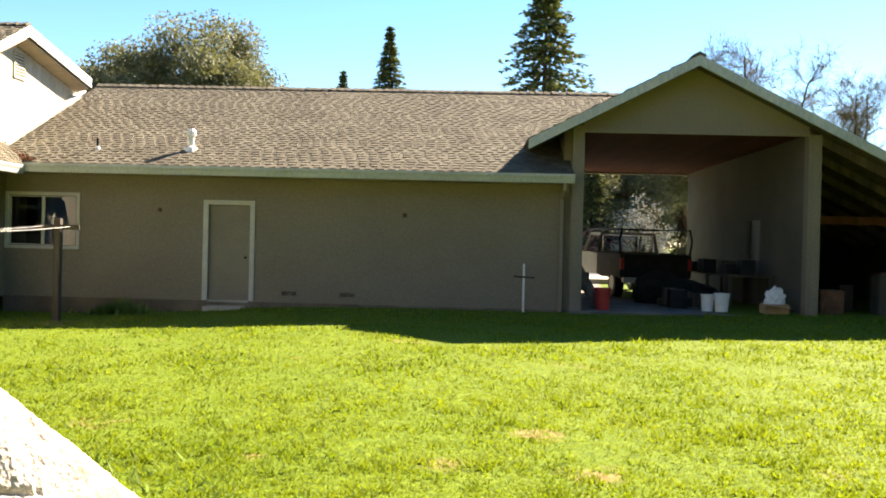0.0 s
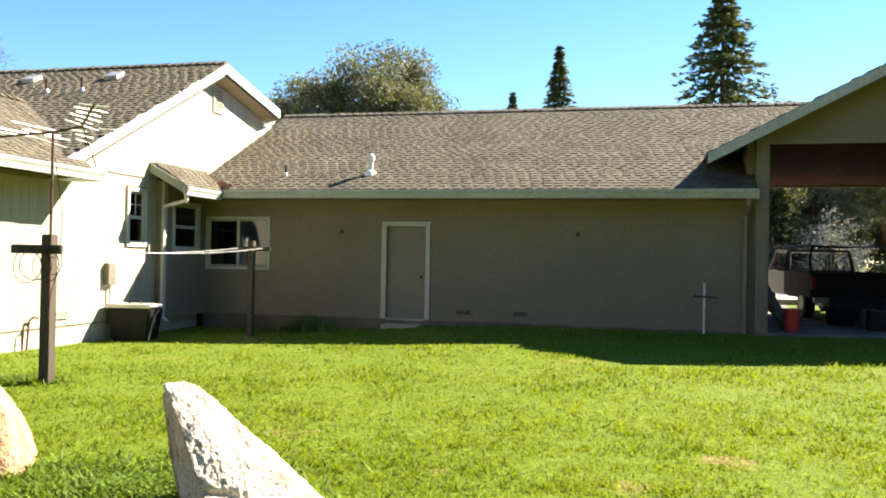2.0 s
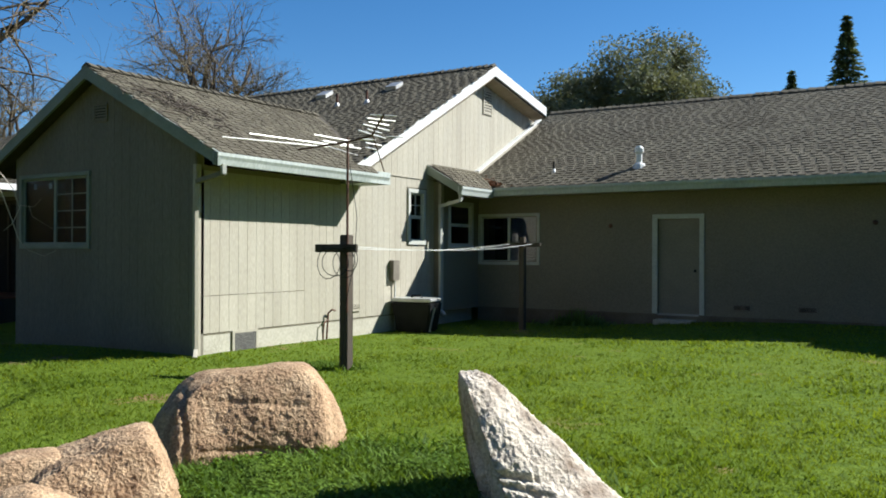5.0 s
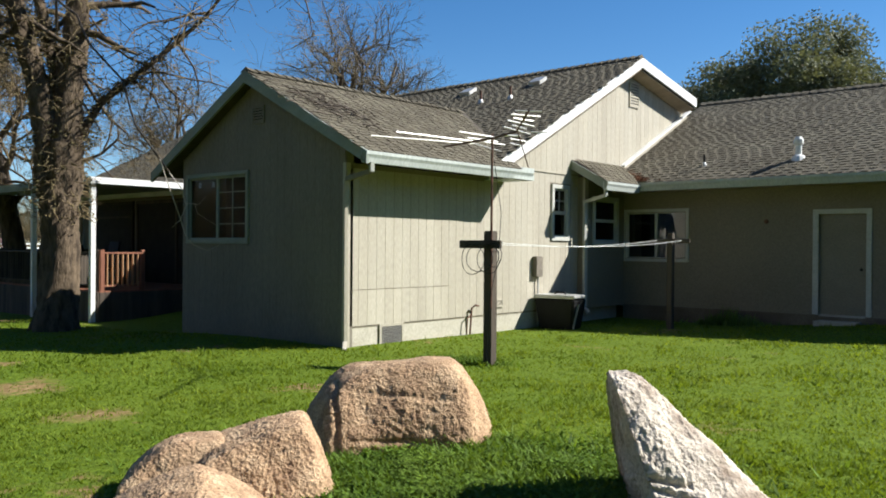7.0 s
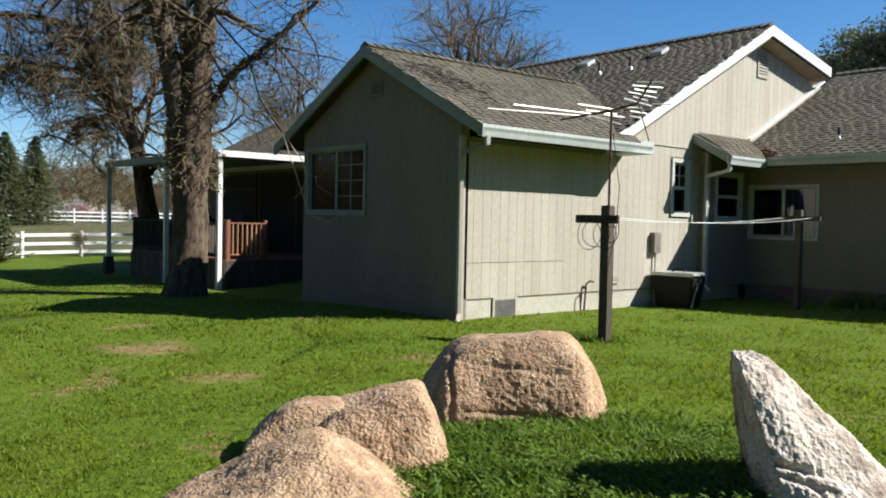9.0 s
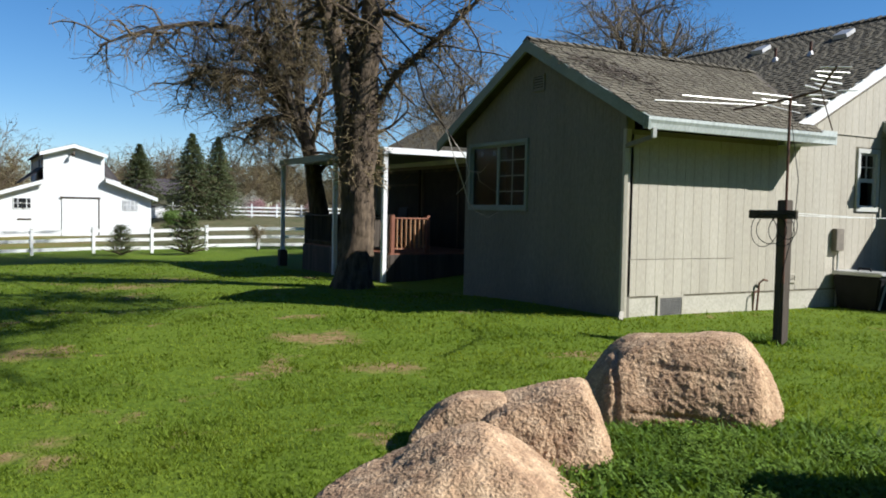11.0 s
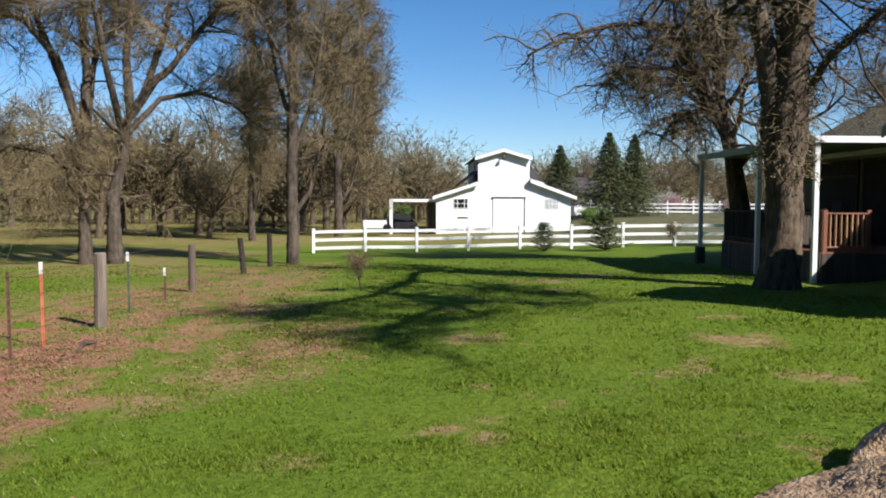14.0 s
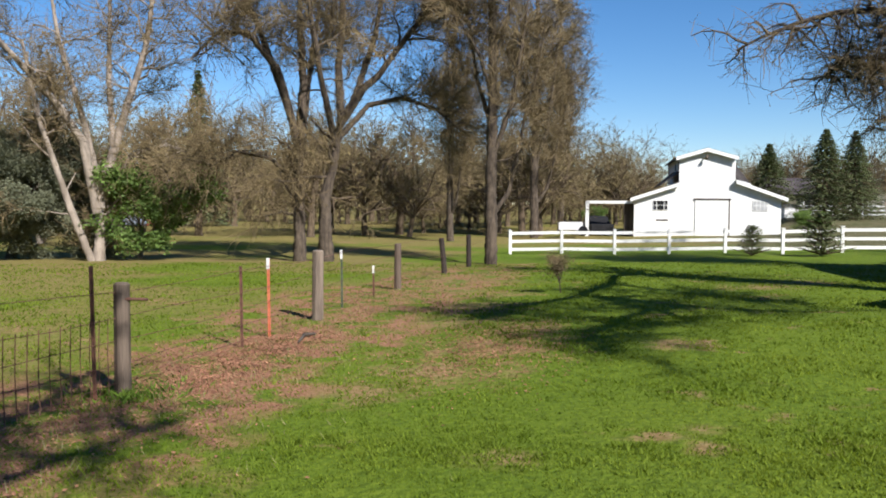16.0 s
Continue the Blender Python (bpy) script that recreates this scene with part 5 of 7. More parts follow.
# ---- wire fence along the field ----
FY = -5.12
BROWNPOST = material("brown_post", (0.06, 0.042, 0.03), (0.15, 0.115, 0.085), 0.9, 6, 60, 0.6, stretch=(1, 1, 0.1))
CHARRED = material("charred_post", (0.016, 0.012, 0.010), (0.042, 0.032, 0.025), 0.95, 6, 60, 0.6, stretch=(1, 1, 0.1))
wf = thing("wire_fence", "old field fence of wooden and steel posts with wire", "fence", (-15.0, FY, GZ(-15, FY)))
for x, h, r, lean, tip, mt in ((-8.0, 1.17, 0.085, 0.0, 0.0, BROWNPOST), (-13.9, 1.22, 0.10, 0.0, 0.01, GREYWOOD), (-19.45, 1.1, 0.085, 0.0, 0.0, BROWNPOST), (-25.25, 1.1, 0.085, 0.0, -0.13, CHARRED), (-29.6, 1.15, 0.09, 0.0, -0.02, CHARRED)):
    z = GZ(x, FY)
    part("wooden_post", Mesh().tube([(x, FY, z - 0.3), (x + lean * 0.4, FY + tip * 0.45, z + h * 0.45), (x + lean, FY + tip, z + h - 0.02), (x + lean, FY + tip, z + h)], [r * 1.05, r, r * 0.97, r * 0.8], 9), mt, wf, "weathered round wooden post")
T_ORANGE = material("orange_steel", (0.40, 0.10, 0.05), (0.50, 0.16, 0.08), 0.7, 8)
T_GREEN = material("green_steel", (0.05, 0.07, 0.04), (0.09, 0.11, 0.07), 0.7, 8)
for x, h, mt, tip in ((-7.60, 1.36, RUST, False), (-11.0, 1.15, RUST, False), (-11.95, 1.2, T_ORANGE, True), (-15.42, 1.12, T_GREEN, True), (-17.6, 0.66, RUST, True), (-5.2, 1.2, RUST, False)):
    z = GZ(x, FY)
    dx = 0.02
    t = part("steel_post", Mesh().beam((x - dx, FY - 0.06, z - 0.3), (x + dx, FY - 0.06, z + h), 0.035, 0.012).beam((x - dx, FY - 0.075, z - 0.3), (x + dx, FY - 0.075, z + h), 0.008, 0.03), mt, wf, "thin steel T-post")
    if tip:
        part("tip", Mesh().beam((x + dx * 0.8, FY - 0.065, z + h - 0.16), (x + dx, FY - 0.065, z + h + 0.005), 0.042, 0.036), WHITE, t, "white painted tip")
wires = Mesh()
for k in (0.12, 0.32, 0.55, 0.80, 1.08):
    wires.tube([(x, FY - 0.03, GZ(x, FY) + k + 0.02 * math.sin(x * 1.3 + k * 9)) for x in np.arange(-1.0, -37.6, -1.2)], 0.0042, 4)
for i in range(46):
    x = -1.2 - i * 0.15
    wires.tube([(x, FY - 0.03, GZ(x, FY) + 0.05), (x + 0.01, FY - 0.035, GZ(x, FY) + 0.45), (x, FY - 0.03, GZ(x, FY) + 0.82)], 0.006, 3)
part("wire", wires, RUST, wf, "thin rusty wire mesh", kind="stuff")
part("hinge_pin", Mesh().tube([(-7.95, FY + 0.02, GZ(-7.95, FY) + 1.0), (-8.0, FY + 0.12, GZ(-7.95, FY) + 1.0), (-8.16, FY + 0.2, GZ(-7.95, FY) + 0.98)], 0.016, 6), RUST, wf, "bent iron gate pin")
solo("fallen_branch", Mesh().tube([(-12.2, -4.55, GZ(-12.2, -4.5) + 0.03), (-11.9, -4.6, GZ(-12, -4.5) + 0.06), (-11.4, -4.5, GZ(-11.4, -4.5) + 0.03)], [0.02, 0.03, 0.015], 6), DARKWOOD, "dark fallen branch lying on leaf litter", "branch")

# ---- barn and neighbours ----
barn = thing("barn", "white monitor-roofed barn with a tall sliding door", "barn", (-66, 6.6, -0.7))
BX = -60.0
BARN = [(1.4, -0.9), (11.1, -0.9), (11.1, 2.0), (8.12, 3.04), (8.0, 4.72), (6.2, 5.2), (4.4, 4.72), (4.4, 2.9), (1.4, 1.92)]
bwl = Mesh()
bwl.prism([(BX, a, b) for a, b in BARN], (-0.2, 0, 0))
part("front_wall", bwl, WHITE, barn, "bright white gable front")
part("side_wall", Mesh().box(BX - 12, BX - 0.2, 1.4, 1.6, -0.9, 1.9).box(BX - 12, BX - 0.2, 10.9, 11.1, -0.9, 2.0).prism([(BX - 12, a, b) for a, b in BARN], (-0.2, 0, 0)), WHITE, barn)
part("monitor_wall", Mesh().box(BX - 12, BX - 0.2, 4.52, 4.67, 2.8, 4.84).box(BX - 12, BX - 0.2, 7.97, 8.12, 2.8, 4.84), WHITE, barn)
DARKROOF = material("dark_roofing", (0.032, 0.027, 0.025), (0.058, 0.05, 0.045), 0.9, 2, 30, 0.3)
for (e, f), (g, h) in (((1.13, 1.87), (4.52, 2.98)), ((11.47, 1.9), (8.12, 3.12)), ((4.15, 4.70), (6.2, 5.30)), ((8.25, 4.70), (6.2, 5.30))):
    pts = [(0.35, e, f), (0.35, g, h), (-12.3, g, h), (-12.3, e, f)]
    rm = Mesh()
    slab(rm, [(BX + a, b, c) for a, b, c in pts], 0.1)
    r = part("roof", rm, DARKROOF, barn, "dark barn roofing")
    (a, b, c), (d, e, g) = pts[0], pts[1]
    part("barge_board", Mesh().prism([(BX + 0.36, b, c - 0.02), (BX + 0.36, e, g - 0.02), (BX + 0.36, e, g - 0.26), (BX + 0.36, b, c - 0.26)], (0.05, 0, 0)), WHITE, r)
sd = part("sliding_door", Mesh().box(BX, BX + 0.06, 5.5, 7.72, -0.8, 1.72), WHITE, barn)
part("track", Mesh().box(BX + 0.02, BX + 0.1, 5.4, 7.85, 1.74, 1.84), DARKWOOD, sd, "dark door track")
part("jamb", Mesh().box(BX + 0.02, BX + 0.07, 7.70, 7.79, -0.8, 1.74), DARKWOOD, sd)
for y0, y1, mt in ((2.7, 3.15, BLACK), (3.2, 3.65, BLACK), (9.3, 9.72, METAL), (9.8, 10.22, METAL)):
    w = part("window", Mesh().box(BX + 0.0, BX + 0.04, y0 - 0.05, y1 + 0.05, 1.0, 1.72), WHITE, barn)
    part("pane", Mesh().box(BX + 0.03, BX + 0.05, y0, y1, 1.05, 1.67), mt, w)
    part("muntin", Mesh().box(BX + 0.045, BX + 0.06, (y0 + y1) / 2 - 0.02, (y0 + y1) / 2 + 0.02, 1.05, 1.67).box(BX + 0.045, BX + 0.06, y0, y1, 1.34, 1.38), WHITE, w)
part("barn_lamp", Mesh().tube([(BX, 6.2, 4.75), (BX + 0.3, 6.2, 4.8), (BX + 0.4, 6.15, 4.55)], [0.05, 0.05, 0.13], 8), DARKWOOD, barn, "gooseneck barn lamp")
for x in (BX - 2.2, BX - 5.2):
    part("side_window", Mesh().box(x, x + 0.5, 4.47, 4.53, 3.9, 4.4), BLACK, barn)
part("lean_to_beam", Mesh().box(BX - 0.2, BX, -1.9, 1.4, 1.45, 1.65), WHITE, barn, "white lean-to frame")
part("lean_to_post", Mesh().box(BX - 0.25, BX + 0.0, -1.95, -1.72, -0.9, 1.6), WHITE, barn)
# dark box added where the barn's side wall lies in shade
part("lean_to_wall", Mesh().box(BX - 4.0, BX - 0.6, 0.75, 1.38, -0.9, 1.45), DARKWOOD, barn, "dark box standing in for the shaded barn side")
# added slab that only fills the dark area beside the monitor wall
dark_wedge = Mesh()
slab(dark_wedge, [(BX - 0.4, 3.1, 2.75), (BX - 0.4, 4.5, 3.75), (BX - 8.0, 4.5, 3.95), (BX - 8.0, 3.1, 2.75)], 0.06)
part("saddle_roof", dark_wedge, DARKROOF, barn, "added dark slab filling the dark area beside the monitor wall")
part("rear_wall", Mesh().box(BX - 16.0, BX - 12.5, 7.6, 10.6, -0.9, 3.1), WHITE, barn)
rear = Mesh()
slab(rear, [(BX - 12.3, 7.4, 4.25), (BX - 12.3, 10.95, 3.2), (BX - 15.8, 10.3, 4.85), (BX - 15.8, 7.4, 4.9)], 0.08)
rr = part("rear_roof", rear, DARKROOF, barn, "dark roof of the rear wing")
part("barge_board", Mesh().prism([(BX - 12.26, 7.4, 4.22), (BX - 12.26, 11.0, 3.16), (BX - 12.26, 11.0, 2.92), (BX - 12.26, 7.4, 3.98)], (0.05, 0, 0)), WHITE, rr)
part("skirt_strip", Mesh().box(BX + 0.0, BX + 0.03, 2.9, 3.7, 0.28, 0.38), DARKWOOD, barn)
shed = thing("far_shed", "small white shed beyond the barn", "shed", (-76, 15.0, GZ(-76, 15)))
part("wall", Mesh().box(-78.2, -76, 14.4, 15.6, -0.3, 1.3), WHITE, shed)
rm = Mesh()
slab(rm, [(-75.8, 14.25, 1.3), (-75.8, 15.0, 1.5), (-78.4, 15.0, 1.5), (-78.4, 14.25, 1.3)], 0.06)
slab(rm, [(-75.8, 15.75, 1.3), (-75.8, 15.0, 1.5), (-78.4, 15.0, 1.5), (-78.4, 15.75, 1.3)], 0.06)
part("roof", rm, DARKROOF, shed)
nh = thing("far_house", "distant tan house with a dark roof among the trees", "house", (-100, 18.5, GZ(-100, 18.5)))
part("wall", Mesh().box(-106, -98, 16.8, 21.5, 0.0, 2.6), STUCCO, nh)
rm = Mesh()
slab(rm, [(-97.5, 16.3, 2.6), (-97.5, 22.0, 2.6), (-102, 22.0, 4.5), (-102, 16.3, 4.5)], 0.1)
slab(rm, [(-106.5, 16.3, 2.6), (-106.5, 22.0, 2.6), (-102, 22.0, 4.5), (-102, 16.3, 4.5)], 0.1)
part("roof", rm, material("plum_roofing", (0.045, 0.036, 0.038), (0.075, 0.06, 0.062), 0.9, 2, 30, 0.2), nh)
for y in (17.6, 19.8):
    part("window", Mesh().box(-98.02, -97.95, y, y + 1.4, 1.1, 2.2), BLACK, nh)
rs = thing("red_shed", "distant low red shed behind a blue-grey tarp", "shed", (-73, -46, -0.6))
part("wall", Mesh().box(-76, -73, -49, -44.5, -0.9, 1.7), material("red_wall", (0.34, 0.10, 0.06), (0.44, 0.15, 0.09), 0.9, 2), rs)
rm = Mesh()
slab(rm, [(-72.6, -49.3, 1.6), (-72.6, -44.2, 1.6), (-74.6, -44.2, 2.5), (-74.6, -49.3, 2.5)], 0.1)
part("roof", rm, material("tan_roof", (0.36, 0.25, 0.16), (0.44, 0.32, 0.22), 0.9, 2), rs)
solo("tarp", Mesh().box(-72.4, -72.0, -51.5, -43.5, -0.9, 0.45), material("blue_grey_tarp", (0.16, 0.19, 0.24), (0.22, 0.25, 0.30), 0.8, 1), "low blue-grey tarp in front of a shed", "tarp", bevel=0.1)
sedan(-62.5, -1.2, GZ(-62.5, -1.2), 12, BLACK, "dark car parked beside the barn")
tk = thing("trailer", "low white trailer beside the barn", "trailer", (-58.0, -1.2, -0.7))
part("box", Mesh().box(-59.2, -57.6, -3.7, -2.1, -0.4, 0.15), CARWHITE, tk, bevel=0.04)
for y in (-2.0, -0.2):
    part("wheel", Mesh().tube([(-57.25, y, -0.4), (-57.05, y, -0.4)], 0.33, 14), BLACK, tk)


# ---- trees ----
def around(d, angle, roll):
    """d bent by an angle, towards the side given by roll."""
    s = d.cross(Vector((0.2, 0.3, 0.93)))
    s = (s if s.length > 0.05 else d.cross(Vector((1, 0, 0)))).normalized()
    q = d.cross(s)
    return (d * math.cos(angle) + (s * math.cos(roll) + q * math.sin(roll)) * math.sin(angle)).normalized()


def bare_tree(seed, trunk=(4.0, 0.36), limbs=6, limb_len=5.5, counts=(6, 6, 5, 3), spread=(0.35, 0.8), wiggle=0.22, lift=0.10, buds=1, bud=0.05, lean=(0, 0), fuzz=0, thin=0.0, low=0.72, keep=0.55, limb_r=(0.30, 0.46), tall=0.0):
    """Wood, twigs and buds of a leafless tree. trunk: height and radius; spread: how far limbs bend out."""
    rng = random.Random(seed)
    wood, twig, leaf = Mesh(), Mesh(), Mesh()
    sides, segs = (10, 7, 5, 3, 3, 3), (7, 6, 5, 3, 2, 2)

    def card(p, s):
        a = Vector((rng.gauss(0, 1), rng.gauss(0, 1), rng.gauss(0, 1))).normalized() * s
        b = a.cross(Vector((rng.gauss(0, 1), rng.gauss(0, 1), rng.gauss(0, 1)))).normalized() * s * 0.2
        leaf.add([p - a, p + b, p + a, p - b], [(0, 1, 2, 3)])

    def branch(p, d, length, r, level):
        n = segs[level]
        pts, rad, dirs = [p.copy()], [r], [d]
        end = keep if level == 0 else 0.30
        for i in range(n):
            w = wiggle * (0.25 if level == 0 else 1.0)
            d = (d + Vector((rng.gauss(0, w), rng.gauss(0, w), rng.gauss(0, w) + (lift if level < 3 else -0.05)))).normalized()
            p = p + d * (length / n)
            pts.append(p.copy())
            rad.append(r * (1 - (1 - end) * (i + 1) / n))
            dirs.append(d)
        if level == 0:
            rad[0] *= 1.35
        (wood if level <= 2 else twig).tube(pts, rad, sides[level], cap=False)
        if level == len(counts):
            for _ in range(buds):
                k = rng.randrange(1, len(pts))
                card(pts[k] + Vector((rng.gauss(0, 0.08), rng.gauss(0, 0.08), rng.gauss(0, 0.08))), bud * rng.uniform(0.6, 1.4))
            return
        m = limbs if level == 0 else counts[level]
        for j in range(m):
            if level == 0:
                f, ang = rng.uniform(low, 1.0), rng.uniform(*spread)
                ln, rr = limb_len * rng.uniform(0.75, 1.25), r * rng.uniform(*limb_r)
            else:
                f, ang = rng.uniform(0.22, 1.0), rng.uniform(0.45, 1.1)
                ln = length * rng.uniform(0.38, 0.66) * (1.15 - 0.35 * f)
                rr = max(r * rng.uniform(0.34, 0.52) * (1.1 - 0.5 * f), 0.006 + thin)
            k = min(int(f * n), n - 1)
            g = f * n - k
            q = pts[k].lerp(pts[k + 1], g)
            roll = 2 * math.pi * (j + rng.random() * 0.7) / m
            branch(q, around(dirs[k], ang, roll), ln, rr, level + 1)

    start = Vector((lean[0], lean[1], 1)).normalized()
    branch(Vector((0, 0, -0.3)), start, trunk[0], trunk[1], 0)
    for i in range(fuzz):
        z = rng.uniform(0.45, 1.6) * trunk[0]
        a = rng.uniform(0, 6.28)
        r = trunk[1] * 0.8
        p = Vector((lean[0] * z + r * math.cos(a), lean[1] * z + r * math.sin(a), z))
        d = Vector((math.cos(a), math.sin(a), rng.uniform(-0.6, 0.6))).normalized()
        pts = [p]
        for _ in range(4):
            d = (d + Vector((rng.gauss(0, 0.3), rng.gauss(0, 0.3), rng.gauss(-0.05, 0.3)))).normalized()
            pts.append(pts[-1] + d * rng.uniform(0.1, 0.28))
        twig.tube(pts, [0.012, 0.01, 0.008, 0.006, 0.004], 3, cap=False)
        card(pts[-1], bud * 1.2)
        card(pts[-2], bud * 1.2)
    return grown((wood, twig, leaf), tall)


def grown(meshes, tall):
    """Scales a tree's meshes so that it stands tall metres high."""
    if tall:
        k = tall / max(p[2] for m in meshes for p in m.v)
        for m in meshes:
            m.v = [(p[0] * k, p[1] * k, p[2] * k) for p in m.v]
    return meshes


def plant_tree(name, meshes, at, label, category="tree", group="", mats=None, turn=0, size=1.0):
    t = thing(name, label, category, (0, 0, 0), group)
    for nm, m, mt in zip(("trunk", "twig_mass", "crown"), meshes, mats or (BARK, TWIG, BUD)):
        if m.v:
            part(nm, m, mt, t, smooth=nm == "trunk", kind="" if nm == "trunk" else "stuff")
    t.matrix_basis = Matrix.LocRotScale(Vector(at), Euler((0, 0, radians(turn))), Vector((size, size, size)))
    return t


def again(t, x, y, turn, size, label="", squash=1.0):
    c = copy_thing(t, Matrix.LocRotScale(Vector((x, y, GZ(x, y))), Euler((0, 0, radians(turn))), Vector((size, size, size * squash))) @ Matrix.Diagonal((*[1 / s for s in t.scale], 1)))
    return tagged(c, label)


def polar(yaw, d):
    return -0.2 - d * math.sin(radians(yaw)), 0.1 + d * math.cos(radians(yaw))


def on(yaw, d):
    x, y = polar(yaw, d)
    return x, y, GZ(x, y)


# the two oaks by the porch
def rough_stem(m, pts, radii, seed, sides=26):
    """A thick stem with ridged bark through pts."""
    pts = [Vector(p) for p in pts]
    line, rad = [], []
    for i in range(len(pts) - 1):
        n = max(3, int((pts[i + 1] - pts[i]).length / 0.09))
        for k in range(n):
            line.append(pts[i].lerp(pts[i + 1], k / n))
            rad.append(radii[i] + (radii[i + 1] - radii[i]) * k / n)
    first = len(m.v)
    m.tube(line, rad, sides, cap=False)
    for i in range(first, len(m.v)):
        k = min((i - first) // sides, len(line) - 1)
        c, p = line[k], Vector(m.v[i])
        d = p - c
        q = Vector((d.x * 9 / rad[k] * 0.45 + seed, d.y * 9 / rad[k] * 0.45, p.z * 2.6))
        w = 1 + 0.16 * noise.noise(Vector((d.x / rad[k] * 1.3, d.y / rad[k] * 1.3, p.z * 0.9 + seed))) - 0.16 * max(0.0, 1 - abs(noise.noise(q)) * 4) + 0.09 * noise.noise(q * 2.7) + 0.05 * noise.noise(q * 6.1)
        m.v[i] = tuple(c + d * w)


def side_growth(wood, fine, buds, pts, r, reach, rng, count=34, twigs=26, start=0.25, droop=0.0, up=0.2):
    """Side branches, twigs and buds along a limb through pts."""
    pts = [Vector(p) for p in pts]
    for i in range(count):
        f = rng.uniform(start, 1.0) * (len(pts) - 1)
        k = min(int(f), len(pts) - 2)
        p = pts[k].lerp(pts[k + 1], f - k)
        d = Vector((rng.gauss(0, 1), rng.gauss(0, 1), rng.gauss(up, 0.6))).normalized()
        side, ln = [p], reach * rng.uniform(0.5, 1.2)
        for _ in range(5):
            d = (d + Vector((rng.gauss(0, 0.28), rng.gauss(0, 0.28), rng.gauss(-droop, 0.24)))).normalized()
            side.append(side[-1] + d * ln / 5)
        wood.tube(side, [r * 0.26 * (1 - 0.8 * j / 5) + 0.006 for j in range(6)], 4, cap=False)
        for _ in range(twigs):
            j = rng.randrange(1, 6)
            q = side[j]
            e = Vector((rng.gauss(0, 1), rng.gauss(0, 1), rng.gauss(-droop, 0.7))).normalized() * rng.uniform(0.25, 0.55)
            q2 = q + e + Vector((rng.gauss(0, 0.1), rng.gauss(0, 0.1), rng.gauss(-droop * 0.2, 0.08)))
            q3 = q2 + e * 0.8 + Vector((rng.gauss(0, 0.16), rng.gauss(0, 0.16), rng.gauss(-droop * 0.4, 0.12)))
            fine.tube([q, q2, q3], [0.011, 0.008, 0.004], 3, cap=False)
            for p2 in (q2, q3):
                u = Vector((rng.gauss(0, 1), rng.gauss(0, 1), rng.gauss(0, 1))).normalized() * rng.uniform(0.012, 0.03)
                v = u.cross(Vector((rng.gauss(0, 1), rng.gauss(0, 1), 1))).normalized() * 0.025
                buds.add([p2 - u, p2 + v, p2 + u, p2 - v], [(0, 1, 2, 3)])


def shaggy(fine, buds, pts, r, count, rng):
    """Short wild shoots that cover a stem."""
    pts = [Vector(p) for p in pts]
    for _ in range(count):
        f = rng.random() * (len(pts) - 1)
        k = min(int(f), len(pts) - 2)
        a = rng.uniform(0, 6.28)
        d = Vector((math.cos(a), math.sin(a), rng.uniform(-0.7, 0.5))).normalized()
        line = [pts[k].lerp(pts[k + 1], f - k) + Vector((math.cos(a), math.sin(a), 0)) * r * 0.9]
        for _ in range(4):
            d = (d + Vector((rng.gauss(0, 0.35), rng.gauss(0, 0.35), rng.gauss(-0.08, 0.3)))).normalized()
            line.append(line[-1] + d * rng.uniform(0.05, 0.15))
        fine.tube(line, [0.010, 0.009, 0.007, 0.005, 0.003], 3, cap=False)
        for p in line[2:]:
            u = Vector((rng.gauss(0, 1), rng.gauss(0, 1), rng.gauss(0, 1))).normalized() * rng.uniform(0.012, 0.03)
            v = u.cross(Vector((rng.gauss(0, 1), rng.gauss(0, 1), 1))).normalized() * 0.03
            buds.add([p - u, p + v, p + u, p - v], [(0, 1, 2, 3)])


BB = Vector((-18.35, 8.05, 0.0))
bw, bt, bl, rbig = Mesh(), Mesh(), Mesh(), random.Random(41)
rough_stem(bw, [(0, 0, -0.75), (0, 0, -0.35), (0.02, 0.02, 0.1), (0.03, 0.03, 1.0), (0.02, 0.02, 2.0), (0.03, 0.03, 2.9), (0.05, 0.05, 3.7)], [0.60, 0.50, 0.43, 0.39, 0.40, 0.48, 0.47], 3.0, 34)
BIG_STEMS = [([(0.05, 0.1, 3.3), (0.10, 0.2, 4.7), (0.15, 0.3, 5.8), (0.17, 0.38, 7.4), (0.1, 0.2, 9.5), (0.3, 0.5, 12.0)], 0.40), ([(-0.03, -0.1, 3.2), (-0.14, -0.35, 4.75), (-0.25, -0.61, 5.8), (-0.33, -0.95, 7.2), (-0.7, -1.6, 9.0), (-1.3, -2.3, 11.2)], 0.30),
         ([(0.15, 0.25, 3.5), (0.35, 0.75, 4.5), (0.64, 1.29, 5.1), (0.95, 1.8, 5.6), (1.6, 2.6, 6.6), (2.8, 3.6, 8.6)], 0.10), ([(-0.1, 0.1, 3.4), (-0.7, 0.3, 5.2), (-1.6, 0.2, 7.2), (-2.6, -0.3, 9.6)], 0.24)]
for i, (pts, r) in enumerate(BIG_STEMS):
    rough_stem(bw, pts, [r * (1 - 0.75 * k / (len(pts) - 1)) for k in range(len(pts))], 5.0 + i * 3.1, 18)
    side_growth(bw, bt, bl, pts, r, 2.4, rbig, 20, 16, 0.4, 0.12, 0.1)
    shaggy(bt, bl, pts[:4], r * 0.9, 200, rbig)
shaggy(bt, bl, [(0.03, 0.03, 2.0), (0.05, 0.05, 3.9)], 0.5, 240, rbig)
big = plant_tree("oak_tree", (bw, bt, bl), (BB.x, BB.y, 0.0), "large bare oak with a shaggy forking trunk beside the porch", group="bare oaks")
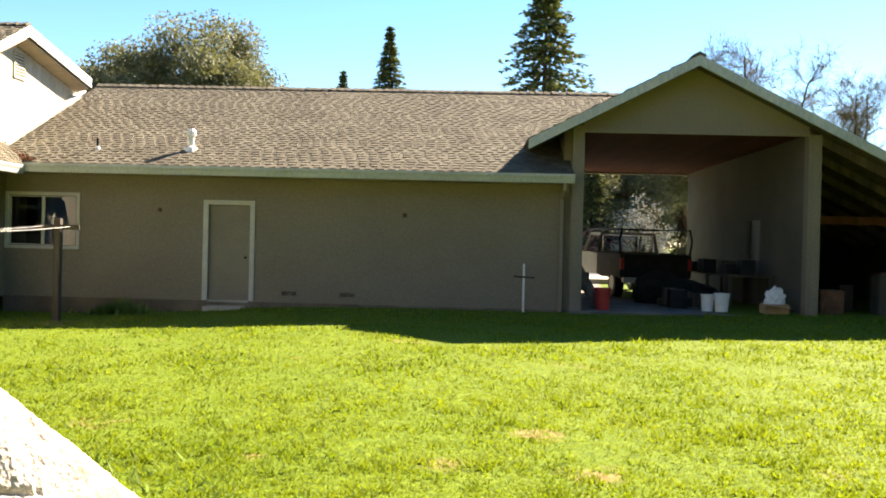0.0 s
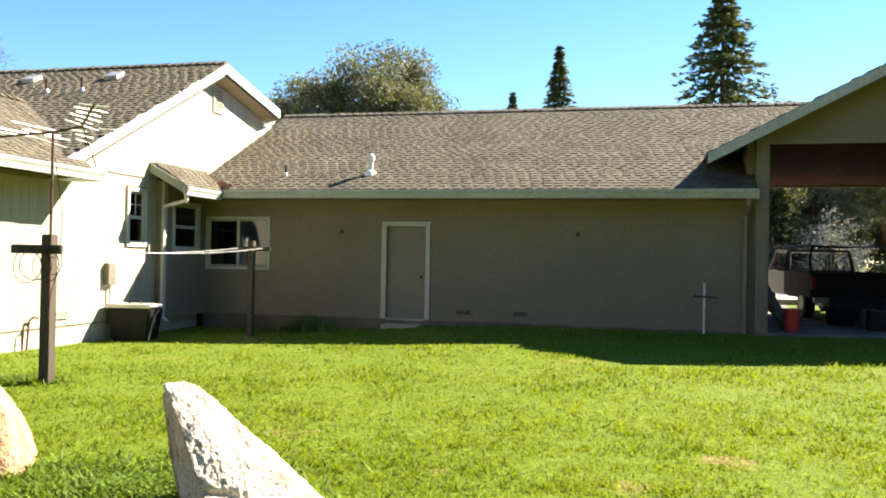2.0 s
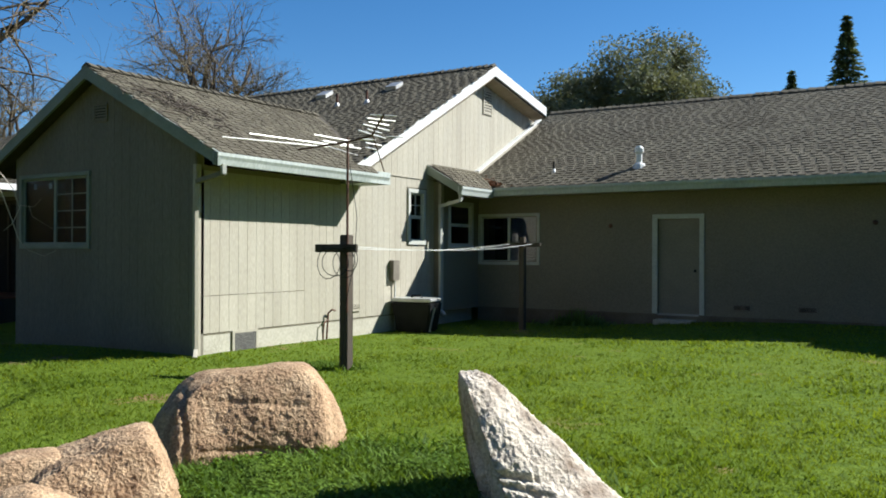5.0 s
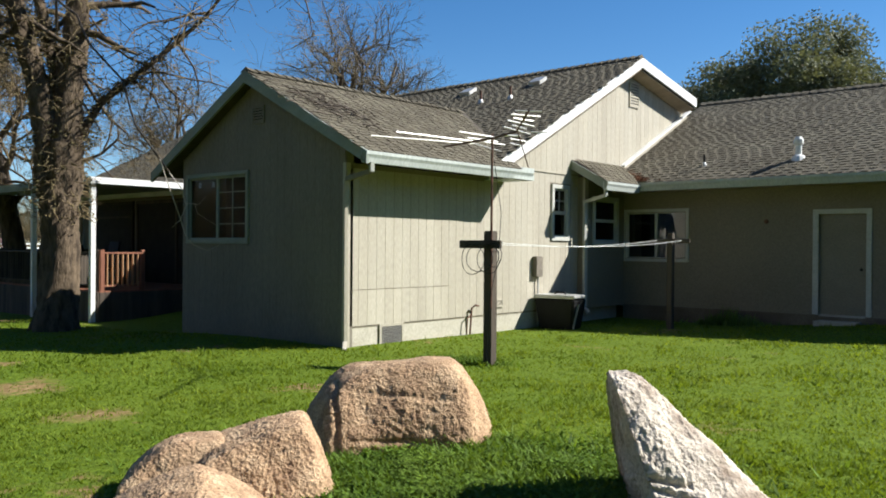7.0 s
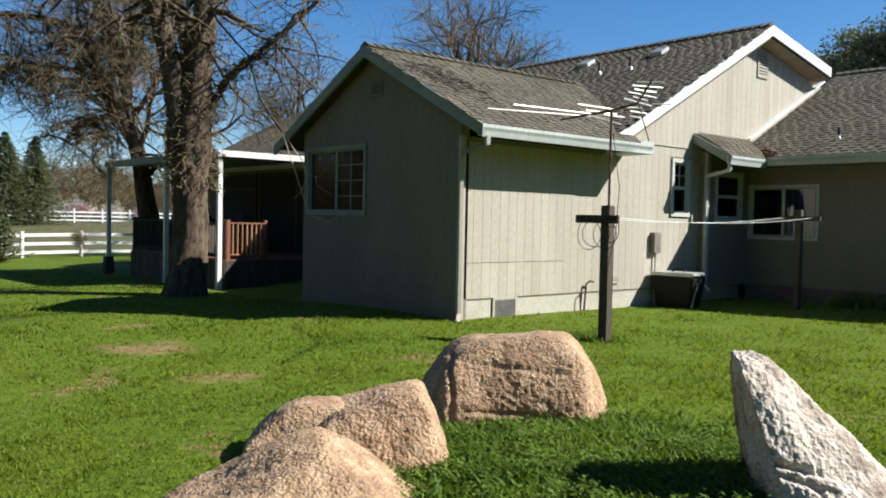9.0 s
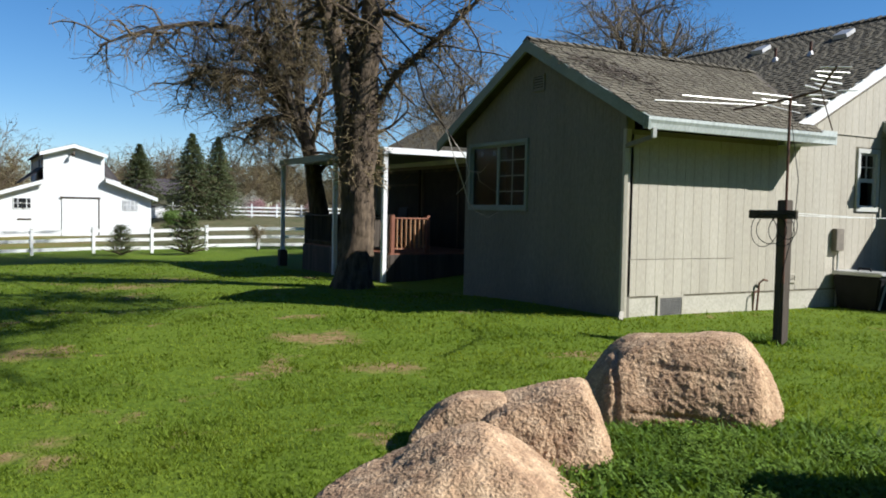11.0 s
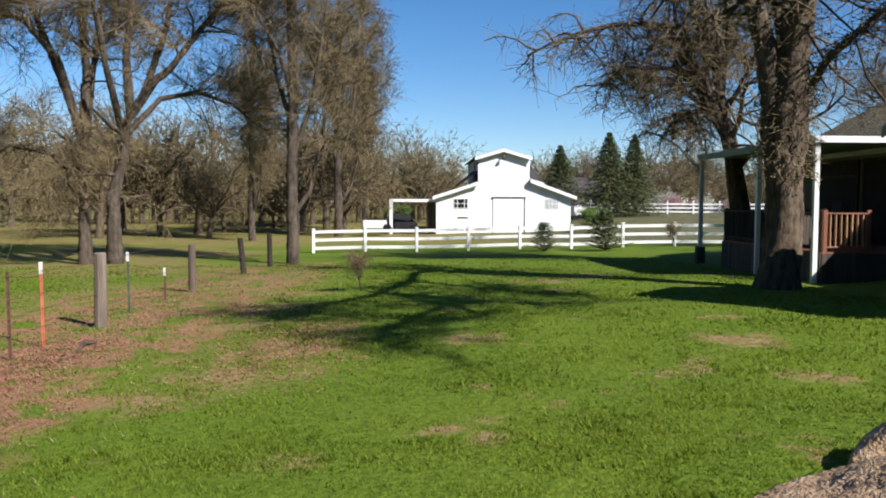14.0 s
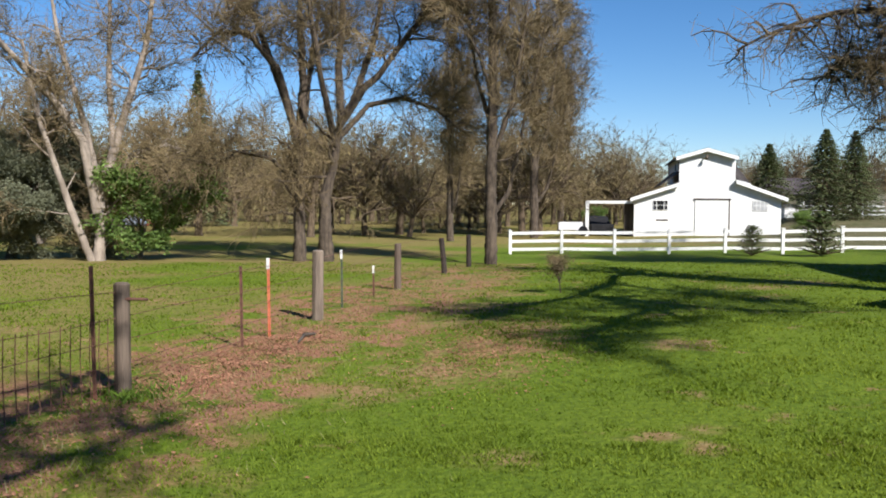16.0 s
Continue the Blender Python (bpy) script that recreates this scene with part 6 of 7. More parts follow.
two = plant_tree("oak_tree", bare_tree(7, (5.4, 0.40), 11, 5.0, (0, 9, 8, 6), (0.2, 0.72), 0.26, 0.03, 1, 0.04, (-0.10, -0.22), 60, low=0.55, limb_r=(0.22, 0.42), tall=13.0), on(67.8, 29.5), "spreading bare oak leaning over the porch", group="bare oaks")
# field oaks
def limbed_tree(stems, seed, reach, counts=(20, 9, 12), stem_sides=12, lift=0.25, start=0.3, twig=0.45, fine_r=0.009):
    """Wood, twigs and buds round given stems (points, first radius): boughs, branches and fine twigs grow from each."""
    rng = random.Random(seed)
    wood, twigs, leaf = Mesh(), Mesh(), Mesh()

    def grow(p, d, ln, r, n, level):
        pts, dirs = [p], [d]
        for _ in range(n):
            d = (d + Vector((rng.gauss(0, 0.3), rng.gauss(0, 0.3), rng.gauss(lift * 0.2, 0.24)))).normalized()
            pts.append(pts[-1] + d * (ln / n))
            dirs.append(d)
        (wood if level == 0 else twigs).tube(pts, [max(r * (1 - 0.8 * k / n), 0.007) for k in range(n + 1)], 5 if level == 0 else 3, cap=False)
        return pts, dirs

    for bole, (pts, r) in enumerate(stems):
        pts = [Vector(p) for p in pts]
        m = len(pts) - 1
        rough_stem(wood, pts, [r * (1 - 0.72 * k / m) for k in range(m + 1)], seed + r * 40, stem_sides)
        for _ in range(counts[0] if bole else counts[3] if len(counts) > 3 else 5):
            f = rng.uniform(start, 1.0) * m
            k = min(int(f), m - 1)
            along = (pts[k + 1] - pts[k]).normalized()
            d = (along * rng.uniform(0.1, 0.9) + Vector((rng.gauss(0, 0.8), rng.gauss(0, 0.8), rng.gauss(lift, 0.45)))).normalized()
            bough, ways = grow(pts[k].lerp(pts[k + 1], f - k), d, reach * rng.uniform(0.5, 1.15), r * rng.uniform(0.16, 0.3), 6, 0)
            for _ in range(counts[1]):
                q = rng.randrange(1, 7)
                side, turns = grow(bough[q], around(ways[q], rng.uniform(0.4, 1.1), rng.uniform(0, 6.28)), reach * rng.uniform(0.22, 0.45), r * 0.08, 4, 1)
                for _ in range(counts[2]):
                    w = rng.randrange(1, 5)
                    e = around(turns[w], rng.uniform(0.3, 1.2), rng.uniform(0, 6.28)) * twig * rng.uniform(0.5, 1.2)
                    a, b = side[w] + e, side[w] + e * 1.8 + Vector((rng.gauss(0, 0.1), rng.gauss(0, 0.1), rng.gauss(-0.03, 0.1)))
                    twigs.tube([side[w], a, b], [fine_r, fine_r * 0.8, fine_r * 0.4], 3, cap=False)
                    u = Vector((rng.gauss(0, 1), rng.gauss(0, 1), rng.gauss(0, 1))).normalized() * rng.uniform(0.02, 0.05)
                    v = u.cross(Vector((rng.gauss(0, 1), rng.gauss(0, 1), 1))).normalized() * 0.016
                    leaf.add([b - u, b + v, b + u, b - v], [(0, 1, 2, 3)])
    return wood, twigs, leaf


OAK_A = [([(0.5, 0, -0.9), (0.47, 0, 2.4), (0.8, 0, 3.8), (1.1, 0, 5.5)], 0.33), ([(1.1, 0, 5.4), (1.9, -0.2, 6.7), (2.5, -0.3, 7.2), (3.6, -0.5, 8.7), (4.6, -0.6, 10.0), (5.4, -0.6, 11.5)], 0.19), ([(1.1, 0, 5.4), (1.0, 0.3, 7.6), (1.2, 0.4, 9.6), (1.0, 0.6, 12.0), (1.2, 0.7, 14.5)], 0.18),
         ([(1.0, 0, 4.8), (2.2, 0.8, 6.2), (3.6, 1.2, 6.6), (5.0, 1.4, 6.2), (6.0, 1.5, 5.4)], 0.13), ([(1.5, 0, 6.0), (2.5, 1.0, 9.0), (3.0, 1.5, 12.0), (3.3, 1.8, 14.0)], 0.15), ([(0.9, 0, 4.5), (0.3, -1.4, 7.0), (-0.2, -2.4, 10.0), (0, -3.0, 12.5)], 0.15)]
OAK_B = [([(-0.5, 0, -0.9), (-0.5, 0, 2.0), (-0.52, 0, 4.6)], 0.33), ([(-0.52, 0, 4.5), (-0.35, 0.2, 7.0), (-0.5, 0.3, 9.5), (-0.4, 0.5, 12.0), (-0.3, 0.6, 14.5)], 0.2), ([(-0.52, 0, 4.4), (-1.3, -0.3, 7.4), (-2.4, -0.6, 8.7), (-3.5, -0.8, 8.6), (-4.4, -1.0, 7.6)], 0.17),
         ([(-0.8, 0, 5.6), (-2.2, 0.5, 9.5), (-3.5, 0.8, 12.0), (-4.4, 1.0, 14.0)], 0.15), ([(-0.5, 0, 4.0), (-0.2, 1.5, 7.0), (0.2, 2.8, 10.0), (0.5, 3.5, 13.0)], 0.16), ([(-0.52, 0, 3.0), (-1.6, -0.6, 4.0), (-2.8, -1.0, 4.2), (-3.6, -1.2, 3.6)], 0.09)]
OAK_T = [([(0, 0, -0.9), (-0.05, 0, 3.0), (0, 0, 6.0), (-0.05, 0.1, 9.5), (0, 0.2, 13.0), (0.1, 0.2, 16.0)], 0.27), ([(0, 0, 1.8), (0.6, 0.2, 2.7), (1.0, 0.3, 4.4), (1.25, 0.4, 5.8), (1.7, 0.5, 7.5), (2.0, 0.6, 9.5)], 0.1), ([(0, 0, 6.2), (-0.5, 0, 7.8), (-1.1, -0.1, 8.8), (-1.6, -0.2, 10.2)], 0.09),
         ([(0, 0, 4.0), (0.7, -0.3, 6.0), (1.1, -0.5, 8.5), (1.4, -0.5, 11.0)], 0.11), ([(0, 0, 7.5), (0.6, 0.5, 9.5), (0.9, 0.8, 12.0), (1.0, 1.0, 14.0)], 0.09), ([(0, 0, 5.0), (-0.6, 0.8, 7.0), (-1.0, 1.3, 9.5), (-1.1, 1.6, 12.0)], 0.1)]
OAK_P = [([(0, 0, -0.9), (0.05, 0, 0.5), (0.2, 0, 2.1)], 0.34), ([(0.2, 0, 2.0), (0.35, 0, 3.2), (1.0, 0.2, 5.5), (1.8, 0.4, 8.0), (2.1, 0.5, 10.0), (2.3, 0.6, 13.0)], 0.21), ([(0.2, 0, 2.0), (-0.4, 0.3, 5.2), (-1.2, 0.6, 8.1), (-1.6, 0.8, 11.0)], 0.16), ([(0.0, 0, 1.8), (-0.45, -0.3, 4.4), (-1.2, -0.5, 5.6), (-2.1, -0.7, 6.7), (-3.7, -0.9, 8.5), (-5.0, -1.0, 9.6)], 0.2),
         ([(-0.05, 0, -0.5), (-0.9, -0.4, 1.9), (-1.9, -0.6, 5.2), (-2.4, -0.8, 8.0)], 0.17), ([(0.2, 0, 2.2), (1.2, -0.4, 4.0), (2.5, -0.6, 4.4), (3.2, -0.7, 4.1)], 0.09), ([(0.6, 0, 4.0), (0.5, 0.8, 7.0), (0.6, 1.2, 10.0), (0.8, 1.4, 13.0)], 0.13)]
spread_oak = plant_tree("oak_tree", limbed_tree(OAK_A, 12, 2.4), on(110.7, 33.0), "broad bare oak with arching limbs in the field", group="bare oaks", mats=(DARKBARK, TWIG, BUD), turn=110)
plant_tree("oak_tree", limbed_tree(OAK_B, 13, 2.4), on(110.7, 33.2), "upright bare oak beside another in the field", group="bare oaks", mats=(DARKBARK, TWIG, BUD), turn=110)
tall_oak = plant_tree("oak_tree", limbed_tree(OAK_T, 23, 1.9, (17, 8, 11, 20), lift=0.4, start=0.25), on(98.5, 31.5), "tall slender bare oak by the fence corner", group="bare oaks", mats=(DARKBARK, TWIG, BUD), turn=98)
pale_oak = plant_tree("oak_tree", limbed_tree(OAK_P, 31, 2.0, (15, 8, 9)), on(124.3, 34.0), "pale-barked bare tree forking near the ground", group="bare oaks", mats=(PALEBARK, TWIG, BUD), turn=125)
far_oak = plant_tree("oak_tree", bare_tree(52, (3.4, 0.28), 9, 5.4, (0, 9, 8), (0.2, 1.05), 0.27, 0.07, 6, 0.11, thin=0.010, low=0.5, tall=10.0), on(118.0, 62.0), "bare oak standing in the far field", group="bare oaks")
low_oak = plant_tree("oak_tree", bare_tree(64, (2.2, 0.22), 9, 4.6, (0, 9, 8), (0.3, 1.2), 0.28, 0.04, 6, 0.10, thin=0.008, low=0.62, tall=7.6), on(104.0, 58.0), "low bare oak standing in the far field", group="bare oaks")
for yaw, d, turn, s in ((95.4, 58.0, 80, 1.25), (93.6, 70.0, 170, 1.15), (101.2, 52.0, 30, 0.9)):
    again(tall_oak, *polar(yaw, d), turn, s)
for yaw, d, turn, s in ((37.9, 54.0, 50, 0.80), (-18.6, 46.0, 90, 0.80), (-25.0, 44.0, 200, 0.60)):
    again(spread_oak, *polar(yaw, d), turn, s)
for yaw, d, turn, s in ((49.2, 36.0, 120, 1.06), (56.5, 40.0, 20, 0.9)):
    again(two, *polar(yaw, d), turn, s)
for yaw, d, turn, s in ((127.5, 52.0, 10, 0.8),):
    again(pale_oak, *polar(yaw, d), turn, s)
lead = Mesh().tube([(-18.1, 7.9, 6.0), (-17.2, 7.5, 6.4), (-16.2, 7.2, 6.0), (-15.2, 7.0, 5.6), (-14.3, 6.8, 4.9), (-13.5, 7.0, 4.2), (-13.05, 7.0, 3.4), (-12.71, 7.43, 2.62)], [0.03, 0.027, 0.024, 0.022, 0.02, 0.018, 0.017, 0.016], 6)
hang = Mesh()
for pts, rd in (([(-12.71, 7.43, 2.62), (-12.62, 7.58, 2.39), (-12.57, 7.66, 2.09), (-12.62, 7.58, 1.85), (-12.68, 7.47, 1.73)], 0.010), ([(-12.8, 7.3, 2.85), (-12.71, 7.43, 2.37), (-12.62, 7.58, 1.87), (-12.58, 7.65, 1.6), (-12.51, 7.77, 1.43), (-12.39, 7.96, 1.34), (-12.29, 8.1, 1.43)], 0.010),
                ([(-12.57, 7.66, 2.13), (-12.47, 7.83, 2.11), (-12.41, 7.93, 2.25)], 0.007), ([(-12.5, 7.78, 2.11), (-12.48, 7.81, 1.96), (-12.32, 8.06, 1.77)], 0.0065)):
    hang.tube(pts, [rd * (1 - 0.6 * i / (len(pts) - 1)) for i in range(len(pts))], 5)
inv = big.matrix_basis.inverted()
over, fine, ro = Mesh(), Mesh(), random.Random(21)
bloom = Mesh()
# unseen limbs, added high up to cast branch shadows on the lawn
SHADOW_LIMBS = [([(-18.2, 8.3, 7.6), (-15.5, 8.6, 9.0), (-12.0, 9.0, 9.6), (-9.0, 8.5, 9.8), (-6.6, 10.0, 9.9), (-4.4, 10.4, 9.9)], 0.15), ([(-12.0, 9.0, 9.4), (-10.6, 10.4, 9.6), (-9.4, 11.6, 9.6), (-8.4, 12.8, 9.6)], 0.15),
         ([(-9.0, 8.5, 9.8), (-8.0, 9.6, 9.8), (-7.2, 11.0, 9.7), (-6.4, 12.6, 9.7)], 0.18), ([(-6.6, 10.0, 9.9), (-4.4, 9.2, 9.9), (-2.4, 8.8, 9.9)], 0.10), ([(-8.6, 8.5, 9.8), (-6.6, 7.4, 9.8), (-5.0, 7.0, 9.8)], 0.12)]
for pts, r in SHADOW_LIMBS:
    over.tube(pts, [r * (1 - 0.6 * i / (len(pts) - 1)) for i in range(len(pts))], 7, cap=False)
    side_growth(over, fine, bloom, pts, r, 1.8, ro, 40, 16)
part("overhanging_limb", turned(over, inv), BARK, big, "unseen limb added to cast shadows on the lawn")
part("limb_twig_mass", turned(fine, inv), TWIG, big, kind="stuff")
part("limb_bud_mass", turned(bloom, inv), BUD, big, kind="stuff")
part("drooping_branch", turned(lead, inv), DARKBARK, big, "long drooping branch")
# paler than its upper run: sunlight is put into this colour
part("hanging_branch", turned(hang, inv), material("silvery_twig", (0.34, 0.30, 0.25), (0.48, 0.43, 0.37), 0.8, 6, 40, 0.2), big, "drooping branch paled for the sunlight on it")
inv = two.matrix_basis.inverted()
arch, fine, bloom, ro = Mesh(), Mesh(), Mesh(), random.Random(8)
ARCHING = [([(-27.35, 10.3, 3.4), (-27.64, 9.51, 5.36), (-27.86, 8.85, 6.77), (-28.12, 7.98, 7.39), (-28.47, 6.64, 7.44), (-28.71, 5.51, 7.19), (-28.9, 4.46, 6.8), (-29.0, 3.76, 6.45)], 0.15), ([(-27.4, 10.3, 3.6), (-27.53, 9.81, 5.81), (-27.67, 9.42, 7.08), (-27.8, 9.04, 8.13), (-27.94, 8.59, 9.07), (-28.1, 8.2, 10.4)], 0.17),
        ([(-27.5, 9.9, 5.6), (-27.36, 10.3, 6.91), (-27.44, 10.07, 8.06), (-27.5, 9.9, 10.0)], 0.13), ([(-27.4, 10.2, 4.2), (-27.64, 9.52, 4.56), (-27.91, 8.68, 4.35), (-28.07, 8.15, 3.55)], 0.12), ([(-27.64, 9.51, 5.36), (-27.9, 8.4, 5.9), (-28.2, 7.0, 6.0), (-28.3, 6.3, 5.4)], 0.11)]
for pts, r in ARCHING:
    arch.tube(pts, [r * (1 - 0.8 * i / (len(pts) - 1)) for i in range(len(pts))], 8, cap=False)
    side_growth(arch, fine, bloom, pts, r, 2.0, ro, 34, 22, 0.3, 0.22, -0.2)
part("arching_limb", turned(arch, inv), DARKBARK, two, "arching limbs with drooping ends")
part("limb_twig_mass", turned(fine, inv), TWIG, two, kind="stuff")
part("limb_bud_mass", turned(bloom, inv), BUD, two, kind="stuff")
rf = random.Random(99)
for i in range(84):
    yaw, d = 88.5 + 46.0 * (i + rf.random()) / 84, rf.choice((60, 68, 78, 88, 98, 110, 125)) * rf.uniform(0.92, 1.08)
    if d < 85 and yaw < 93.5:
        d += 45
    if abs(yaw - 116.2) < 3.2 and d < 80:
        d += 40
    again(rf.choice((far_oak, far_oak, low_oak)), *polar(yaw, d), rf.uniform(0, 360), rf.uniform(0.8, 1.2) * (1.12 if d > 80 else 0.95))
for i in range(64):
    yaw, d = 58.0 + 32.0 * (i + rf.random()) / 64, rf.uniform(97, 150)
    if abs(yaw - 78.3) < 3.2 and d < 112:
        d += 20
    again(rf.choice((far_oak, low_oak, low_oak)), *polar(yaw, d), rf.uniform(0, 360), rf.uniform(0.75, 1.05))
# the brush that closes the field
fw, rb = Mesh(), random.Random(5)
for i in range(15000):
    yaw, d = rb.uniform(-34, 140), rb.uniform(128, 190)
    x, y = polar(yaw, d)
    z = -1.2 + 9.5 * rb.random() ** 1.3
    a, h, w = rb.uniform(0, 6.28), rb.uniform(0.8, 2.6), rb.uniform(0.05, 0.16)
    fw.add([(x - w * math.cos(a), y - w * math.sin(a), z), (x + w * math.cos(a), y + w * math.sin(a), z), (x + rb.gauss(0, 0.7), y + rb.gauss(0, 0.7), z + h)], [(0, 1, 2)])
    if i % 2:
        s = rb.uniform(0.25, 0.7)
        fw.add([(x - s, y, z), (x, y - s, z + s * 0.7), (x + s, y, z + s * 0.2), (x, y + s, z + s)], [(0, 1, 2, 3)])
solo("far_woods", fw, TWIG, "hazy brown bare woods closing the far field", "woods", kind="stuff")


def leafy_tree(seed, trunk, limbs, limb_len, mat_size, per, spread=(0.4, 1.1), counts=(6, 5), wiggle=0.22, blob=0.55, squash=0.8, tall=0.0):
    """Wood and leaf clumps of an evergreen tree."""
    rng = random.Random(seed)
    wood, leaf = Mesh(), Mesh()

    def clump(p, r):
        for _ in range(per):
            o = Vector((rng.gauss(0, 1), rng.gauss(0, 1), rng.gauss(0, 1))).normalized() * r * 1.7 * rng.random() ** 0.4
            o.z *= squash
            a = Vector((rng.gauss(0, 1), rng.gauss(0, 1), rng.gauss(0, 0.6))).normalized() * mat_size * rng.uniform(0.6, 1.4)
            b = a.cross(Vector((rng.gauss(0, 1), rng.gauss(0, 1), rng.gauss(0, 1)))).normalized() * mat_size * 0.5
            leaf.add([p + o - a, p + o + b, p + o + a, p + o - b], [(0, 1, 2, 3)])

    def branch(p, d, length, r, level):
        n = (4, 5, 4, 3)[level]
        pts, rad, dirs = [p.copy()], [r], [d]
        for i in range(n):
            d = (d + Vector((rng.gauss(0, wiggle), rng.gauss(0, wiggle), rng.gauss(0, wiggle) + 0.04))).normalized()
            p = p + d * (length / n)
            pts.append(p.copy())
            rad.append(r * (1 - 0.6 * (i + 1) / n))
            dirs.append(d)
        wood.tube(pts, rad, (8, 6, 4, 3)[level], cap=False)
        if level == len(counts) + 1 or level == 3:
            clump(pts[-1], blob)
            clump(pts[len(pts) // 2], blob * 0.8)
            return
        for j in range(limbs if level == 0 else counts[level - 1]):
            f = rng.uniform(0.6 if level == 0 else 0.3, 1.0)
            k = min(int(f * n), n - 1)
            branch(pts[k].lerp(pts[k + 1], f * n - k), around(dirs[k], rng.uniform(*spread), 6.28 * (j + rng.random()) / limbs), length * 0.6 if level else limb_len * rng.uniform(0.7, 1.2), r * 0.45, level + 1)

    branch(Vector((0, 0, -0.3)), Vector((0, 0, 1)), trunk[0], trunk[1], 0)
    return grown((wood, Mesh(), leaf), tall)


def conifer(seed, height, width, whorls, per, quads, size, droop=0.25, bare=0.08, power=0.8):
    """Trunk and drooping needle sprays of a conifer."""
    rng = random.Random(seed)
    wood, leaf = Mesh(), Mesh()
    wood.tube([(0, 0, -0.3), (0, 0, height * 0.5), (0, 0, height)], [height * 0.022, height * 0.013, 0.02], 8, cap=False)
    for i in range(whorls):
        f = bare + (1 - bare) * (i + rng.random() * 0.5) / whorls
        reach = width * (1 - f) ** power * rng.uniform(0.75, 1.1) + 0.08
        z = height * f
        for j in range(per):
            a = 2 * math.pi * (j + rng.random()) / per
            ln = reach * rng.uniform(0.65, 1.1)
            d = Vector((math.cos(a), math.sin(a), 0.15))
            tip = Vector((d.x * ln, d.y * ln, z - ln * droop * rng.uniform(0.5, 1.4)))
            if i % 3 == 0:
                wood.tube([(0, 0, z), tip * 0.5 + Vector((0, 0, z)) * 0.5, tip], [0.04, 0.025, 0.008], 3, cap=False)
            for k in range(quads):
                t = 0.15 + 0.85 * (k + rng.random()) / quads
                p = Vector((0, 0, z)).lerp(tip, t) + Vector((rng.gauss(0, 0.12), rng.gauss(0, 0.12), rng.gauss(0, 0.08))) * (size * 3)
                u = (d + Vector((rng.gauss(0, 0.5), rng.gauss(0, 0.5), rng.gauss(-0.2, 0.3)))).normalized() * size * rng.uniform(0.7, 1.3)
                v = u.cross(Vector((rng.gauss(0, 0.5), rng.gauss(0, 0.5), 1))).normalized() * size * 0.42
                leaf.add([p - u * 0.6, p + v, p + u, p - v], [(0, 1, 2, 3)])
    return wood, Mesh(), leaf


CON = (BARK, TWIG, NEEDLE)
redwood = plant_tree("redwood_tree", conifer(4, 18.6, 7.4, 46, 11, 26, 0.27, 0.30, 0.05, 0.72), on(-4.7, 55), "tall dark conifer behind the garage", group="tall conifers", mats=CON)
slim = plant_tree("conifer_tree", conifer(6, 17.0, 5.6, 66, 10, 20, 0.20, 0.26, 0.05, 1.05), on(5.95, 60), "slim dark conifer behind the garage", group="tall conifers", mats=CON)
again(slim, *polar(9.1, 76), 70, 1.0)
again(slim, *polar(117.9, 82), 20, 0.86)
fir = plant_tree("conifer_tree", conifer(9, 7.0, 4.2, 46, 15, 30, 0.11, 0.24, 0.05, 0.95), on(77.05, 72), "dark green conifer near the barn", group="conifers by the barn", mats=CON)
for yaw, d, s, q in ((75.4, 73, 0.84, 1.17), (80.3, 84, 1.08, 0.92)):
    again(fir, *polar(yaw, d), yaw * 31, s, squash=q)
shrub = plant_tree("conifer_shrub", conifer(19, 1.75, 1.15, 20, 10, 13, 0.075, -0.35, 0.02, 0.55), on(77.3, 37.6), "small dark conifer shrub by the white fence", "shrub", "conifer shrubs", CON)
again(shrub, *polar(81.4, 37.4), 70, 0.72)
live = plant_tree("evergreen_oak", leafy_tree(3, (4.4, 0.4), 9, 3.6, 0.075, 270, (0.35, 1.2), blob=0.5, tall=13.8), on(22.6, 46), "rounded grey-green evergreen oak behind the roof", group="evergreen oaks", mats=(BARK, TWIG, LEAF))
for yaw, d, s in ((28.2, 50, 0.82), (24.6, 48, 0.90), (20.6, 47, 0.84), (-9.6, 56, 0.62), (-12.8, 52, 0.72), (-15.5, 56, 0.8)):
    again(live, *polar(yaw, d), yaw * 17, s)
green = plant_tree("green_shrub_tree", leafy_tree(8, (1.2, 0.13), 6, 2.3, 0.09, 60, (0.2, 0.7), (5, 4), 0.15, 0.32, tall=4.3), on(121.9, 36), "fresh green shrubby tree with pale stems", group="green shrubs", mats=(PALEBARK, TWIG, GREENLEAF))
dk = again(live, *polar(129.3, 37), 50, 0.42, "dark green evergreen tree at the field's edge")
for yaw, d, s in ((77.9, 58, 0.42), (91.5, 75, 0.5)):
    again(green, *polar(yaw, d), yaw * 13, s, "green bush in the distance")
PINK = material("pink_blossom", (0.27, 0.14, 0.14), (0.36, 0.21, 0.20), 0.8, 2, 20, 0, vary=0.3, island=True)
PALEBLOOM = material("pale_blossom", (0.36, 0.35, 0.27), (0.50, 0.48, 0.39), 0.8, 2, 20, 0, vary=0.3, island=True)
pink = plant_tree("blossom_tree", leafy_tree(15, (1.0, 0.10), 6, 1.6, 0.09, 12, (0.4, 1.0), (5, 4), 0.2, 0.35, tall=2.6), on(-8.6, 46), "small pink blossoming tree", group="blossom trees", mats=(BARK, TWIG, PINK))
for yaw, d, s in ((72.7, 88, 0.8), (69.1, 86, 0.75), (71.4, 92, 0.65)):
    again(pink, *polar(yaw, d), yaw * 29, s)
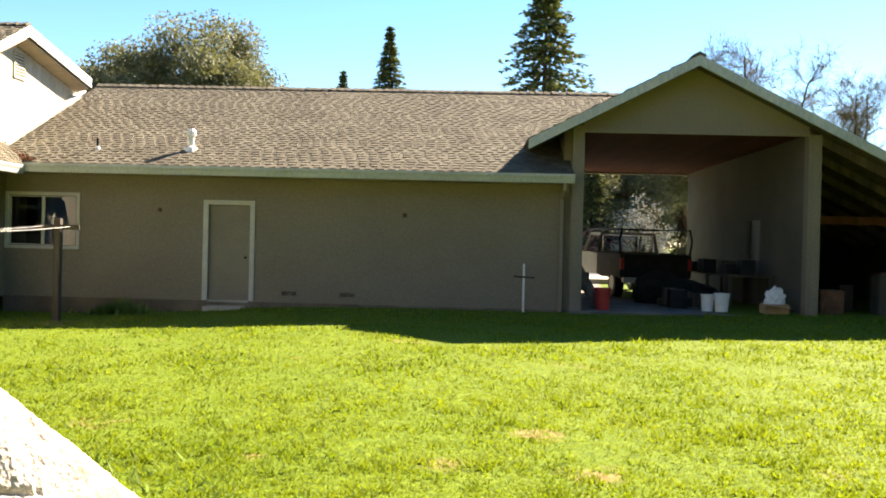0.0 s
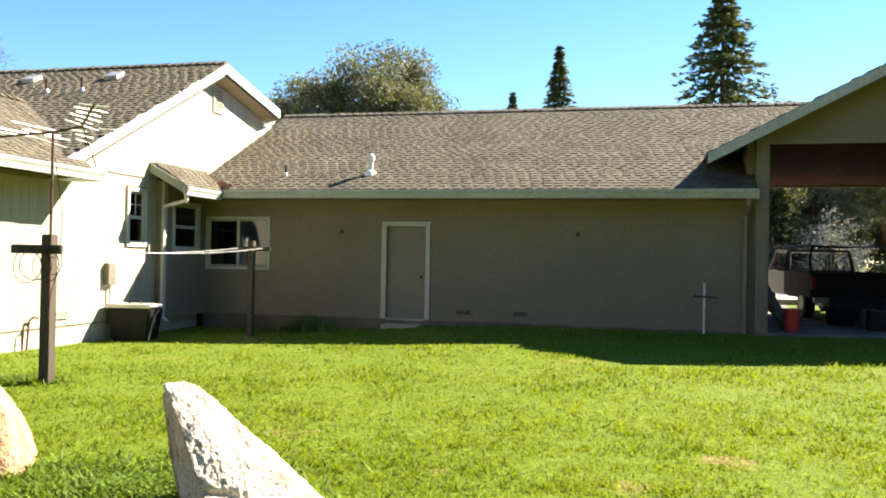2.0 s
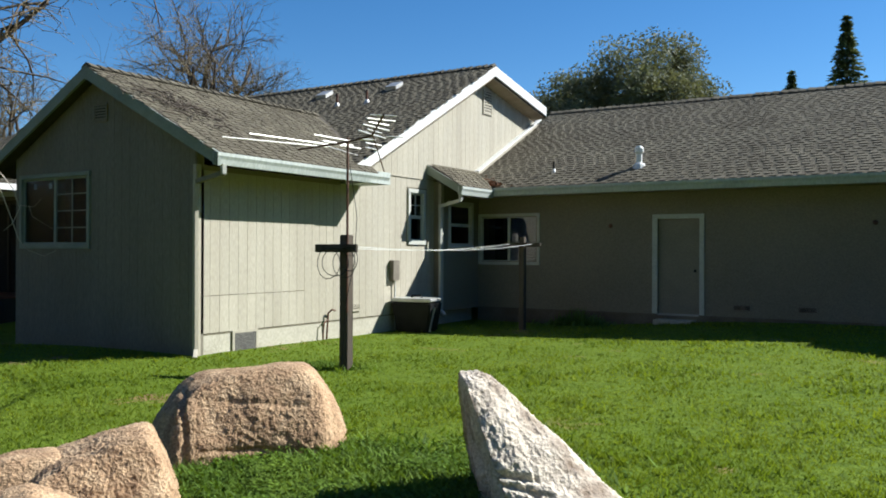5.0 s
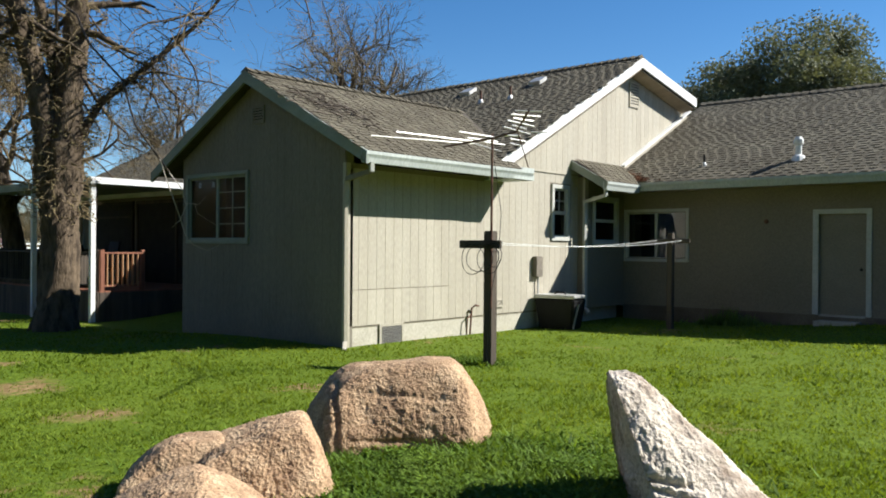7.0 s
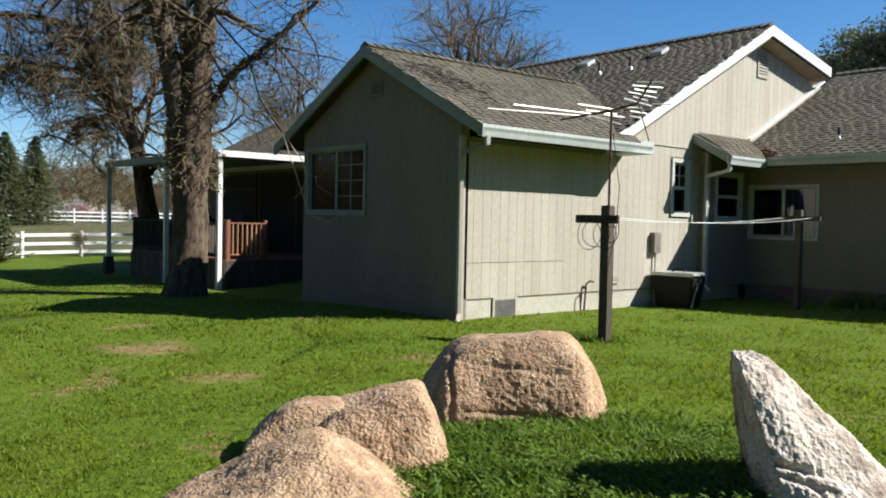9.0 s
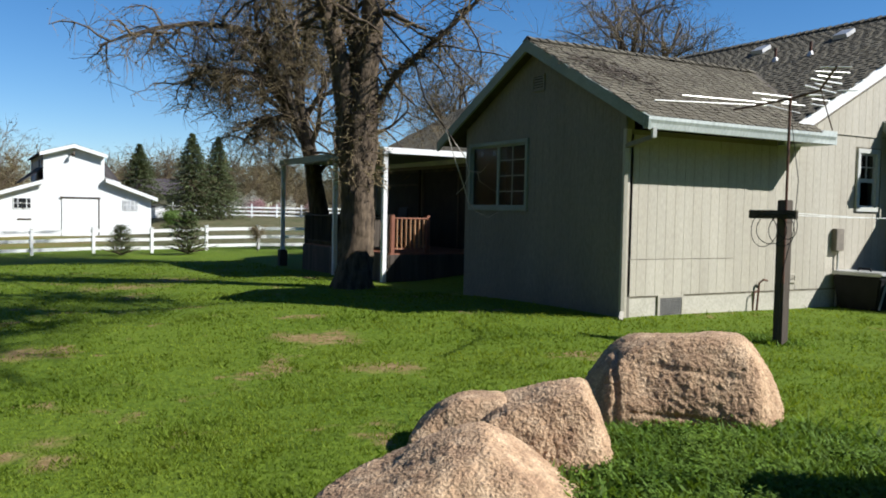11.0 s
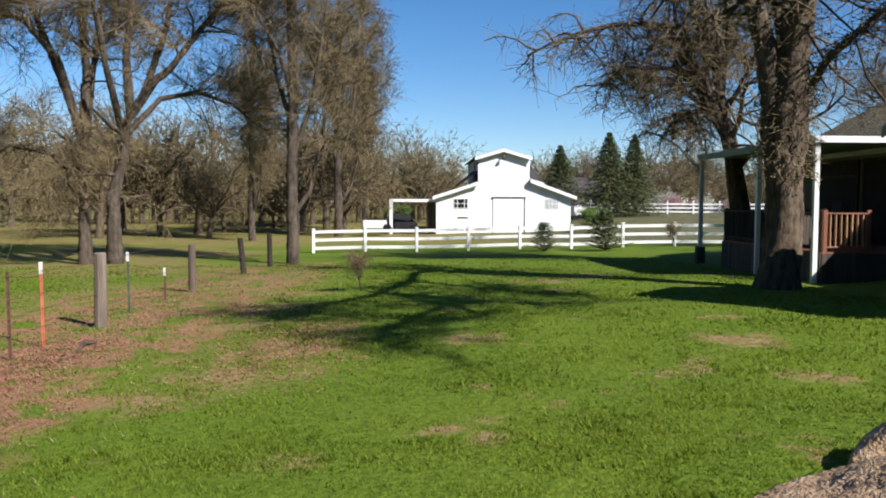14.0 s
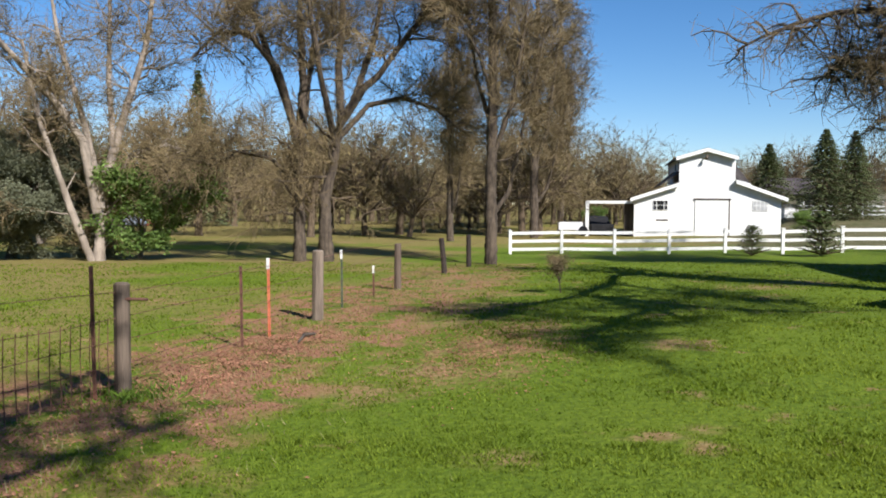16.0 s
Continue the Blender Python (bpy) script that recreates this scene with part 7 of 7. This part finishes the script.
pb = plant_tree("blossom_tree", leafy_tree(16, (1.4, 0.12), 6, 2.0, 0.10, 12, (0.4, 1.0), (5, 4), 0.2, 0.4, tall=4.4), on(-11.6, 45), "pale blossoming tree beyond the bay", group="blossom trees", mats=(BARK, TWIG, PALEBLOOM))
for yaw, d, s in ((74.1, 92, 0.66), (73.3, 92, 0.70), (70.9, 90, 0.55)):
    again(pb, *polar(yaw, d), yaw * 23, s)
again(fir, *polar(-8.0, 46), 30, 0.9, "dark green conifer beyond the bay")
sap = plant_tree("sapling", bare_tree(77, (0.9, 0.03), 9, 0.8, (6, 5, 5), (0.25, 0.8), 0.2, 0.15, 8, 0.05, tall=1.0), on(94.05, 18.2), "thin bare sapling on the lawn", "sapling", mats=(DARKBARK, TWIG, TWIG))
again(sap, *polar(72.8, 38.5), 20, 1.3, "thin bare sapling by the white fence")

# unseen trees added behind the camera; they block sky light and close the place
backing = plant_tree("evergreen_oak", leafy_tree(3, (4.4, 0.4), 9, 3.6, 0.20, 45, (0.35, 1.2), blob=0.5, tall=13.8), on(205, 34), "rounded evergreen oak added out of view to block sky light", group="evergreen oaks", mats=(BARK, TWIG, LEAF), size=1.4)
for i in range(16):
    yaw = 146 + 172 * i / 15
    again(backing if i % 3 else spread_oak, *polar(yaw, 27 + 9 * rf.random()), rf.uniform(0, 360), rf.uniform(1.3, 1.7) if yaw < 262 else rf.uniform(0.8, 1.0))

# unseen tree and limb, added to shade the ground by the wire fence
shadow_oak = again(tall_oak, 6.6, 4.2, 75, 0.85)
inv = shadow_oak.matrix_basis.inverted()
arm, fine, bloom, ro = Mesh(), Mesh(), Mesh(), random.Random(12)
for pts, rd in (([(6.6, 4.2, 5.5), (4.6, 4.2, 8.8), (2.6, 4.0, 9.8), (0.8, 3.8, 10.4)], 0.16), ([(4.6, 4.2, 8.8), (3.4, 5.0, 9.6), (2.2, 5.6, 10.0)], 0.10)):
    arm.tube(pts, [rd * (1 - 0.7 * i / (len(pts) - 1)) for i in range(len(pts))], 7, cap=False)
    side_growth(arm, fine, bloom, pts, rd, 1.5, ro, 20, 9, 0.4)
part("overhanging_limb", turned(arm, inv), DARKBARK, shadow_oak, "unseen high limb added to shade the ground")
part("limb_twig_mass", turned(fine, inv), TWIG, shadow_oak, kind="stuff")
part("limb_bud_mass", turned(bloom, inv), BUD, shadow_oak, kind="stuff")

# low weeds by the garage wall
wd = Mesh()
rw2 = random.Random(6)
for i in range(420):
    x, y = rw2.gauss(-7.35, 0.42), 17.35 + rw2.gauss(0, 0.12)
    z, h, a = GZ(x, y), rw2.uniform(0.12, 0.5) * max(0.3, 1 - abs(x + 7.35)), rw2.random() * 6.28
    wd.add([(x - 0.02 * math.cos(a), y - 0.02 * math.sin(a), z), (x + 0.02 * math.cos(a), y + 0.02 * math.sin(a), z), (x + 0.12 * math.cos(a + 1), y + 0.12 * math.sin(a + 1), z + h)], [(0, 1, 2)])
solo("weeds", wd, GREENLEAF, "low weeds at the foot of the garage wall", "weeds", kind="stuff")


# ---- grass and fallen leaves ----
def blades(name, xs, ys, hs, ws, mat, label, lean=0.5, seed=1):
    """One mesh of single grass blades."""
    rng = np.random.RandomState(seed)
    n = len(xs)
    zs = np.array([GZ(x, y) for x, y in zip(xs, ys)])
    a, b = rng.rand(n) * 6.283, rng.rand(n) * 6.283
    dx, dy = np.cos(a) * ws, np.sin(a) * ws
    tx, ty = np.cos(b) * hs * lean, np.sin(b) * hs * lean
    v = np.empty((n, 3, 3))
    v[:, 0] = np.stack([xs - dx, ys - dy, zs - 0.01], 1)
    v[:, 1] = np.stack([xs + dx, ys + dy, zs - 0.01], 1)
    v[:, 2] = np.stack([xs + tx, ys + ty, zs + hs], 1)
    me = bpy.data.meshes.new(name)
    me.vertices.add(3 * n)
    me.vertices.foreach_set("co", v.ravel())
    me.loops.add(3 * n)
    me.loops.foreach_set("vertex_index", np.arange(3 * n, dtype=np.int32))
    me.polygons.add(n)
    me.polygons.foreach_set("loop_start", np.arange(0, 3 * n, 3, dtype=np.int32))
    me.update(calc_edges=True)
    me.materials.append(mat)
    return tagged(new(name, me), label, "grass", kind="stuff")


def free(x, y):
    """Open lawn: not under a building."""
    return ~(((x < -10.1) & (y > 9.0)) | (y > 17.4) | ((x < -19.5) & (y > 9.3)))


GRASS = material("grass_blades", (0.112, 0.172, 0.013), (0.172, 0.228, 0.021), 0.7, 0.8, 25, 0.0, vary=0.26, island=True, spec=0.2, thru=0.5)
TALLGRASS = material("tall_grass", (0.08, 0.145, 0.016), (0.14, 0.215, 0.028), 0.7, 1.5, 25, 0.0, vary=0.35, island=True, spec=0.2, thru=0.4)
rg = np.random.RandomState(3)
N = 760000
d = np.exp(rg.uniform(math.log(2.0), math.log(32.0), N))
ang = np.radians(rg.uniform(-36, 138, N))
d[:90000] = 7.0 * np.sqrt(rg.rand(90000))
d[90000:112000] = 2.3 * np.sqrt(rg.rand(22000))
ang[:112000] = rg.rand(112000) * 6.2832
gx, gy = -0.1 - d * np.sin(ang), 0.1 + d * np.cos(ang)
patch = np.array([noise.noise((x * 0.9, y * 0.9, 3.3)) + 0.6 * noise.noise((x * 3.1, y * 3.1, 8.1)) + 0.5 * noise.noise((x * 9.0, y * 9.0, 2.1)) for x, y in zip(gx, gy)])
belt = (gy < -3.0 + 0.8 * patch) & (gy > -7.5)
for px, py, r in SPOTS:
    belt |= (np.hypot(gx - px, gy - py) / r + 0.9 * patch) < 0.5
drift = (gx < -7.9 - 0.4 * patch) & (gx > -12.6 - 0.5 * patch) & (gy < -4.15 + 0.5 * patch) & (gy > -5.6)
ok = free(gx, gy) & (~drift | (rg.rand(N) < 0.15)) & (~belt | (rg.rand(N) < 0.46)) & (rg.rand(N) < 0.78 + 0.4 * patch)
gx, gy, d, patch = gx[ok], gy[ok], d[ok], patch[ok]
k = len(gx)
clump = np.array([1 + 2.2 * max(0.0, noise.noise((x * 6.5, y * 6.5, 6.6)) - 0.02) + 0.8 * max(0.0, noise.noise((x * 2.1, y * 2.1, 9.4))) if q < 20 else 1.2 for x, y, q in zip(gx, gy, d)])
blades("grass", gx, gy, rg.uniform(0.009, 0.023, k) * (1 + 0.8 * np.clip(patch, -0.6, 1)) * (0.8 + d / 40) * clump, rg.uniform(0.004, 0.0075, k) * (0.6 + d / 6), GRASS, "short bright green lawn grass", 0.95, 4)
M2 = 9000
cx = np.concatenate([rg.normal(-3.6, 0.75, M2), rg.normal(-2.4, 0.5, M2 // 2), rg.normal(-4.6, 0.7, M2 // 3), rg.normal(-7.75, 0.3, 900), rg.normal(-7.9, 0.3, 500)])
cy = np.concatenate([rg.normal(4.0, 0.6, M2), rg.normal(3.9, 0.4, M2 // 2), rg.normal(4.1, 0.5, M2 // 3), rg.normal(9.15, 0.16, 900), rg.normal(-5.0, 0.3, 500)])
k = len(cx)
blades("tall_grass", cx, cy, rg.uniform(0.03, 0.10, k), rg.uniform(0.012, 0.024, k), TALLGRASS, "taller green weeds between the boulders", 1.2, 5)
# leafy weeds among the boulders
wl, rl = Mesh(), random.Random(31)
for i in range(4200):
    x, y = (rl.gauss(-3.5, 0.75), rl.gauss(4.05, 0.55)) if i % 3 else (rl.gauss(-2.4, 0.5), rl.gauss(3.8, 0.45))
    if noise.noise((x * 2.2, y * 2.2, 5.0)) < -0.12:
        continue
    tall = rl.uniform(0.03, 0.09) * (1.2 + noise.noise((x * 3.5, y * 3.5, 1.0)))
    for _ in range(9):
        h = rl.random()
        p = Vector((x + rl.gauss(0, 0.03), y + rl.gauss(0, 0.03), GZ(x, y) + tall * h))
        a = rl.uniform(0, 6.28)
        u = Vector((math.cos(a), math.sin(a), rl.uniform(-0.5, 0.5))) * rl.uniform(0.010, 0.022)
        v = Vector((-math.sin(a), math.cos(a), rl.uniform(-0.4, 0.4))) * rl.uniform(0.006, 0.013)
        wl.add([p - u, p + v, p + u, p - v], [(0, 1, 2, 3)])
solo("broadleaf_weeds", wl, TALLGRASS, "leafy green weeds among the boulders", "weeds", kind="stuff")
# pale dry tufts along the wire fence
M3 = 7000
cx, cy = rg.uniform(-26, -3, M3), rg.normal(-4.6, 0.9, M3)
blades("dry_grass", cx, cy, rg.uniform(0.03, 0.08, M3), rg.uniform(0.003, 0.007, M3), material("dry_grass", (0.13, 0.135, 0.05), (0.21, 0.195, 0.085), 0.9, 1, 20, 0, vary=0.3, island=True), "thin pale grass along the wire fence", 0.8, 6)
# fallen leaves
M4 = 20000
lx, ly = -2.5 - np.abs(rg.normal(0, 9.0, M4)), rg.normal(-5.0, 0.85, M4)
lx[:3600], ly[:3600] = rg.normal(-11.3, 1.3, 3600), rg.normal(-1.7, 0.55, 3600)
lx[-6500:], ly[-6500:] = rg.uniform(-12.6, -7.9, 6500), rg.normal(-4.72, 0.34, 6500)
lm = Mesh()
rr = rg.rand(M4, 4)
for x, y, (p, q, s, h) in zip(lx, ly, rr):
    z, r, a = GZ(x, y) + 0.006 + 0.012 * h, 0.010 + 0.014 * s, p * 6.28
    c, e = r * math.cos(a), r * math.sin(a)
    lm.add([(x - c, y - e, z), (x + e * 0.6, y - c * 0.6, z + 0.012 * q), (x + c, y + e, z + 0.012 * h), (x - e * 0.6, y + c * 0.6, z + 0.008)], [(0, 1, 2, 3)])
solo("leaf_litter", lm, material("fallen_leaves", (0.18, 0.080, 0.045), (0.34, 0.170, 0.098), 0.9, 3, 30, 0, vary=0.4, island=True), "brown fallen leaves along the wire fence", "leaves", kind="stuff")


# ---- single shingles, last ----
for parent, data, m in LATER:
    ob = new(data.name.split(".")[0], data)
    if not data.materials:
        data.materials.append(SHINGLE)
    ob.parent = parent
    ob.matrix_parent_inverse = Matrix.Translation(-BASE[parent])
    ob.matrix_basis = m
